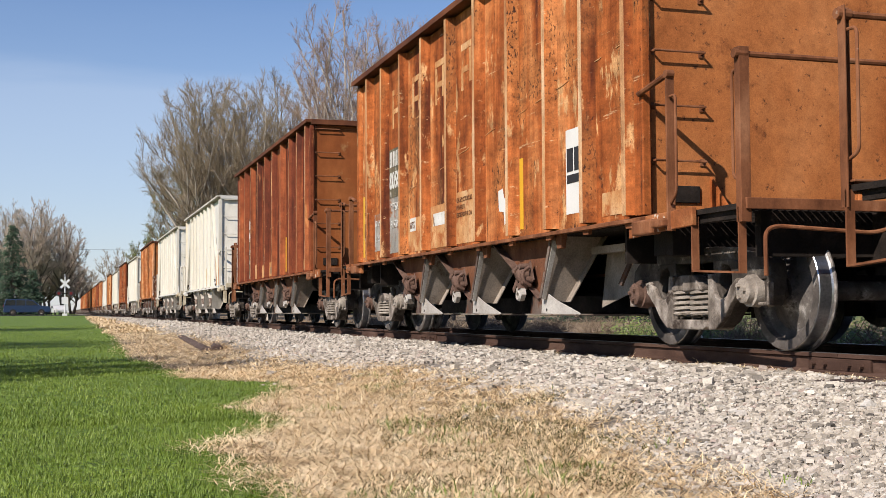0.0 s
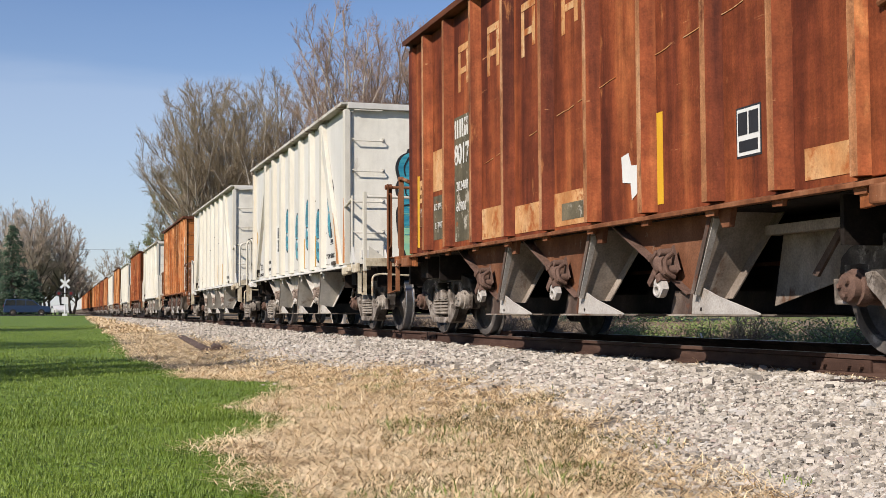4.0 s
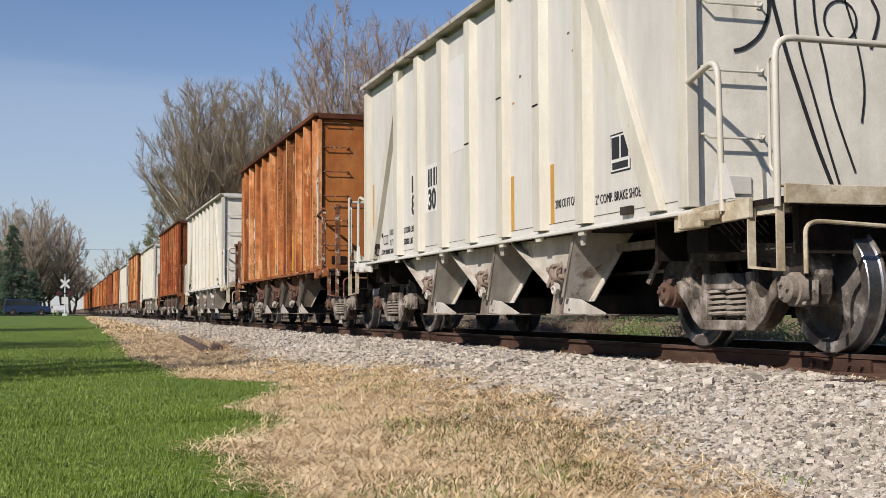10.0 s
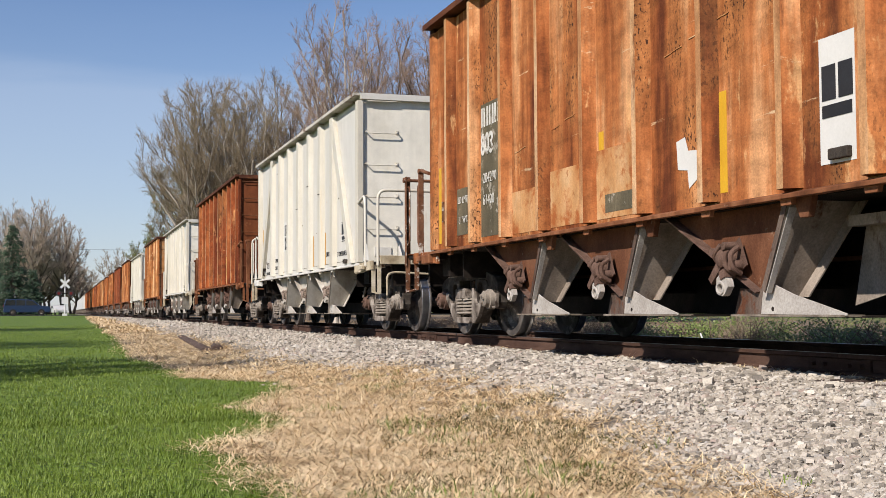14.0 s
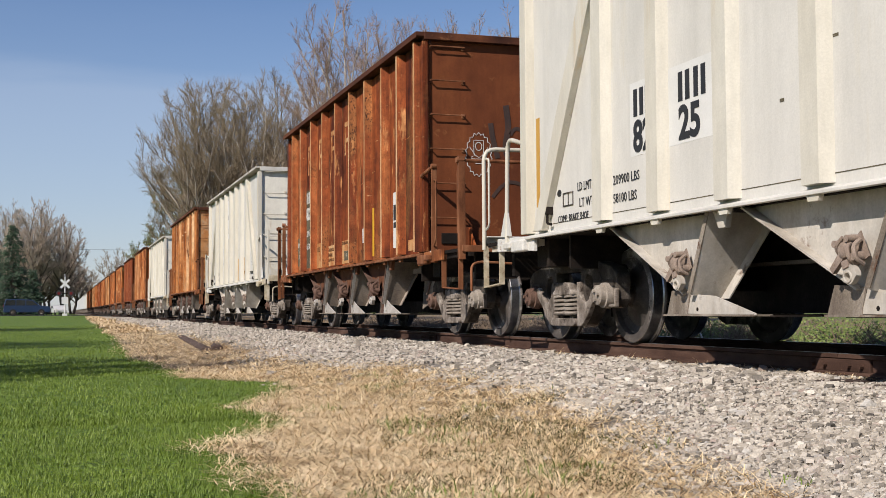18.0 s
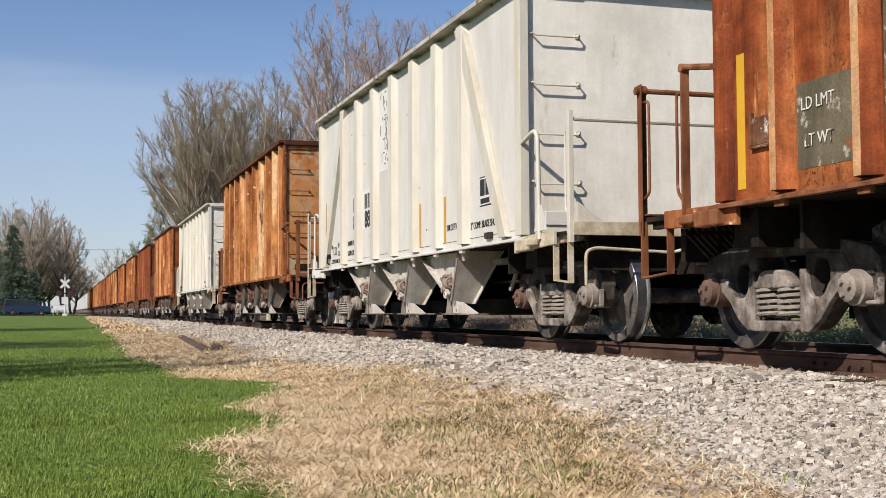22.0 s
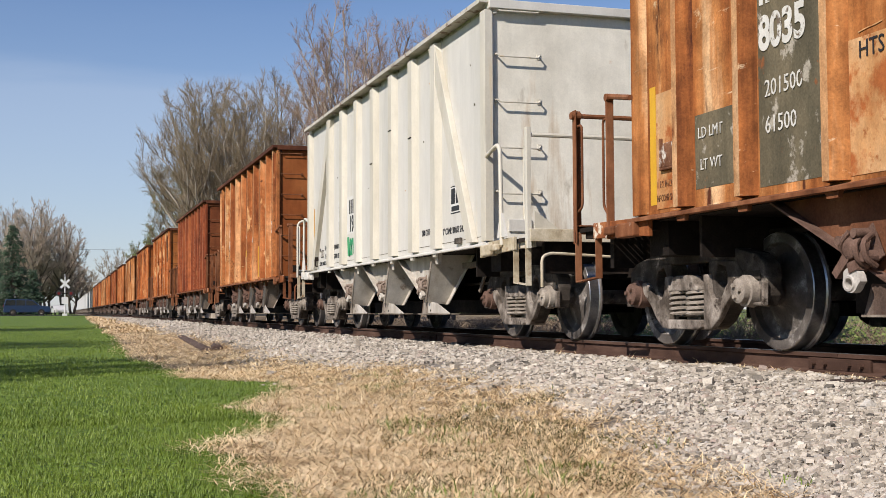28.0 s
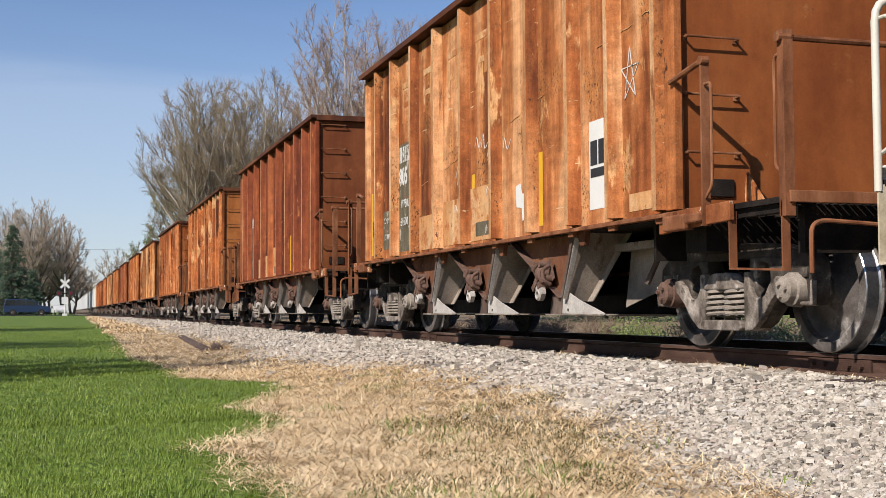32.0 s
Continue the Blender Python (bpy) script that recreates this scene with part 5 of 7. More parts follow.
def build_car(i, white, mat, rib_mat, rail_mat, hop, label, near=True, end_mat=None):
    car = thing("hopper_car", label, "railway car", (TRACK_X, car_y(i), 0), "hopper cars of the train")
    tail = -0.15 if white else 0.10
    build_body(car, white, mat, rib_mat, end_mat, tail, near)
    build_hoppers(car, hop, mat) if near else build_hoppers_far(car, hop)
    if near:
        build_end(car, -1, mat, white, rail_mat, brake=BRAKES.get(i), flat={2: 2, 7: 1, 9: 1}.get(i, 0))
        build_end(car, 1, mat, white, rail_mat, brake=None, flat=i in (3, 7), tail=tail)
    for e in (-1, 1):
        build_truck(car, e * TRUCK_Y, near)
    return car


def build_hoppers_far(car, mat):
    for a in HOPPER_AT:
        part("slope_sheet", lambda: Shape().prism([(2.00, BOT - 0.03), (0.40, 0.50), (0.40, 0.47), (2.03, BOT - 0.06)], "x", -1.39, 1.39), mat, car, key="slope sheet", at=(0, a, 0))
        part("chute_side", lambda: Shape().prism([(0.06, 0.62), (0.06, 0.285), (-1.04, 0.285), (-1.02, 0.305)], "x", -1.41, -1.385), mat, car, key="chute side far", at=(0, a, 0))
        part("slope_edge", lambda: Shape().prism([(1.86, BOT - 0.03), (2.05, BOT - 0.03), (0.42, 0.52), (0.32, 0.58)], "x", -1.43, -1.39), mat, car, key="slope edge far", at=(0, a, 0))
    part("center_sill", lambda: Shape().box(-0.30, 0.30, -6.5, 6.5, 0.74, 1.03), STEEL_DARK, car, key="center sill far")
    for e in (-1, 1):
        part("end_platform", lambda: Shape().box(-1.54, 1.54, -0.65, 0.65, 0.93, 1.09), mat, car, key="end platform far", at=(0, e * 5.55, 0))


R_O, R_R, R_P, R_M, R_T = RUST
W_W, W_C = WHITE
RAIL_CHIPPED = tone("rusted_handrail_with_paint_chips", [(0.10, 0.04, 0.02), (0.19, 0.085, 0.045), (0.28, 0.14, 0.08)], 6.0, (1, 1, 1), 70, 0.8, vary=0.2, mid=0.25, bump=0.2, spots=(0.72, 0.66, 0.58), spot_at=0.56, spot_scale=9.0)
NEAR = {
    -1: (False, R_O, R_O, RAIL_DARK, HOPPER_RUST, "rust-orange open hopper car with ribbed steel sides"),
    0: (False, R_O, R_O, RAIL_DARK, HOPPER_RUST, "rust-orange ribbed hopper car with grey stencil panel"),
    1: (False, R_M, R_M, RAIL_DARK, HOPPER_RUST, "red-brown rusted hopper car with peach patches"),
    2: (True, W_W, W_C, W_C, HOPPER, "white hopper car with teal sprayed shapes"),
    3: (True, W_W, W_C, W_C, HOPPER, "off-white hopper car with black scribbles on its end"),
    4: (False, R_T, R_T, RAIL_CHIPPED, HOPPER_RUST, "orange-brown rusted hopper car with yellow stripes"),
    5: (True, W_W, W_C, W_C, HOPPER, "off-white hopper car with cream ribs and braces"),
    6: (False, R_R, R_R, RAIL_DARK, HOPPER_RUST, "red-brown rusted hopper car with a white line emblem"),
    7: (True, W_W, W_C, W_C, HOPPER, "pale grey-white hopper car with ochre stripes"),
    8: (False, R_P, R_P, RAIL_DARK, HOPPER_RUST, "pale orange rusted hopper car with dark stains"),
    9: (True, W_W, W_C, W_C, HOPPER, "off-white hopper car with green spray tag"),
    10: (False, R_T, R_T, RAIL_DARK, HOPPER_RUST, "orange rusted hopper car with scratched patches"),
    11: (False, R_M, R_M, RAIL_DARK, HOPPER_RUST, "dark rusted ribbed hopper car with a sloping brace"),
    12: (False, R_P, R_O, RAIL_DARK, HOPPER_RUST, "pale orange rusted ribbed hopper car"),
    13: (False, R_O, R_O, RAIL_DARK, HOPPER_RUST, "orange rusted ribbed hopper car"),
}
CARS = {}
for i, (w, mb, mr, ml, hp, lb) in NEAR.items():
    CARS[i] = build_car(i, w, mb, mr, ml, hp, lb, end_mat=RUST_DEEP if i in (6, 11) else RUST_GRIT if i == 0 else RUST_BLEACHED if i == 8 else RUST_END if i in (1, 10) else RUST_END_WARM if i in (4, 12) else None)
for i in range(14, 46):
    if i >= 22:
        CARS[i] = build_car(i, True, W_W if i == 22 else GREY, W_C if i == 22 else GREY, GREY, HOPPER, "far grey-white hopper car", near=False)
    else:
        m = (R_R, R_O, R_P, R_O)[i % 4]
        CARS[i] = build_car(i, False, m, m, m, HOPPER_RUST, "far rusted orange hopper car", near=False)


RUST_RUN = tone("orange_rust_stain", [(0.30, 0.10, 0.03), (0.50, 0.20, 0.065), (0.66, 0.40, 0.20)], 5.0, (1, 1, 0.2), 60, 0.75, bump=0.05, mid=0.2)


# ---- markings on the cars, each on the near side or the head end ----
def mark(car, name, y0, y1, z0, z1, material, x=-1.4925, label=""):
    return part(name, Shape().box(x, x + 0.004, min(y0, y1), max(y0, y1), z0, z1), material, car, label)


def end_ribbon(car, name, points, width, material, y, label=""):
    """A sprayed stroke on the end wall: points are (x, z)."""
    s = Shape()
    pts = [Vector((p[0], 0, p[1])) for p in points]
    L, R = [], []
    for i, p in enumerate(pts):
        d = (pts[min(i + 1, len(pts) - 1)] - pts[max(i - 1, 0)]).normalized()
        n = Vector((-d.z, 0, d.x)) * width * 0.5
        L.append((p + n))
        R.append((p - n))
    v = [(q.x, y, q.z) for q in L] + [(q.x, y, q.z) for q in R]
    k = len(pts)
    v += [(a, b - 0.003, c) for a, b, c in v]
    f = []
    for i in range(k - 1):
        f += [(2 * k + i, 2 * k + i + 1, 3 * k + i + 1, 3 * k + i), (i, i + 1, 2 * k + i + 1, 2 * k + i), (k + i, k + i + 1, 3 * k + i + 1, 3 * k + i)]
    s.add(v, f)
    return part(name, s, material, car, label)


def oval(cx, cz, rx, rz, n=28, a0=0.0, a1=6.2832):
    return [(cx + rx * math.cos(a0 + (a1 - a0) * k / n), cz + rz * math.sin(a0 + (a1 - a0) * k / n)) for k in range(n + 1)]


def wave(points, n=6):
    """A smooth line through the points."""
    P = [Vector((p[0], p[1])) for p in points]
    P = [P[0]] + P + [P[-1]]
    out = []
    for a, b, c, e in zip(P, P[1:], P[2:], P[3:]):
        out += [0.5 * (2 * b + (c - a) * t + (2 * a - 5 * b + 4 * c - e) * t * t + (3 * b - a - 3 * c + e) * t ** 3) for t in (k / n for k in range(n))]
    return [tuple(p) for p in out] + [tuple(P[-1])]


def side_blob(car, y, z0, z1, w):
    """A sprayed shape on the near side: a rounded cap over a fuller base, with a dark outline and two stripes."""
    h = z1 - z0
    far = wave(((0.0, 0.05), (0.05, 0.42), (0.15, 0.74), (0.27, 0.90), (0.37, 0.86), (0.44, 0.64), (0.52, 0.92), (0.66, 0.98), (0.80, 0.80), (0.92, 0.50), (1.0, 0.04)), 3)
    near = wave(((0.0, 0.10), (0.05, 0.46), (0.15, 0.76), (0.27, 0.98), (0.36, 1.06), (0.44, 0.62), (0.52, 0.72), (0.66, 0.86), (0.80, 0.80), (0.92, 0.52), (1.0, 0.04)), 3)
    for grow, material, x, label in ((0.026, BLACK, -1.4945, "dark sprayed outline"), (0.0, TEAL, -1.4975, "teal sprayed shape")):
        left = [(y + w * k + grow, z0 - grow + (h + 2 * grow) * t) for t, k in far]
        right = [(y - w * k - grow * 1.5, z0 - grow * 1.2 + (h + 2 * grow) * t) for t, k in near]
        part("sprayed_shape", Shape().prism(left + right[::-1], "x", x, x + 0.002), material, car, label)
    for k, (t0, t1, off) in enumerate(((0.50, 0.92, 0.30), (0.50, 0.92, -0.25), (0.46, 0.44, 0.0))):
        o = [(y + w * off + 0.008, z0 + h * t0), (y + w * off - 0.008, z0 + h * t0), (y + w * off * 0.5 - 0.008, z0 + h * t1), (y + w * off * 0.5 + 0.008, z0 + h * t1)]
        if k == 2:
            o = [(y + w * 0.6, z0 + h * 0.43), (y - w * 0.6, z0 + h * 0.41), (y - w * 0.6, z0 + h * 0.44), (y + w * 0.6, z0 + h * 0.46)]
        part("sprayed_line", Shape().prism(o, "x", -1.4995, -1.4985), BLACK, car)
    part("sprayed_spot", Shape().prism([(y - 0.02 + 0.055 * math.cos(q), z0 + h * 0.40 + 0.038 * math.sin(q)) for q in (6.2832 * k / 12 for k in range(12))], "x", -1.5003, -1.4997), LABEL_WHITE, car)
    part("sprayed_spot", Shape().prism([(y + 0.055 * math.cos(q), z0 + h * 0.22 + 0.045 * math.sin(q)) for q in (6.2832 * k / 12 for k in range(12))], "x", -1.4993, -1.4987), BLACK, car)


def side_ribbon(car, name, points, width, material, label=""):
    """A drawn line on the near side: points are (y, z)."""
    s = Shape()
    for (y0, z0), (y1, z1) in zip(points, points[1:]):
        L = math.hypot(y1 - y0, z1 - z0)
        ny, nz = -(z1 - z0) / L * width / 2, (y1 - y0) / L * width / 2
        s.prism([(y0 + ny, z0 + nz), (y0 - ny, z0 - nz), (y1 - ny, z1 - nz), (y1 + ny, z1 + nz)], "x", -1.4965, -1.4925)
    return part(name, s, material, car, label)


def rust_marks(car, panel=True, number="", weights=(), stripes=(-2.09,), blot=-1.55, placard=True, white_panel=False, rear=4.76, grey=True, ground=None, upper=False, tall=(0.45, 0.52, 0.60)):
    r = random.Random(len(number) + int(stripes[0] * -100))
    mark(car, "reflective_stripe", rear - 0.05, rear + 0.05, 1.16, 2.12, YELLOW, label="yellow reflective stripe")
    for y in stripes:
        mark(car, "reflective_stripe", y - 0.05, y + 0.05, 1.16, 1.90, YELLOW, label="yellow reflective stripe")
    if panel:
        mark(car, "number_panel", 2.44, 3.20, 1.15, 2.66, ground or LABEL_GREY, label="weathered stencil panel")
        mark(car, "weight_panel", 3.46, 4.08, 1.22, 1.78, ground or LABEL_GREY, label="weathered stencil panel")
        for k in range(4):
            for q in (0.0, 0.08):
                mark(car, "stencil_bar", 3.17 - 0.18 * k - q, 3.125 - 0.18 * k - q, 2.40, 2.62, CHALKY, x=-1.497)
    if number:
        letters("stencil_number", number, 0.235, CHALKY, car, 3.18, 2.09, "white stencilled number", x=-1.4985, narrow=0.85)
    for k, wt in enumerate(weights):
        letters("stencil_weight", wt, 0.12, CHALKY if not white_panel else PATCH, car, 3.12, 1.76 - 0.25 * k, "stencilled weight", x=-1.4985)
    letters("stencil_text", "LD LMT", 0.085, CHALKY, car, 4.03, 1.60, x=-1.4985)
    letters("stencil_text", "LT WT", 0.085, CHALKY, car, 4.00, 1.36, x=-1.4985)
    for y0, y1, h in zip((2.20, 1.15, 0.08), (1.37, 0.30, -0.76), tall):
        if h:
            mark(car, "paint_patch", y0, y1, 1.12, 1.12 + h * r.uniform(0.94, 1.06), PATCH, x=-1.4945, label="faded peach paint patch")
    mark(car, "paint_patch", -4.06, -4.56, 1.14, 1.14 + r.uniform(0.14, 0.30), PATCH, x=-1.4945, label="faded peach paint patch")
    if upper:
        mark(car, "paint_patch", 4.08, 3.46, 1.84, 2.36, PATCH, x=-1.4945, label="faded peach paint patch")
    # one long broken scratch that climbs along the side
    y, z = 2.1, 1.98
    while y > -4.4:
        L = r.uniform(0.15, 0.42)
        if r.random() < 0.75:
            side_ribbon(car, "scratch_line", wave([(y, z), (y - L * 0.35, z + L * 0.03 + r.uniform(-0.006, 0.008)), (y - L * 0.7, z + L * 0.06 + r.uniform(-0.006, 0.008)), (y - L, z + L * 0.10)], 2), 0.007, PATCH, "thin pale scratch")
        y -= L + r.uniform(0.05, 0.30)
        z += 0.045 + r.uniform(-0.02, 0.02)
    if grey:
        mark(car, "paint_patch", -0.10, -0.72, 1.17, 1.33, LABEL_GREY, x=-1.4965)
    part("white_blot", Shape().prism([(blot - 0.17, 1.52), (blot - 0.17, 1.30), (blot - 0.04, 1.24), (blot - 0.02, 1.38), (blot + 0.13, 1.40), (blot + 0.15, 1.62), (blot + 0.02, 1.64), (blot - 0.03, 1.53)], "x", -1.4965, -1.4925), LABEL_WHITE, car, "ragged white paint blot")
    if placard == "small":
        p = mark(car, "placard", -3.56, -3.24, 1.38, 1.74, BLACK, label="small square placard with black squares")
        part("placard_ground", Shape().box(-1.4955, -1.4925, -3.545, -3.255, 1.395, 1.725), LABEL_WHITE, p)
        for a, b, c, d in ((-3.53, -3.41, 1.54, 1.70), (-3.39, -3.27, 1.54, 1.70), (-3.52, -3.28, 1.42, 1.50)):
            part("placard_square", Shape().box(-1.498, -1.4925, a, b, c, d), BLACK, p)
    elif placard:
        p = mark(car, "placard", -3.62, -3.26, 1.22, 2.02, LABEL_WHITE, label="white placard with black squares")
        for a, b, c, d in ((-3.60, -3.46, 1.62, 1.84), (-3.43, -3.29, 1.62, 1.84), (-3.59, -3.29, 1.51, 1.59)):
            part("placard_square", Shape().box(-1.4965, -1.4925, a, b, c, d), BLACK, p)
    part("route_card_board", Shape().box(-1.51, -1.49, 4.37, 4.59, 1.44, 1.64).box(-1.525, -1.49, 4.35, 4.61, 1.42, 1.44).box(-1.525, -1.49, 4.35, 4.37, 1.44, 1.68).box(-1.525, -1.49, 4.59, 4.61, 1.44, 1.68), RAIL_CHIPPED, car, "small steel card board", bevel=0.008)


def white_marks(car, number, weights, stripes=(-1.27, -2.36)):
    mark(car, "reflective_stripe", 4.68, 4.77, 1.35, 2.25, OCHRE, label="ochre reflective stripe")
    for y in stripes:
        mark(car, "reflective_stripe", y - 0.045, y + 0.045, 1.16, 1.74, OCHRE, label="ochre reflective stripe")
    mark(car, "number_ground", 2.66, 1.28, 1.60, 2.22, LABEL_WHITE, x=-1.4915, label="white painted ground behind the number")
    for y in (2.59, 2.38, 1.82, 1.58):
        for q in (0.0, 0.11):
            mark(car, "name_bar", y - q, y - q - 0.065, 1.93, 2.16, BLACK, x=-1.4955)
    letters("stencil_number", number[:2], 0.26, BLACK, car, 2.60, 1.64, "black stencilled number", x=-1.4945, narrow=0.95)
    letters("stencil_number", number[2:], 0.26, BLACK, car, 1.82, 1.64, "black stencilled number", x=-1.4945, narrow=0.95)
    for k, wt in enumerate(weights):
        letters("stencil_weight", wt, 0.085, BLACK, car, 3.00, 1.40 - 0.16 * k, "black stencilled weight", x=-1.4945)
    letters("stencil_text", "LD LMT", 0.085, BLACK, car, 3.76, 1.42, x=-1.4945, narrow=0.78)
    letters("stencil_text", "LT WT", 0.085, BLACK, car, 3.72, 1.27, x=-1.4945)
    letters("stencil_text", "COMP. BRAKE SHOE", 0.07, BLACK, car, 4.22, 1.155, x=-1.4945, narrow=0.80)
    letters("stencil_text", "2\" COMP. BRAKE SHOE", 0.085, BLACK, car, -3.36, 1.26, x=-1.4945, narrow=0.74)
    letters("stencil_text", "2100 CU FT CAPACITY", 0.085, BLACK, car, -2.44, 1.30, x=-1.4945, narrow=0.60)
    p = mark(car, "placard", -4.06, -3.68, 1.50, 1.84, BLACK, label="black and white square placard")
    part("placard_ground", Shape().box(-1.4955, -1.4925, -4.05, -3.69, 1.515, 1.825), LABEL_WHITE, p)
    for a, b, c, d in ((-3.86, -3.71, 1.62, 1.81), (-4.03, -3.89, 1.62, 1.81), (-4.02, -3.72, 1.53, 1.59)):
        part("placard_square", Shape().box(-1.498, -1.4925, a, b, c, d), BLACK, p)
    part("card_board", Shape().box(-1.4965, -1.49, 3.86, 4.10, 1.420, 1.432).box(-1.4965, -1.49, 3.86, 4.10, 1.300, 1.312).box(-1.4965, -1.49, 4.088, 4.10, 1.312, 1.420).box(-1.4965, -1.49, 3.86, 3.872, 1.312, 1.420).box(-1.4965, -1.49, 3.97, 3.98, 1.312, 1.420), STEEL_DIRTY, car, "small card board with a dark border")
    part("drain_hole", Shape().prism([(4.19 + 0.05 * math.cos(a), 1.44 + 0.035 * math.sin(a)) for a in (6.2832 * k / 12 for k in range(12))], "x", -1.4935, -1.489), BLACK, car, "dark round hole")
    part("hook_bracket", Shape().box(-1.56, -1.49, 4.35, 4.43, 1.25, 1.33).tube(bend([(-1.54, 4.38, 1.25), (-1.55, 4.36, 1.16), (-1.52, 4.32, 1.15)], 0.03), 0.014, 6), STEEL_DARK, car, "small dark steel hook")
    part("tag_box", Shape().box(-1.53, -1.49, -4.12, -3.92, 1.12, 1.19), STEEL_DIRTY, car, "", bevel=0.006)


rust_marks(CARS[-1])
LABEL_PALE = tone("weathered_pale_grey_panel_paint", [(0.20, 0.185, 0.16), (0.33, 0.31, 0.275), (0.46, 0.44, 0.40)], 4.0, (1, 1, 0.5), 60, 0.75, bump=0.04, run=0.15, crisp=0.08, spots=(0.30, 0.115, 0.045), spot_at=0.53, spot_scale=4.0)
rust_marks(CARS[0], number="8050", weights=("197500", "61500"), stripes=(-2.09,), grey=False, ground=LABEL_PALE, tall=(0.48, 0.56, 0.66))
mark(CARS[0], "number_ground", 3.20, 2.44, 1.95, 2.66, LABEL_GREY, x=-1.4950, label="darker upper half of the stencil panel")
mark(CARS[0], "paint_patch", 1.02, 0.42, 1.40, 1.56, CHALKY, x=-1.4968)
mark(CARS[0], "paint_patch", 2.12, 1.84, 1.40, 1.58, CHALKY, x=-1.4965)
letters("stencil_text", "HTS", 0.10, STENCIL_WORN, CARS[0], 2.10, 1.435, x=-1.4985)
for i, z in ((0, 1.90), (1, 1.90), (8, 1.27)):
    mark(CARS[i], "paint_patch", 4.70, 4.34, z - 0.15, 2.05, PATCH, x=-1.4950, label="faded peach paint patch")
    letters("stencil_text", "1 1/2 INCH", 0.055, STENCIL_WORN, CARS[i], 4.69, z + 0.02, x=-1.4985, narrow=0.75)
    letters("stencil_text", "HF COMP SHOE", 0.055, STENCIL_WORN, CARS[i], 4.69, z - 0.09, x=-1.4985, narrow=0.62)
rust_marks(CARS[1], number="8017", weights=("202400", "60900"), stripes=(-2.09,), placard="small", upper=True, tall=(0.36, 0.30, 0.34))
rust_marks(CARS[4], number="803", weights=("204200", "61400"), stripes=(-2.09, -0.02), rear=4.76)
part("tag_box", Shape().box(-1.53, -1.49, -3.58, -3.38, 1.24, 1.31), STEEL_DIRTY, CARS[4], "small steel tag holder", bevel=0.008)
rust_marks(CARS[6], number="802", weights=("201700", "61300"), stripes=(-2.09,), tall=(0.46, 0.34, 0.38))
letters("stencil_text", "HTS", 0.09, STENCIL_WORN, CARS[6], 2.12, 1.42, x=-1.4985)
letters("stencil_text", "CLOSE&LOCK DOOR", 0.05, STENCIL_WORN, CARS[6], 0.05, 1.445, x=-1.4985, narrow=0.72)
rust_marks(CARS[8], number="8035", weights=("201500", "61500"), stripes=(-0.02,), tall=(0.80, 0.30, 0.0))
letters("stencil_text", "HTS", 0.11, BLACK, CARS[8], 2.10, 1.82, x=-1.4985)
rust_marks(CARS[10], number="805", weights=("197500", "61500"), stripes=(-2.09, -0.02))
rust_marks(CARS[11], number="", weights=(), stripes=(-2.09,), placard=False)
white_marks(CARS[2], "8232", ("210700", "57300 LBS"))
white_marks(CARS[3], "8230", ("211200 LBS", "56800 LBS"))
white_marks(CARS[5], "8225", ("209900 LBS", "58100 LBS"))
white_marks(CARS[7], "8288", ("204800 LBS", "58200 LBS"))
white_marks(CARS[9], "8219", ("210400 LBS", "57600 LBS"), stripes=(1.12,))
for i in (3, 5, 9):
    for yy, zz in ((-1.08, 2.45), (0.0, 2.1), (-2.13, 2.2)):
        part("weld_patch", Shape().box(-1.582, -1.566, yy - 0.07, yy + 0.07, zz + 0.05 * i, zz + 0.012 + 0.05 * i), STEEL_DARK, CARS[i])

# teal sprayed shapes on the white car and its end
g = CARS[2]
for y, z0, z1, w in ((0.62, 1.59, 2.46, 0.17), (-0.52, 1.37, 2.29, 0.19), (-1.58, 1.53, 2.47, 0.18), (-2.62, 1.25, 2.20, 0.21), (-3.72, 1.62, 2.68, 0.26)):
    side_blob(g, y, z0, z1, w)
ye = -HALF_WHITE + 0.055
rg = random.Random(17)
BODY = ((1.24, 0.16), (1.35, 0.20), (1.55, 0.25), (1.75, 0.28), (1.95, 0.29), (2.06, 0.27), (2.13, 0.21), (2.20, 0.24), (2.30, 0.29), (2.42, 0.30), (2.52, 0.26), (2.62, 0.28), (2.74, 0.30), (2.86, 0.27), (2.95, 0.20), (3.01, 0.08))


BODY = tuple((p[0], max(p[1], 0.02)) for p in wave(BODY, 4))


def half_width(z):
    return float(np.interp(z, [p[0] for p in BODY], [p[1] for p in BODY]))


def figure_outline(cx, z0, z1, grow):
    rows = [(z, k) for z, k in BODY if z0 <= z <= z1]
    if z0 > 1.3:
        rows = [(z0, half_width(z0))] + rows
    if z1 < 3.0:
        rows = rows + [(z1, half_width(z1))]
    return [(cx - k - grow, z + (grow if z > 3.0 else 0)) for z, k in rows] + [(cx + k + grow * 1.2, z + (grow if z > 3.0 else 0)) for z, k in rows[::-1]]


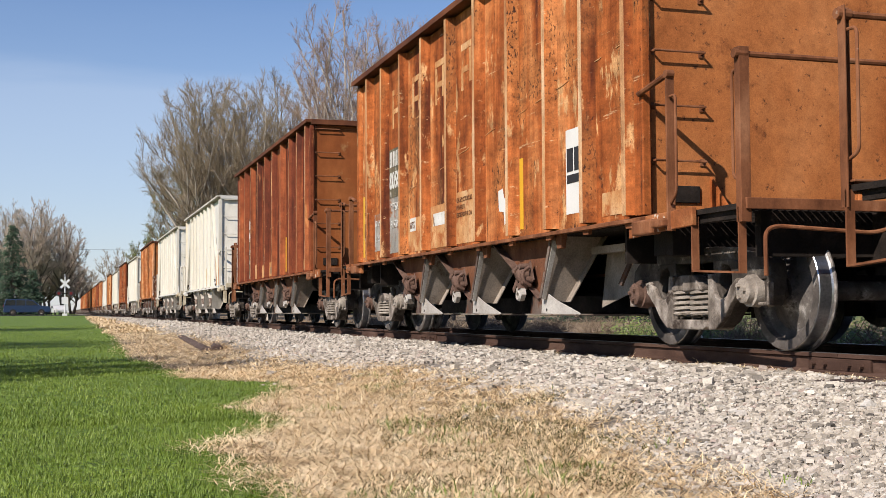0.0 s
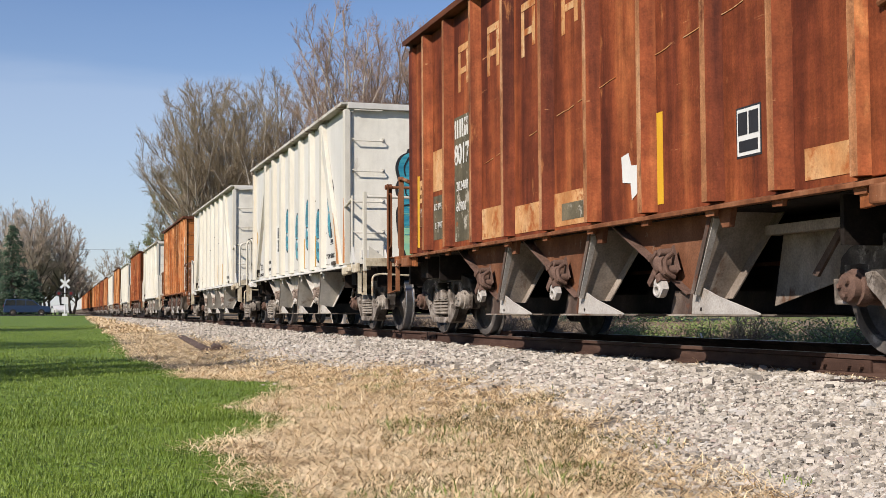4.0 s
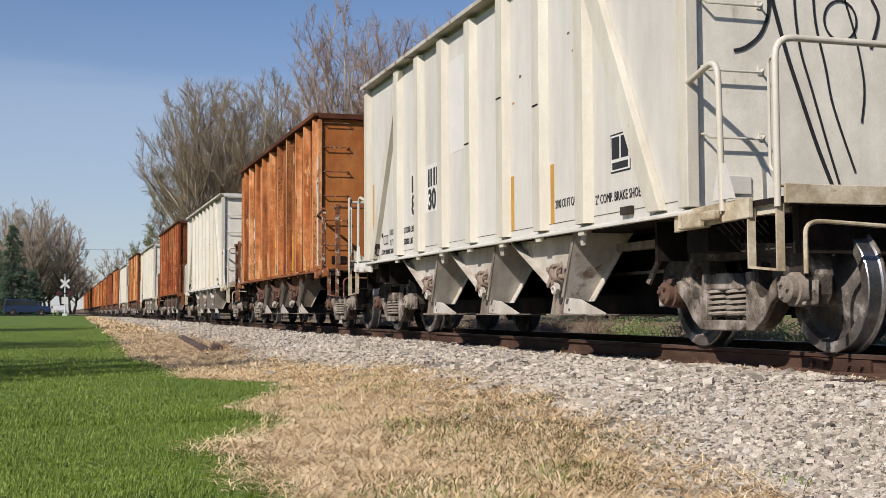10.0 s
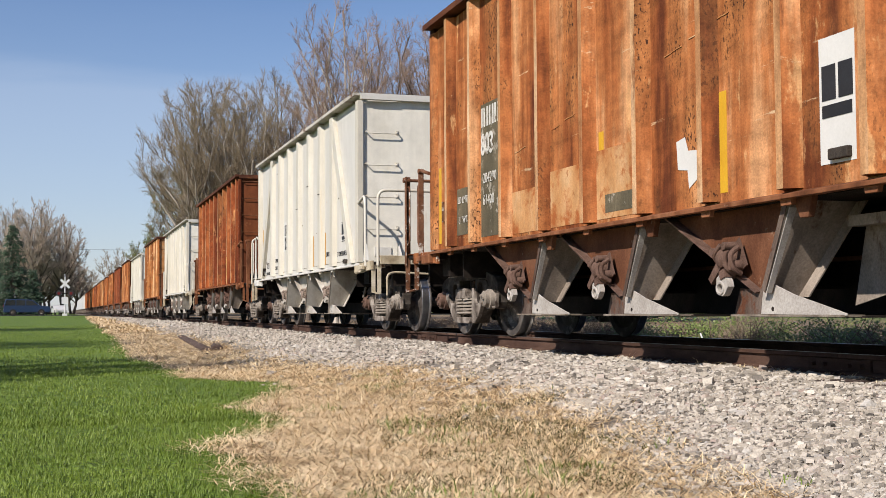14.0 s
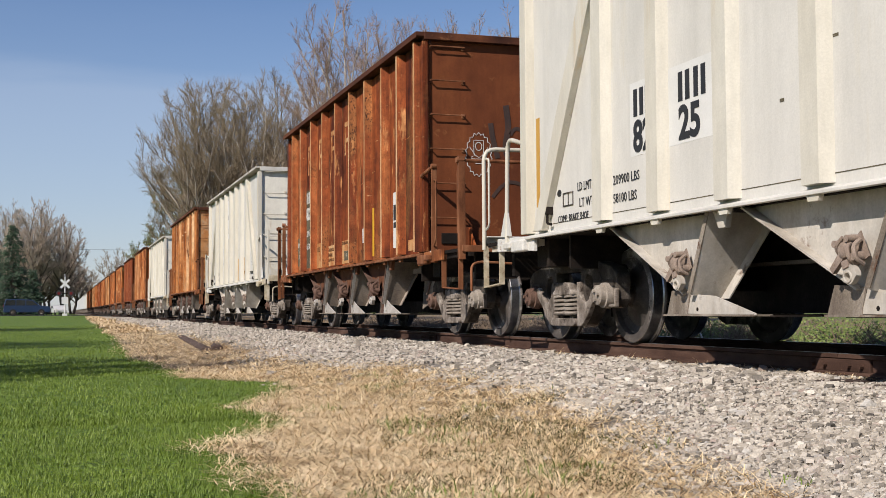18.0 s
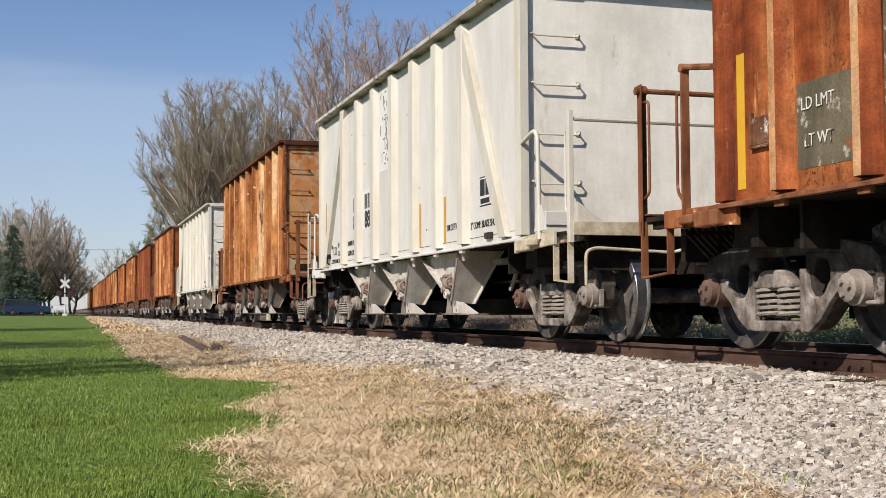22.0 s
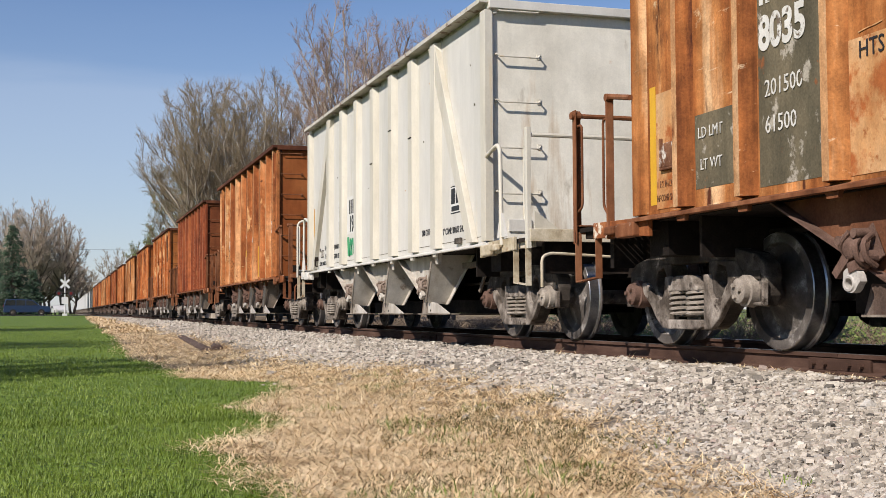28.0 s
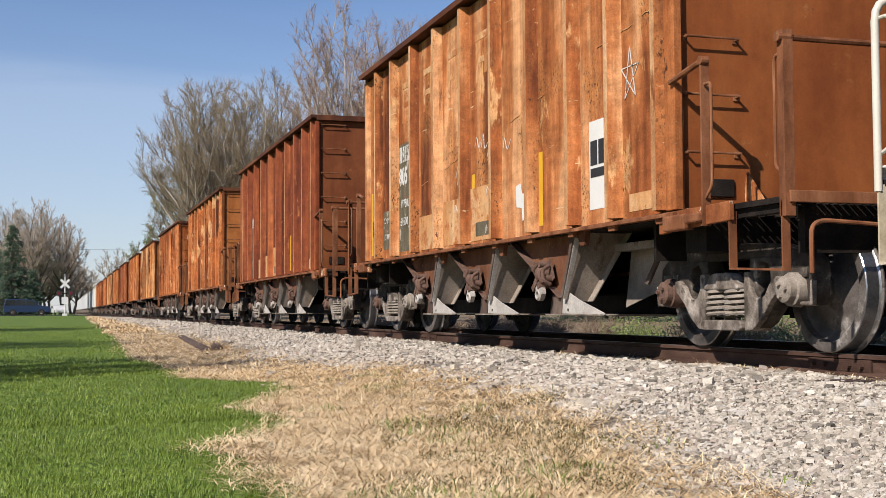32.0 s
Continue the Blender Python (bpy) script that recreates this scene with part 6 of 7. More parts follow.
for cx in (-0.33, 0.39, 1.08):
    part("sprayed_outline", Shape().prism(figure_outline(cx, 1.2, 3.1, 0.055), "y", ye - 0.009, ye - 0.005), BLACK, g, "dark sprayed outline")
    for z0, z1, m, lb, dy in ((1.2, 1.72, MINT, "mint green sprayed shape", 0.0), (1.72, 3.1, TEAL, "teal sprayed shape", 0.0)):
        part("sprayed_shape", Shape().prism(figure_outline(cx, z0, z1, 0.0), "y", ye - 0.013, ye - 0.010), m, g, lb)
    for k in range(20):
        z = rg.uniform(1.30, 2.10)
        hw = half_width(z) * 0.96
        a, c = sorted((rg.uniform(-hw, hw), rg.uniform(-hw, hw)))
        if c - a > 0.08:
            yk = ye - 0.0145 - 0.0002 * k
            part("sprayed_streak", Shape().prism([(cx + a, z), (cx + c, z + 0.006), (cx + c - 0.04, z + 0.016), (cx + a + 0.04, z + 0.013)], "y", yk - 0.0001, yk), MINT if z > 1.72 else TEAL if z > 1.5 else LABEL_WHITE, g)
    for pts in map(wave, ([(cx - 0.22, 2.10), (cx - 0.05, 2.12), (cx + 0.06, 2.10)], [(cx - 0.26, 2.56), (cx - 0.10, 2.47), (cx + 0.10, 2.48), (cx + 0.26, 2.58)],
                [(cx - 0.02, 2.60), (cx + 0.04, 2.75), (cx + 0.02, 2.97)], [(cx - 0.18, 2.60), (cx - 0.20, 2.75), (cx - 0.12, 2.92)], [(cx + 0.18, 2.60), (cx + 0.22, 2.75), (cx + 0.14, 2.92)],
                [(cx - 0.18, 2.42), (cx - 0.16, 2.28), (cx, 2.22), (cx + 0.16, 2.28), (cx + 0.18, 2.42)])):
        end_ribbon(g, "sprayed_line", pts, 0.02, BLACK, ye - 0.0185)

# black scribbles on the ends of a white and a rusted car
g = CARS[3]
for pts, w in (([(-0.90, 2.99), (-0.84, 2.83), (-0.81, 2.69), (-0.84, 2.55), (-0.91, 2.43), (-1.03, 2.34), (-1.13, 2.31)], 0.03),
               ([(-0.71, 3.48), (-0.70, 3.27), (-0.72, 3.04), (-0.78, 2.78), (-0.74, 2.59), (-0.65, 2.29), (-0.55, 2.01), (-0.40, 1.60), (-0.25, 1.25)], 0.034),
               ([(-0.43, 3.58), (-0.48, 3.27), (-0.54, 2.99), (-0.58, 2.76), (-0.54, 2.38), (-0.44, 2.05), (-0.30, 1.60), (-0.20, 1.30)], 0.02),
               ([(-0.43, 3.58), (-0.36, 3.41), (-0.24, 3.36), (-0.09, 3.39), (0.03, 3.48)], 0.03), ([(-0.40, 3.51), (-0.31, 3.32), (-0.34, 3.13), (-0.41, 2.99), (-0.33, 2.90), (-0.21, 2.91), (-0.19, 2.99)], 0.028),
               ([(-0.12, 3.18), (-0.19, 3.08), (-0.20, 2.87), (-0.12, 3.01), (-0.09, 3.16)], 0.024), ([(-0.41, 2.85), (-0.39, 2.57), (-0.31, 2.24), (-0.24, 1.91), (-0.05, 1.40)], 0.02),
               (oval(-0.16, 2.61, 0.15, 0.16), 0.018), ([(0.15, 3.50), (0.08, 3.22), (-0.02, 2.85)], 0.022), ([(0.17, 3.46), (0.22, 3.32), (0.18, 3.08), (0.25, 3.04), (0.13, 2.85), (0.20, 2.66), (0.12, 2.40)], 0.026),
               ([(-0.14, 2.85), (-0.02, 2.48), (0.05, 2.10), (0.02, 1.80)], 0.018), ([(0.34, 3.50), (0.42, 3.15), (0.33, 2.80), (0.48, 2.50), (0.40, 2.10)], 0.028), ([(0.60, 3.42), (0.70, 3.05), (0.62, 2.60), (0.80, 2.30), (0.76, 1.90)], 0.028)):
    end_ribbon(g, "scribble", wave(pts), w, BLACK, ye - 0.006, "black sprayed line")
g = CARS[6]
yr = -HALF_RUST + 0.055
star = [(-0.75 + (0.19 if k % 2 else 0.165) * math.cos(2 * math.pi * k / 36), 2.40 + (0.30 if k % 2 else 0.265) * math.sin(2 * math.pi * k / 36)) for k in range(37)]
end_ribbon(g, "chalk_emblem", star, 0.009, LABEL_WHITE, yr - 0.006, "thin white line emblem")
for pts in ([(-0.82, 2.40), (-0.82, 2.59), (-0.685, 2.59), (-0.685, 2.40), (-0.75, 2.36), (-0.82, 2.40)], oval(-0.752, 2.51, 0.045, 0.055), [(-0.86, 2.36), (-0.80, 2.39), (-0.88, 2.50)], [(-0.64, 2.36), (-0.70, 2.39), (-0.62, 2.50)], [(-0.86, 2.34), (-0.64, 2.34)], [(-0.80, 2.28), (-0.70, 2.28)]):
    end_ribbon(g, "chalk_emblem", pts, 0.008, LABEL_WHITE, yr - 0.006)
for pts, w in ((oval(0.17, 3.20, 0.24, 0.10), 0.075), ([(-0.58, 2.83), (-0.55, 2.63), (-0.48, 2.36)], 0.075), ([(-0.36, 3.08), (-0.33, 2.79), (-0.365, 2.54), (-0.35, 2.40)], 0.085), ([(-0.30, 2.68), (-0.22, 2.77), (-0.10, 2.72), (-0.03, 2.61), (-0.01, 2.50)], 0.05),
               ([(-0.56, 1.83), (-0.44, 1.97), (-0.31, 2.04), (-0.125, 2.01), (-0.05, 1.95)], 0.05), ([(0.17, 2.84), (0.20, 2.65), (0.26, 2.45)], 0.07), ([(0.27, 2.78), (0.31, 2.60), (0.32, 2.42)], 0.04)):
    end_ribbon(g, "scribble", wave(pts) if len(pts) < 9 else pts, w, SPRAY_DARK, yr - 0.0035, "dark sprayed line")
# green tag beside the number of a white car
for a in ([(1.93, 1.55), (1.89, 1.24)], [(1.86, 1.55), (1.80, 1.22)], [(1.80, 1.22), (1.74, 1.52)], [(1.70, 1.50), (1.62, 1.24)], [(1.60, 1.52), (1.72, 1.24)], [(1.56, 1.52), (1.52, 1.26), (1.44, 1.30)]):
    s = Shape()
    for (y0, z0), (y1, z1) in zip(a, a[1:]):
        s.prism([(y0 - 0.03, z0), (y0 + 0.03, z0), (y1 + 0.03, z1), (y1 - 0.03, z1)], "x", -1.4965, -1.4925)
    part("spray_tag", s, SPRAY_GREEN, CARS[9], "green sprayed letters")
mark(CARS[7], "name_poster", 0.92, 0.24, 2.40, 3.66, LABEL_WHITE, label="white panel with faded black outlines")
r7 = random.Random(7)
for k in range(34):
    y, z, a = r7.uniform(0.30, 0.86), r7.uniform(2.46, 3.60), r7.choice((0, 1.57, 1.57, 0.6, 2.5))
    c, s7, L = math.cos(a), math.sin(a), r7.uniform(0.04, 0.11)
    part("faded_stroke", Shape().prism([(y - c * L / 2 - s7 * 0.008, z - s7 * L + c * 0.008), (y - c * L / 2 + s7 * 0.008, z - s7 * L - c * 0.008), (y + c * L / 2 + s7 * 0.008, z + s7 * L - c * 0.008), (y + c * L / 2 - s7 * 0.008, z + s7 * L + c * 0.008)], "x", -1.4955, -1.4915), LABEL_GREY, CARS[7])
# peeling corner and mended patches on the orange-brown car
part("corner_angle", Shape().box(-1.555, -1.535, -4.95, -4.87, 1.15, 3.20), CHIPPED, CARS[4], "corner edge with peeling cream paint", bevel=0.004)
part("corner_patch", Shape().box(-1.548, -1.530, -4.86, -4.70, 2.45, 2.75), CHIPPED, CARS[4], "chipped pale paint patch")
mark(CARS[3], "paint_patch", 0.90, 0.18, 2.25, 3.4, LABEL_WHITE)

# longer stencils, ghosts of old lettering and chalk on the rusted cars
for i, y, m, z in ((0, 0.06, STENCIL_WORN, 1.62), (6, 1.13, STENCIL_WORN, 1.38)):
    for k, line in enumerate(("CLOSE&LOCK DOORS", "BOTH SIDES", "BEFORE MOVING CAR")):
        letters("stencil_text", line, 0.058, m, CARS[i], y, z - 0.09 * k, "small stencil text", x=-1.4985, narrow=0.72)
for i in (0, 1, 6, 10):
    for y in (2.82, 1.78, 0.72, -0.34):
        for y0, y1, z0, z1 in ((y + 0.21, y + 0.13, 2.95, 3.42), (y + 0.21, y - 0.17, 3.43, 3.51), (y - 0.09, y - 0.17, 3.02, 3.42), (y + 0.12, y - 0.08, 3.16, 3.23)):
            mark(CARS[i], "ghost_bar", y0, y1, z0, z1, PATCH, x=-1.4935, label="pale ghost of old lettering")


side_ribbon(CARS[10], "chalk_star", [(-4.1 + 0.17 * math.sin(2.513 * k), 2.30 + 0.24 * math.cos(2.513 * k)) for k in range(6)], 0.009, CHALKY, "chalked five-pointed star")
rc = random.Random(99)
for k in range(9):
    y, z = rc.uniform(-1.6, 1.2), rc.uniform(1.45, 2.25)
    side_ribbon(CARS[10], "chalk_stroke", wave([(y, z), (y - rc.uniform(0.03, 0.10), z + rc.uniform(0.08, 0.16)), (y - rc.uniform(0.10, 0.16), z - rc.uniform(0.0, 0.08)), (y - rc.uniform(0.16, 0.24), z + rc.uniform(0.02, 0.14))], 3), 0.008, CHALKY, "thin chalk scribble")
# rust run up the foot of the sloping brace and the corner of the car with the teal shapes
part("rust_run", Shape().prism([(-4.69, 1.12), (-4.52, 1.12), (-4.47, 1.30), (-4.40, 1.50), (-4.31, 1.74), (-4.20, 2.02), (-4.29, 1.86), (-4.42, 1.62), (-4.57, 1.35)], "x", -1.5675, -1.563), RUST_RUN, CARS[2], "orange rust run at the brace foot")
part("rust_run", Shape().prism([(-5.15, 1.12), (-5.02, 1.12), (-5.03, 1.40), (-5.06, 1.75), (-5.09, 2.20), (-5.12, 1.80), (-5.15, 1.50)], "x", -1.5735, -1.570), RUST_RUN, CARS[2], "orange rust run on the corner post")

# the lap's shadow, painted as a dark line along the foot of the white sides, and scuffs
for i in (2, 3, 5, 7, 9):
    mark(CARS[i], "lap_seam", -4.9, 4.9, 1.155, 1.162, LABEL_GREY, x=-1.4922)
    for k in range(14):
        y, z = rc.uniform(-4.6, 4.4), rc.uniform(1.25, 3.5)
        mark(CARS[i], "scuff", y, y - rc.uniform(0.02, 0.07), z, z + rc.uniform(0.008, 0.03), LABEL_GREY if k % 3 else RIB_FACE[0], x=-1.4918 - 0.0001 * k)



# ---- trees ----
def crown_tree(name, at, height, radius, low, seed, bark, twig, label, limbs_n=12, sub_n=10, fine_n=7, twig_n=4, twig_r=0.009, trunk_r=0.25, bud=None, stems=1, squash=1.0):
    """A leafless tree: limbs fan out from the trunk into a rounded crown between the heights low and height, and fork three times into twigs."""
    rng = random.Random(seed)
    tr = thing(name, label, "tree", at)
    wood, fine, v, f, bv, bf = Shape(), Shape(), [], [], [], []
    cz, rz = (height + low) / 2, (height - low) / 2

    def inside(p, k=1.0):
        return (p.x / radius) ** 2 + (p.y / radius) ** 2 + ((p.z - cz) / rz) ** 2 < k * k

    def curve(p, q, n, sag):
        mid = p.lerp(q, 0.45) + Vector((rng.gauss(0, 0.05), rng.gauss(0, 0.05), sag)) * (q - p).length
        return [p.lerp(mid, t).lerp(mid.lerp(q, t), t) + (Vector((rng.gauss(0, 1), rng.gauss(0, 1), rng.gauss(0, 1))) * (q - p).length * 0.012 if 0 < t < 1 else Vector((0, 0, 0)))
                for t in (k / n for k in range(n + 1))]

    def along(path, t):
        j = min(int(t * (len(path) - 1)), len(path) - 2)
        return path[j].lerp(path[j + 1], t * (len(path) - 1) - j)

    feet = []
    for k in range(stems):
        a = 2 * math.pi * k / stems + seed
        foot = Vector((0.25 * math.cos(a), 0.25 * math.sin(a), 0)) * (stems > 1)
        top = foot + Vector((rng.gauss(0, 0.05) + 0.16 * math.cos(a) * (stems > 1), rng.gauss(0, 0.05) + 0.16 * math.sin(a) * (stems > 1), 1)) * height * 0.62
        path = curve(foot, top, 6, 0.0)
        wood.tube(path, trunk_r, 8, trunk_r * 0.35)
        feet.append(path)
    for k in range(limbs_n):
        a = 2.4 * k + rng.uniform(-0.4, 0.4)
        e = math.asin(min(1, max(-0.35, -0.25 + 1.25 * (k + rng.random()) / limbs_n)))
        q = Vector((radius * math.cos(a) * math.cos(e), radius * math.sin(a) * math.cos(e), cz + rz * math.sin(e))) * 1.0
        q = Vector((0, 0, cz)).lerp(q, rng.uniform(0.66, 0.90))
        stem = feet[k % stems]
        p = along(stem, min(0.95, max(0.12, 0.10 + 0.75 * (q.z - low * 0.3) / height - 0.15 * rng.random())))
        limb = curve(p, q, 6, 0.10)
        wood.tube(limb, trunk_r * 0.42, 6, trunk_r * 0.10)
        run = (limb[-1] - limb[0]).normalized()
        for i in range(sub_n):
            t = 0.22 + 0.78 * (i + rng.random()) / sub_n
            p2 = along(limb, min(t, 0.99))
            out = (p2 - Vector((0, 0, low * 0.5))).normalized()
            for _ in range(8):
                d = run * 0.55 + out * 0.60 + Vector((rng.gauss(0, 0.55), rng.gauss(0, 0.55), rng.gauss(0.05, 0.45)))
                q2 = p2 + d.normalized() * radius * rng.uniform(0.20, 0.42)
                if inside(q2, rng.uniform(0.86, 1.04)):
                    break
            else:
                q2 = p2.lerp(q2, 0.35)
            br = curve(p2, q2, 3, 0.05)
            (wood if i < sub_n // 3 else fine).tube(br, trunk_r * 0.11, 4, trunk_r * 0.03)
            way = (q2 - p2).normalized()
            for j in range(fine_n):
                t = 0.15 + 0.85 * (j + rng.random()) / fine_n
                p3 = along(br, min(t, 0.99))
                d = (way * 0.7 + out * 0.35 + Vector((rng.gauss(0, 0.48), rng.gauss(0, 0.48), rng.gauss(0.10, 0.40)))).normalized()
                L = radius * rng.uniform(0.08, 0.17)
                if not inside(p3 + d * L, 1.05):
                    L *= 0.45
                q3 = p3 + d * L
                fine.tube([p3, q3], twig_r * 1.1, 3, twig_r * 0.5)
                for m in range(twig_n):
                    p = p3.lerp(q3, rng.uniform(0.15, 1.0))
                    e2 = (d + Vector((rng.gauss(0, 0.45), rng.gauss(0, 0.45), rng.gauss(0.10, 0.40)))).normalized()
                    q = p + e2 * L * rng.uniform(0.35, 0.80)
                    s = e2.cross(Vector((rng.gauss(0, 1), rng.gauss(0, 1), rng.gauss(0, 1)))).normalized() * twig_r
                    b = len(v)
                    v += [p + s, p - s, q]
                    f += [(b, b + 1, b + 2)]
                    if bud:
                        c = len(bv)
                        n1 = Vector((rng.gauss(0, 1), rng.gauss(0, 1), rng.gauss(0, 1))).normalized() * bud[1] * rng.uniform(0.6, 1.3)
                        n2 = n1.orthogonal().normalized() * n1.length * 0.6
                        bv += [q + n1, q + n2, q - n1, q - n2]
                        bf += [(c, c + 1, c + 2, c + 3)]
    part("trunk", wood, bark, tr, "forking trunk and limbs", True)
    s = fine.add(v, f)
    part("crown", s, twig, tr, "bare fine twigs")
    if bud:
        s = Shape()
        s.v, s.f = [tuple(p) for p in bv], bf
        part("bud_mass", s, bud[0], tr, "small opening buds")
    return tr


def spot(px, dist):
    """The place on the ground plan that lies at a bearing (in the picture's own units from its middle) and a distance."""
    a = radians(YAW) + math.atan((px - 784) / 2135.7)
    return dist * math.sin(a), dist * math.cos(a)


def tree_at(px, dist, **kw):
    x, y = spot(px, dist)
    kw["at"] = (x, y, ground_z(x, y) - 0.05)
    return crown_tree(**kw)


tree_at(378, 84, name="bare_tree", height=16.9, radius=5.5, low=3.2, seed=3, bark=BARK, twig=TWIG, label="broad leafless tree with pale grey limbs", limbs_n=38, sub_n=18, fine_n=10, twig_n=11, twig_r=0.0075, trunk_r=0.26, stems=3)
tree_at(322, 92, name="bare_tree", height=13.2, radius=3.4, low=1.5, seed=8, bark=BARK, twig=TWIG, label="low spreading leafless tree with greenish buds", limbs_n=20, sub_n=12, fine_n=9, twig_n=11, twig_r=0.0085, trunk_r=0.2, stems=2, bud=(BUD, 0.035))
tree_at(285, 98, name="budding_shrub", height=7.0, radius=3.2, low=0.3, seed=14, bark=BARK, twig=TWIG, label="large shrub with yellow-green young leaves", limbs_n=16, sub_n=10, fine_n=8, twig_n=10, twig_r=0.008, trunk_r=0.08, stems=3, bud=(BUD, 0.06))
tree_at(478, 82, name="bare_tree", height=17.0, radius=4.9, low=3.0, seed=17, bark=BARK, twig=TWIG, label="leafless tree with pale grey limbs", limbs_n=26, sub_n=15, fine_n=10, twig_n=11, twig_r=0.0075, trunk_r=0.24, stems=2)
tree_at(600, 66, name="bare_tree", height=18.3, radius=3.9, low=4.5, seed=21, bark=BARK, twig=TWIG_RED, label="tall slender leafless tree with upright twigs", limbs_n=30, sub_n=15, fine_n=9, twig_n=10, trunk_r=0.2, stems=2, twig_r=0.0065)
tree_at(552, 80, name="bare_tree", height=15.4, radius=3.6, low=3.0, seed=31, bark=BARK_DARK, twig=TWIG_RED, label="leafless tree with reddish twigs", limbs_n=20, sub_n=12, fine_n=8, twig_n=10, twig_r=0.008, trunk_r=0.2, stems=2)
tree_at(722, 72, name="bare_tree", height=19.3, radius=4.4, low=5.0, seed=41, bark=BARK_DARK, twig=TWIG_RED, label="leafless tree with reddish-brown buds", limbs_n=34, sub_n=14, fine_n=9, twig_n=10, twig_r=0.007, trunk_r=0.2, stems=2, bud=(TWIG_RED, 0.025))
tree_at(800, 78, name="bare_tree", height=20.6, radius=4.2, low=5.0, seed=43, bark=BARK_DARK, twig=TWIG_RED, label="leafless brown tree behind the train", limbs_n=30, sub_n=13, fine_n=8, twig_n=10, twig_r=0.007, trunk_r=0.22)
tree_at(900, 62, name="bare_tree", height=17.4, radius=3.9, low=3.0, seed=47, bark=BARK_DARK, twig=TWIG_RED, label="leafless brown tree behind the train", limbs_n=16, sub_n=11, fine_n=8, twig_n=10, twig_r=0.007, trunk_r=0.22)
tree_at(205, 260, name="bare_tree", height=14.2, radius=5.0, low=4.0, seed=51, bark=BARK, twig=TWIG, label="distant pale leafless tree", limbs_n=14, sub_n=9, fine_n=7, twig_n=8, twig_r=0.018, trunk_r=0.3)
tree_at(160, 330, name="bare_tree", height=12.0, radius=6.0, low=1.0, seed=53, bark=BARK, twig=TWIG, label="distant pale leafless tree", limbs_n=14, sub_n=9, fine_n=7, twig_n=8, twig_r=0.022, trunk_r=0.3)
for px_, d_, h_, r_, sd in ((62, 190, 17.8, 5.2, 61), (108, 200, 15.8, 4.6, 67), (10, 196, 17.6, 5.2, 71), (85, 215, 9.0, 5.0, 73), (128, 222, 9.5, 3.6, 75), (35, 210, 9.0, 5.0, 77)):
    tree_at(px_, d_, name="bare_tree", height=h_, radius=r_, low=0.8, seed=sd, bark=BARK_DARK, twig=TWIG_FAR, label="large tan-brown leafless tree with dense twigs", limbs_n=30, sub_n=14, fine_n=8, twig_n=7, twig_r=0.021, trunk_r=0.26, stems=2)
# trees beside the lawn, whose shadows cross the grass
for px_, py_, sd in ((-9.5, 11.6, 81), (-10.5, 23.5, 83), (-10.0, 45.0, 85)):
    crown_tree("lawn_tree", (px_, py_, ground_z(px_, py_) - 0.05), 11.0, 3.6, 3.0, sd, BARK, TWIG, "leafless tree beside the lawn", limbs_n=18, sub_n=12, fine_n=8, twig_n=6, twig_r=0.022, trunk_r=0.24)


def spruce(px, dist, height, seed):
    """A conical evergreen of drooping boughs set with needle tufts."""
    rng = random.Random(seed)
    x, y = spot(px, dist)
    tr = thing("spruce_tree", "dark green conical spruce tree", "tree", (x, y, ground_z(x, y) - 0.05))
    part("trunk", Shape().tube([(0, 0, 0), (0, 0, height * 0.5), (0, 0, height)], 0.22, 8, 0.02), BARK_DARK, tr)
    v, f, limbs = [], [], Shape()
    z = 0.4
    while z < height:
        k = 1 - z / height
        R = 0.25 + height * 0.27 * k ** 0.85
        for j in range(int(7 + 13 * k)):
            a = rng.random() * 2 * math.pi
            r = R * rng.uniform(0.75, 1.12)
            tip = Vector((r * math.cos(a), r * math.sin(a), z - 0.18 * r + rng.gauss(0, 0.12)))
            root = Vector((0, 0, z))
            limbs.tube([root, tip], 0.03, 3, 0.008)
            for q in range(int(10 + 14 * k)):
                t = rng.uniform(0.15, 1.0)
                p = root.lerp(tip, t) + Vector((rng.gauss(0, 0.13), rng.gauss(0, 0.13), rng.gauss(-0.05, 0.09)))
                d = (tip - root).normalized() + Vector((rng.gauss(0, 0.5), rng.gauss(0, 0.5), rng.gauss(-0.2, 0.3)))
                d = d.normalized() * rng.uniform(0.15, 0.32)
                s = d.orthogonal().normalized() * 0.08
                b = len(v)
                v += [p - s, p + s, p + d]
                f += [(b, b + 1, b + 2)]
        z += 0.30
    part("bough_mass", limbs, BARK_DARK, tr)
    s = Shape()
    s.v, s.f = [tuple(p) for p in v], f
    part("needle_mass", s, NEEDLE, tr, "dark drooping needle tufts")


spruce(22, 150, 10.8, 1)
spruce(-12, 158, 9.0, 2)
spruce(1090, 70, 17.3, 3)
spruce(58, 165, 6.0, 4)


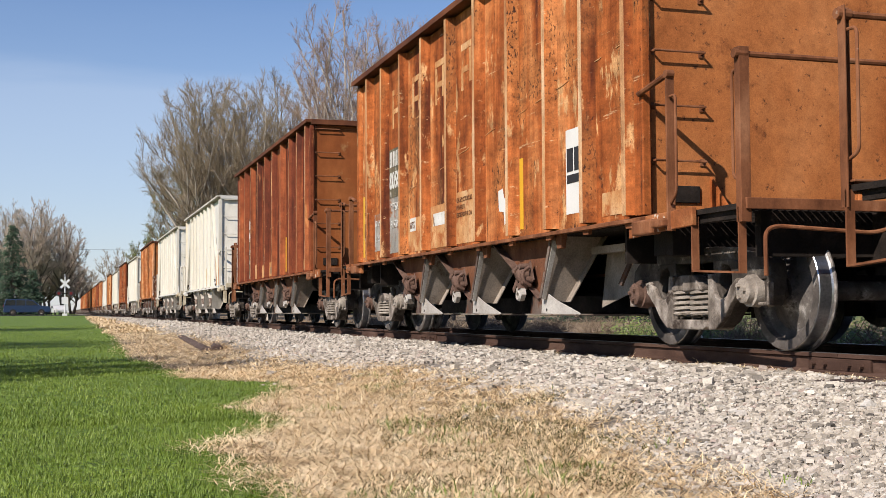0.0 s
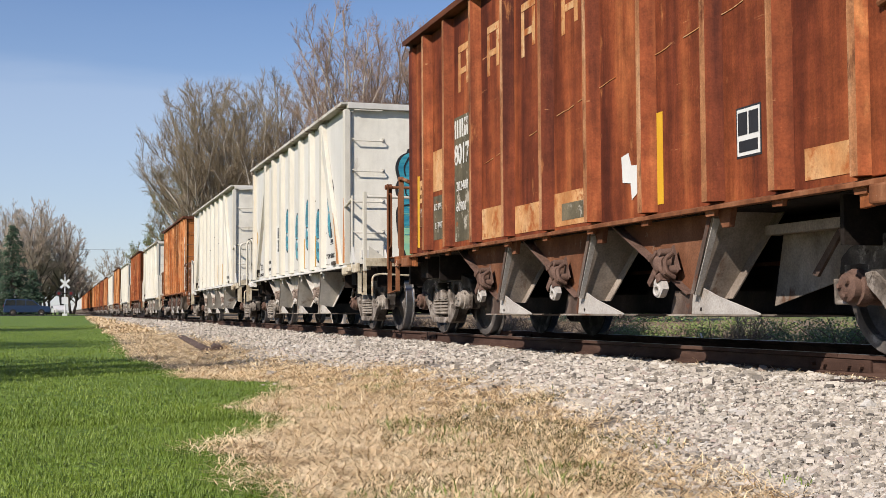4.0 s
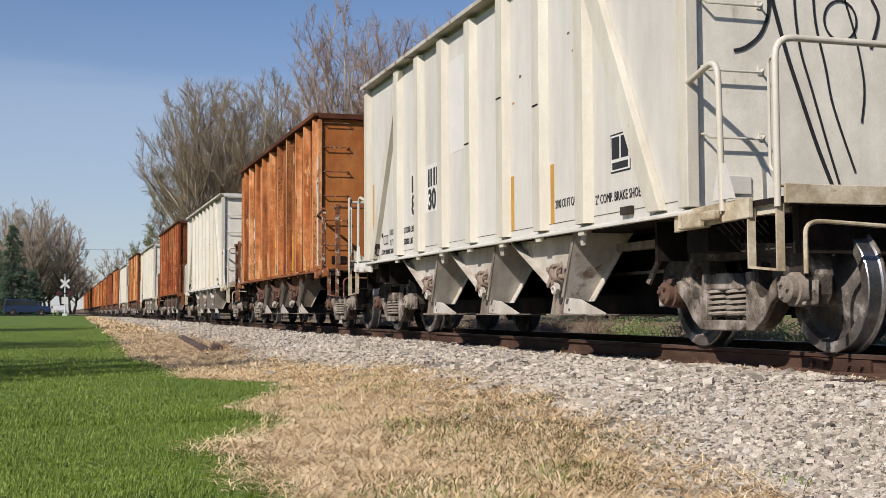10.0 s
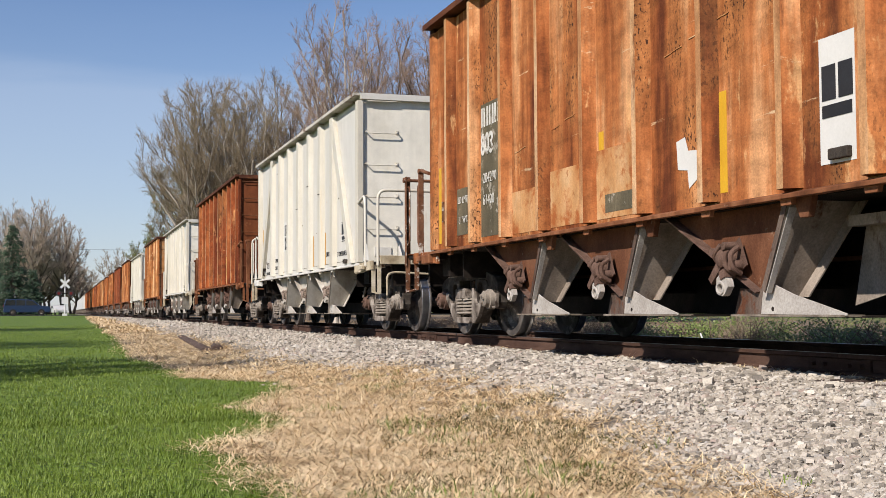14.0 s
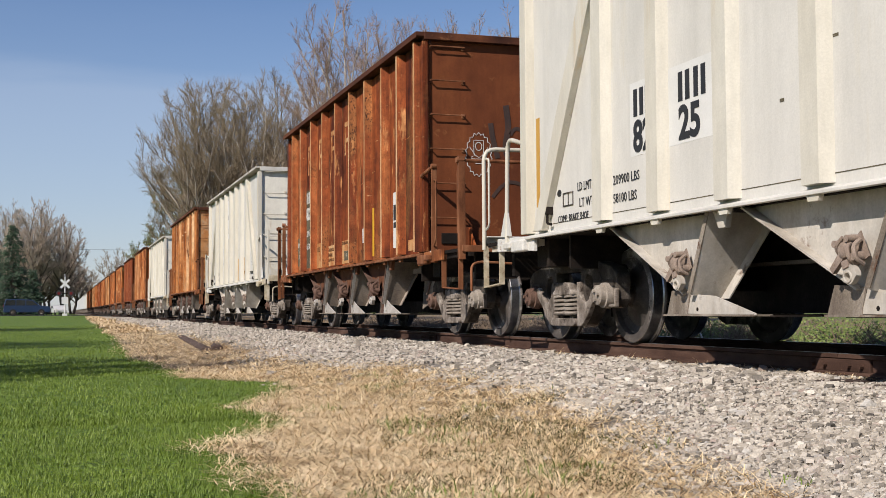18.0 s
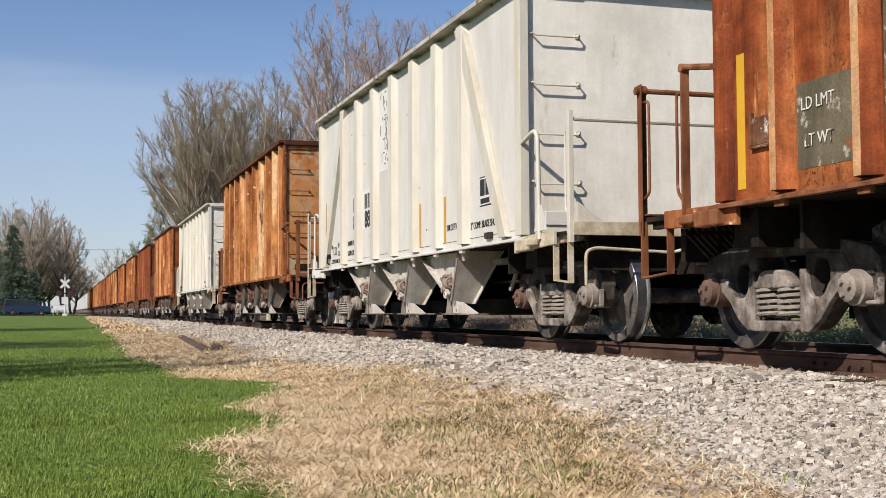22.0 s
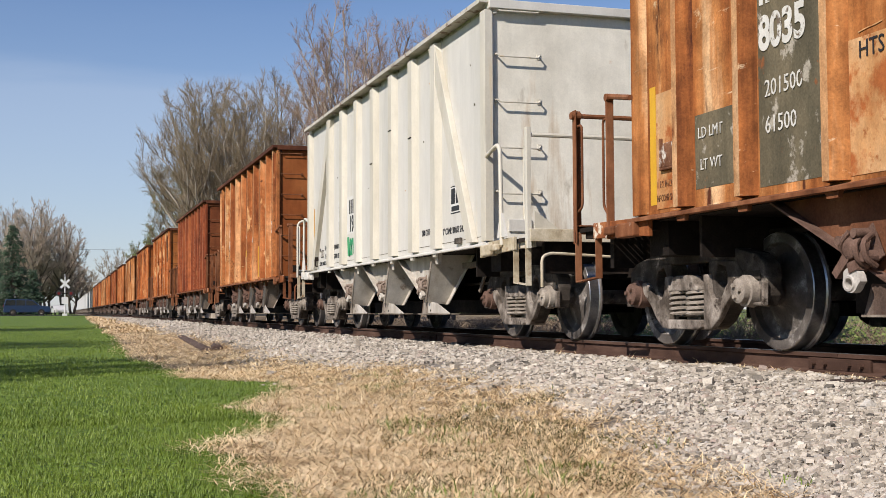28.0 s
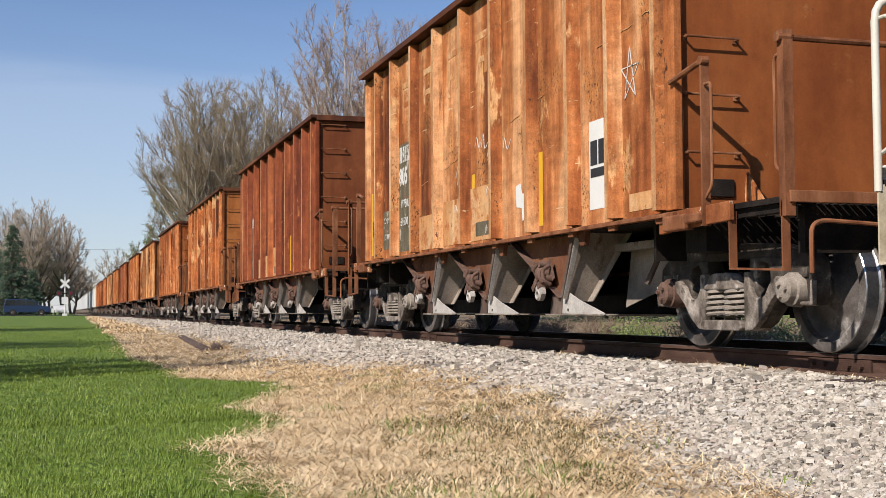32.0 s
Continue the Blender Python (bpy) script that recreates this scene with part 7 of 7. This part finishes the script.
# ---- brush behind the track ----
def shrub(at, r, h, seed, leafy):
    rng = random.Random(seed)
    sh = thing("shrub" if leafy else "dry_brush", "low green leafy shrub behind the track" if leafy else "tangle of dry brown stems", "shrub", at)
    st, v, f = Shape(), [], []
    for k in range(16 if leafy else 60):
        a, t = rng.random() * 6.283, rng.random()
        base = Vector((r * 0.6 * t * math.cos(a), r * 0.6 * t * math.sin(a), 0))
        tip = base + Vector((rng.gauss(0, 0.35) * r, rng.gauss(0, 0.35) * r, h * rng.uniform(0.5, 1.1)))
        mid = base.lerp(tip, 0.5) + Vector((rng.gauss(0, 0.08), rng.gauss(0, 0.08), 0.05))
        st.tube([base, mid, tip], 0.012 if leafy else 0.009, 4, 0.004)
        if leafy:
            for q in range(80):
                p = mid.lerp(tip, rng.random()) + Vector((rng.gauss(0, 0.16) * r, rng.gauss(0, 0.16) * r, rng.gauss(-0.05, 0.18) * h))
                if p.z < 0.02:
                    continue
                d = Vector((rng.gauss(0, 1), rng.gauss(0, 1), rng.gauss(0.3, 0.7))).normalized() * rng.uniform(0.03, 0.065)
                s = d.orthogonal().normalized() * 0.018
                u = p + d * 0.5
                b = len(v)
                v += [p, u + s, p + d, u - s]
                f += [(b, b + 1, b + 2, b + 3)]
        else:
            for q in range(4):
                p = base.lerp(tip, rng.uniform(0.3, 1))
                st.tube([p, p + Vector((rng.gauss(0, 0.2), rng.gauss(0, 0.2), rng.uniform(0, 0.25)))], 0.005, 3, 0.002)
    part("stem_mass", st, DRY_STEM, sh, "thin woody stems")
    if leafy:
        s = Shape()
        s.v, s.f = [tuple(p) for p in v], f
        part("leaf_mass", s, LEAF, sh, "small fresh green leaves")


rng = random.Random(12)
for k in range(26):
    y = 8.0 + k * 0.62 + rng.uniform(-0.2, 0.2)
    x = 11.0 + rng.uniform(-0.9, 1.2) + (0.6 if k % 2 else 0)
    shrub((x, y, ground_z(x, y) - 0.02), rng.uniform(0.6, 0.95), rng.uniform(0.42, 0.75), 200 + k, k % 3 != 1)
for k in range(26):
    y = 23.5 + k * 0.9 + rng.uniform(-0.3, 0.3)
    x = 11.0 + rng.uniform(-0.8, 1.5)
    shrub((x, y, ground_z(x, y) - 0.02), rng.uniform(0.6, 1.0), rng.uniform(0.35, 0.6), 300 + k, False)
fallen = thing("fallen_branch", "pale broken branch lying in the brush", "branch", (10.2, 18.3, ground_z(10.2, 18.3)))
part("limb", Shape().tube([(0, -0.9, 0.06), (0.1, 0, 0.14), (0.05, 1.0, 0.30)], 0.05, 7, 0.02), SIGN_WHITE, fallen, "bleached bare wood", True)
part("side_limb", Shape().tube([(0.1, 0.0, 0.14), (0.2, 0.5, 0.05)], 0.035, 6, 0.012), SIGN_WHITE, fallen, "", True)
part("side_limb", Shape().tube([(0.0, -0.5, 0.1), (0.0, -0.3, 0.42)], 0.03, 6, 0.012), SIGN_WHITE, fallen, "", True)


# ---- the level crossing far off: road, signs, vehicles ----
def build_crossing():
    tagged(new("road", mesh_of("road", Shape().prism([(-300, ground_z(-60, 139) + 0.03), (TRACK_X - 2, 0.01), (TRACK_X + 2, 0.01), (300, -0.1), (300, -0.3), (-300, -0.4)], "y", 136, 143), ROAD)), "grey asphalt road over the track", "road", kind="structure")
    x, y = spot(115, 132)
    z = ground_z(x, y)
    s = thing("crossing_signal", "white crossbuck railway crossing signal with lamps", "signal", (x, y, z))
    part("mast", Shape().tube([(0, 0, 0), (0, 0, 4.2)], 0.065, 10), SIGN_WHITE, s, "white mast", True)
    part("base", Shape().box(-0.25, 0.25, -0.25, 0.25, 0, 0.25), SIGN_WHITE, s)
    for a in (45, -45):
        b = part("crossbuck_blade", Shape().box(-0.61, 0.61, -0.015, 0.015, -0.115, 0.115), SIGN_WHITE, s, "white crossbuck blade")
        b.matrix_basis = pose(0, -0.08 - 0.02 * (a > 0), 3.35, 0, a, 0)
    part("lamp_arm", Shape().tube([(-0.75, -0.08, 2.35), (0.75, -0.08, 2.35)], 0.04, 8), STEEL_DARK, s)
    for d in (-1, 1):
        h = part("signal_lamp", Shape().prism([(0.30 * math.cos(a), 2.35 + 0.30 * math.sin(a)) for a in (2 * math.pi * k / 18 for k in range(18))], "y", -0.16, -0.13), BLACK, s, "round black lamp hood")
        h.location = (d * 0.6, 0, 0)
        part("lens", Shape().prism([(0.15 * math.cos(a), 2.35 + 0.15 * math.sin(a)) for a in (2 * math.pi * k / 14 for k in range(14))], "y", -0.175, -0.162), RED_LENS, h, "dark red lens")
    part("track_sign", Shape().box(-0.33, 0.33, -0.12, -0.10, 1.25, 1.95), SIGN_WHITE, s, "small white plate")
    part("bell", Shape().lathe([(-0.1, 0.0), (-0.1, 0.16), (0.02, 0.10), (0.05, 0.0)], 14, (0, 0, 4.25)), SIGN_WHITE, s)

    def vehicle(name, px, dist, label, paint, L, H, W, suv):
        x, y = spot(px, dist)
        c = thing(name, label, "car", (x, y, 0.02 + ground_z(x, y)))
        k = L / 4.8
        if suv:
            o = [(-2.4, 0.35), (2.35, 0.35), (2.4, 0.75), (2.3, 0.98), (1.3, 1.08), (0.55, 1.70), (-1.0, 1.80), (-2.2, 1.76), (-2.4, 1.05)]
            g = [(1.12, 1.10), (0.50, 1.62), (-0.1, 1.66), (-0.1, 1.10)], [(-0.2, 1.10), (-0.2, 1.66), (-1.1, 1.69), (-1.1, 1.10)], [(-1.2, 1.10), (-1.2, 1.69), (-2.1, 1.66), (-2.25, 1.10)]
        else:
            o = [(-2.2, 0.3), (2.2, 0.3), (2.2, 0.7), (1.2, 0.9), (0.5, 1.35), (-1.0, 1.4), (-1.7, 1.0), (-2.2, 0.9)]
            g = [(1.0, 0.92), (0.45, 1.30), (-0.1, 1.32), (-0.1, 0.92)], [(-0.2, 0.92), (-0.2, 1.32), (-0.95, 1.33), (-1.5, 0.95)]
        part("body", Shape().prism(o, "y", -W / 2, W / 2), paint, c, bevel=0.06)
        for w in g:
            part("side_window", Shape().prism(w, "y", -W / 2 - 0.006, W / 2 + 0.006), GLASS_DARK, c, "tinted window")
        for wx in (-1.45, 1.45):
            for d in (-1, 1):
                t = part("wheel", Shape().lathe([(-0.11, 0.0), (-0.11, 0.33), (-0.08, 0.36), (0.08, 0.36), (0.11, 0.33), (0.11, 0.0)], 20), RUBBER, c, "black tyre", True)
                t.matrix_basis = pose(wx, d * (W / 2 - 0.1), 0.36, 0, 0, 90)
                part("rim", Shape().lathe([(-0.118, 0.0), (-0.118, 0.2), (0.118, 0.2), (0.118, 0.0)], 14), STEEL_DIRTY, t, "grey rim", True)
        part("tail_light", Shape().box(-2.42, -2.36, -W / 2 + 0.05, -W / 2 + 0.25, 0.9, 1.2), RED_LENS, c)
        part("bumper", Shape().box(-2.46, -2.38, -W / 2 + 0.1, W / 2 - 0.1, 0.42, 0.62), paint, c, bevel=0.02)
        part("headlight", Shape().box(2.36, 2.42, -W / 2 + 0.05, -W / 2 + 0.3, 0.72, 0.88), SIGN_WHITE, c)
        return c

    vehicle("parked_suv", 49, 138, "dark blue sport utility vehicle at the crossing", BLUE_CAR, 4.8, 1.8, 1.9, True)
    vehicle("parked_car", 104, 190, "small pale car far down the road", CAR_WHITE, 4.4, 1.4, 1.75, False).rotation_euler = (0, 0, radians(-80))
    # overhead line
    x0, y0 = spot(-400, 220)
    x1, y1 = spot(620, 220)
    wire = thing("overhead_wire", "thin dark overhead wire across the sky", "wire", (0, 0, 0))
    n = 24
    for dz, nm in ((0.0, "wire"),):
        part(nm, Shape().tube([(x0 + (x1 - x0) * k / n, y0 + (y1 - y0) * k / n, 11.0 + dz + 3.0 * (2 * k / n - 1) ** 2 * 0.3) for k in range(n + 1)], 0.03, 5), STEEL_DARK, wire)
    for px in (-400, 620):
        x, y = spot(px, 220)
        pl = thing("utility_pole", "tall brown wooden utility pole", "pole", (x, y, ground_z(x, y)))
        part("post", Shape().tube([(0, 0, 0), (0, 0, 13.4)], 0.16, 8, 0.11), BARK_DARK, pl)
        part("crossarm", Shape().box(-1.2, 1.2, -0.06, 0.06, 12.7, 12.85), BARK_DARK, pl)


build_crossing()

# ---- old timber lying on the ballast shoulder ----
for k, (px_, py_, L, turn, tilt) in enumerate(((2.78, 27.4, 9.4, -2.6, 0.25), (2.86, 23.6, 2.4, -6, -0.6))):
    t = thing("old_tie", "weathered dark brown timber lying beside the track", "timber", (px_, py_, ground_z(px_, py_) + 0.06))
    t.rotation_euler = (radians(tilt), 0, radians(turn))
    part("plank", Shape().prism([(-0.10, -0.09), (0.10, -0.09), (0.10, -0.03), (0.06, 0.0), (-0.07, -0.005), (-0.10, -0.04)], "y", -L / 2, L / 2), TIMBER, t, bevel=0.01)
    part("splinter", Shape().prism([(-0.06, -0.005), (0.0, -0.002), (-0.02, 0.025)], "y", -L / 2 + 0.2, L / 2 - 0.6), TIMBER, t)


# ---- loose stones, straw and grass ----
def scatter_stones(name, count, y0, y1, size, seed, x1=5.28, far=False):
    r = np.random.RandomState(seed)
    base = np.array([(-1, -1, -1), (1, -1, -1), (1, 1, -1), (-1, 1, -1), (-1, -1, 1), (1, -1, 1), (1, 1, 1), (-1, 1, 1)]) * 0.78
    base[4:, :2] *= 0.72
    faces = np.array([(0, 2, 1), (0, 3, 2), (4, 5, 6), (4, 6, 7), (0, 1, 5), (0, 5, 4), (1, 2, 6), (1, 6, 5), (2, 3, 7), (2, 7, 6), (3, 0, 4), (3, 4, 7)])
    if far:
        base = np.array([(1, 0, 0), (-1, 0, 0), (0, 1, 0), (0, -1, 0), (0, 0, 1), (0, 0, -1)]) * 1.1
        faces = np.array([(0, 2, 4), (2, 1, 4), (1, 3, 4), (3, 0, 4), (2, 0, 5), (1, 2, 5), (3, 1, 5), (0, 3, 5)])
    nv = len(base)
    V, F, k = [], [], 0
    while k < count:
        y = y0 + (y1 - y0) * r.rand() ** 1.4
        x = r.uniform(1.9, x1)
        edge = ballast_edge(y) + 0.55 * noise.noise((x * 0.9, y * 0.9, 7.0)) + 0.25 * noise.noise((x * 3, y * 3, 5.0))
        if x < edge and r.rand() > 0.05 * math.exp((x - edge) * 2.0):
            continue
        if abs(x - (TRACK_X - 0.752)) < 0.10:
            continue
        s = size * math.exp(r.normal(0, 0.30))
        p = base * (1 + r.uniform(-0.38, 0.38, (nv, 3))) * np.array([s * r.uniform(0.8, 1.4), s * r.uniform(0.7, 1.05), s * r.uniform(0.5, 0.95)])
        a, b = r.uniform(0, 6.28), r.normal(0, 0.75)
        ca, sa, cb, sb = math.cos(a), math.sin(a), math.cos(b), math.sin(b)
        p = p @ np.array([(1, 0, 0), (0, cb, sb), (0, -sb, cb)]) @ np.array([(ca, sa, 0), (-sa, ca, 0), (0, 0, 1)])
        V.append(p + np.array([x, y, ground_z(x, y) + s * r.uniform(-0.1, 0.5)]))
        F.append(faces + nv * k)
        k += 1
    me = bpy.data.meshes.new(name)
    me.from_pydata(np.concatenate(V).tolist(), [], np.concatenate(F).tolist())
    me.materials.append(STONE)
    tagged(new(name, me), "loose crushed limestone track ballast", "ballast", kind="stuff")


def scatter_blades(name, count, y0, y1, x0, x1, keep, length, width, lie, material, label, category, seed, power=1.5):
    """Thin bent blades; lie: how flat they lie (0 upright, 1 on the ground)."""
    r = np.random.RandomState(seed)
    V, F, k, tries = [], [], 0, 0
    while k < count and tries < count * 8:
        tries += 1
        y = y0 + (y1 - y0) * r.rand() ** power
        x = r.uniform(x0(y), x1(y))
        if not keep(x, y, r):
            continue
        L = length * math.exp(r.normal(0, 0.35))
        a = r.uniform(0, 6.283)
        d = np.array([math.cos(a), math.sin(a)])
        up = (1 - lie) + lie * abs(r.normal(0, 0.22))
        out = math.sqrt(max(0.05, 1 - min(up, 0.97) ** 2)) if lie else r.uniform(0.1, 0.6)
        w = np.array([-d[1], d[0], 0]) * width * r.uniform(0.7, 1.3)
        p0 = np.array([x, y, ground_z(x, y) + (0.012 * r.rand() if lie else -0.005)])
        p1 = p0 + np.array([d[0] * L * 0.5 * out, d[1] * L * 0.5 * out, L * 0.55 * up])
        b2 = r.uniform(-0.5, 0.5)
        d2 = np.array([d[0] * math.cos(b2) - d[1] * math.sin(b2), d[0] * math.sin(b2) + d[1] * math.cos(b2)])
        p2 = p1 + np.array([d2[0] * L * 0.55 * (out + 0.1), d2[1] * L * 0.55 * (out + 0.1), L * 0.45 * up * r.uniform(-0.4 if lie else 0.5, 1.0)])
        V += [p0 - w, p0 + w, p1 - w * 0.8, p1 + w * 0.8, p2]
        F += [(k * 5, k * 5 + 1, k * 5 + 3, k * 5 + 2), (k * 5 + 2, k * 5 + 3, k * 5 + 4)]
        k += 1
    me = bpy.data.meshes.new(name)
    me.from_pydata([tuple(p) for p in V], [], F)
    me.materials.append(material)
    tagged(new(name, me), label, category, kind="stuff")


def zone_wobble(x, y):
    return 0.35 * noise.noise((x * 0.9, y * 0.9, 7.0)) + 0.16 * noise.noise((x * 3.2, y * 2.4, 1.0))


def on_lawn(x, y, r):
    a = (lawn_edge(y) - x) / 0.20 + 0.5 + zone_wobble(x, y) * 1.4
    return r.rand() < min(max(a, 0.012), 1)


def on_straw(x, y, r):
    a = (x - lawn_edge(y)) / 0.4 + 0.6 - zone_wobble(x, y) * 2.0
    c = (ballast_edge(y) - x) / 0.6 + 0.6 - zone_wobble(x, y) * 2.0
    return r.rand() < min(max(min(a, c), 0.01), 1)


scatter_stones("ballast_stones", 34000, 3.6, 7.6, 0.0130, 1)
scatter_stones("ballast_stones", 44000, 7.0, 18.0, 0.0178, 3)
scatter_stones("ballast_stones", 9000, 42.0, 110.0, 0.045, 4, far=True)
scatter_stones("ballast_stones", 20000, 17.0, 44.0, 0.024, 2, far=True)
scatter_blades("lawn_grass", 64000, 4.0, 9.0, lambda y: -0.06 * y - 0.3, lambda y: lawn_edge(y) + 0.4, on_lawn, 0.021, 0.0017, 0.0, GRASS, "short mown green lawn grass", "grass", 10, 1.2)
scatter_blades("lawn_grass", 48000, 8.5, 18.0, lambda y: -0.06 * y - 0.3, lambda y: lawn_edge(y) + 0.5, on_lawn, 0.024, 0.0026, 0.0, GRASS, "short mown green lawn grass", "grass", 11, 1.4)
scatter_blades("lawn_grass", 40000, 15.0, 60.0, lambda y: -0.07 * y - 0.3, lambda y: lawn_edge(y) + 0.4, on_lawn, 0.030, 0.0045, 0.0, GRASS, "short mown green lawn grass", "grass", 12, 1.3)
scatter_blades("dry_straw", 88000, 4.0, 15.0, lambda y: lawn_edge(y) - 0.3, lambda y: ballast_edge(y) + 0.4, on_straw, 0.095, 0.0026, 0.93, STRAW, "matted dry straw-coloured dead grass", "dead grass", 13, 1.4)
scatter_blades("dry_straw", 16000, 14.0, 45.0, lambda y: lawn_edge(y) - 0.3, lambda y: ballast_edge(y) + 0.4, on_straw, 0.14, 0.006, 1.0, STRAW, "matted dry straw-coloured dead grass", "dead grass", 14, 1.3)

scatter_blades("dry_straw", 9000, 42.0, 110.0, lambda y: lawn_edge(y) - 0.3, lambda y: ballast_edge(y) + 0.4, on_straw, 0.24, 0.022, 1.0, STRAW, "matted dry straw-coloured dead grass", "dead grass", 18, 1.3)
scatter_blades("dry_straw", 2600, 5.0, 16.0, lambda y: TRACK_X - 1.02, lambda y: TRACK_X - 0.83, lambda x, y, r: noise.noise((x * 2, y * 1.2, 51.0)) > -0.1, 0.08, 0.003, 0.9, STRAW, "dead straw caught along the rail foot", "dead grass", 19, 1.2)
scatter_blades("green_weed", 1500, 4.0, 12.0, lambda y: lawn_edge(y) - 0.1, lambda y: ballast_edge(y) + 0.6, lambda x, y, r: noise.noise((x * 1.6, y * 1.6, 31.0)) > 0.28 and on_straw(x, y, r), 0.05, 0.0028, 0.2, GRASS, "thin green weeds in dead grass", "weeds", 15, 1.4)

scatter_blades("green_weed", 7000, 4.4, 8.0, lambda y: ballast_edge(y) - 1.3, lambda y: ballast_edge(y) + 0.1, lambda x, y, r: noise.noise((x * 2.1, y * 1.3, 41.0)) > 0.0, 0.035, 0.0025, 0.3, WEED, "low dull green weeds by the ballast", "weeds", 16, 1.2)

# ---- what moves ----
def motions():
    for i, car in CARS.items():
        y = car_y(i)
        walk(car, [(t, pose(TRACK_X, y - gone(t), 0)) for t in [0.5 * k for k in range(65)]])
    for ws in WHEELSETS:
        x, y, z = ws.location
        walk(ws, [(k / 7.5, pose(x, y, z, math.degrees(gone(k / 7.5) / WHEEL_R), 0, 0)) for k in range(241)])


motions()
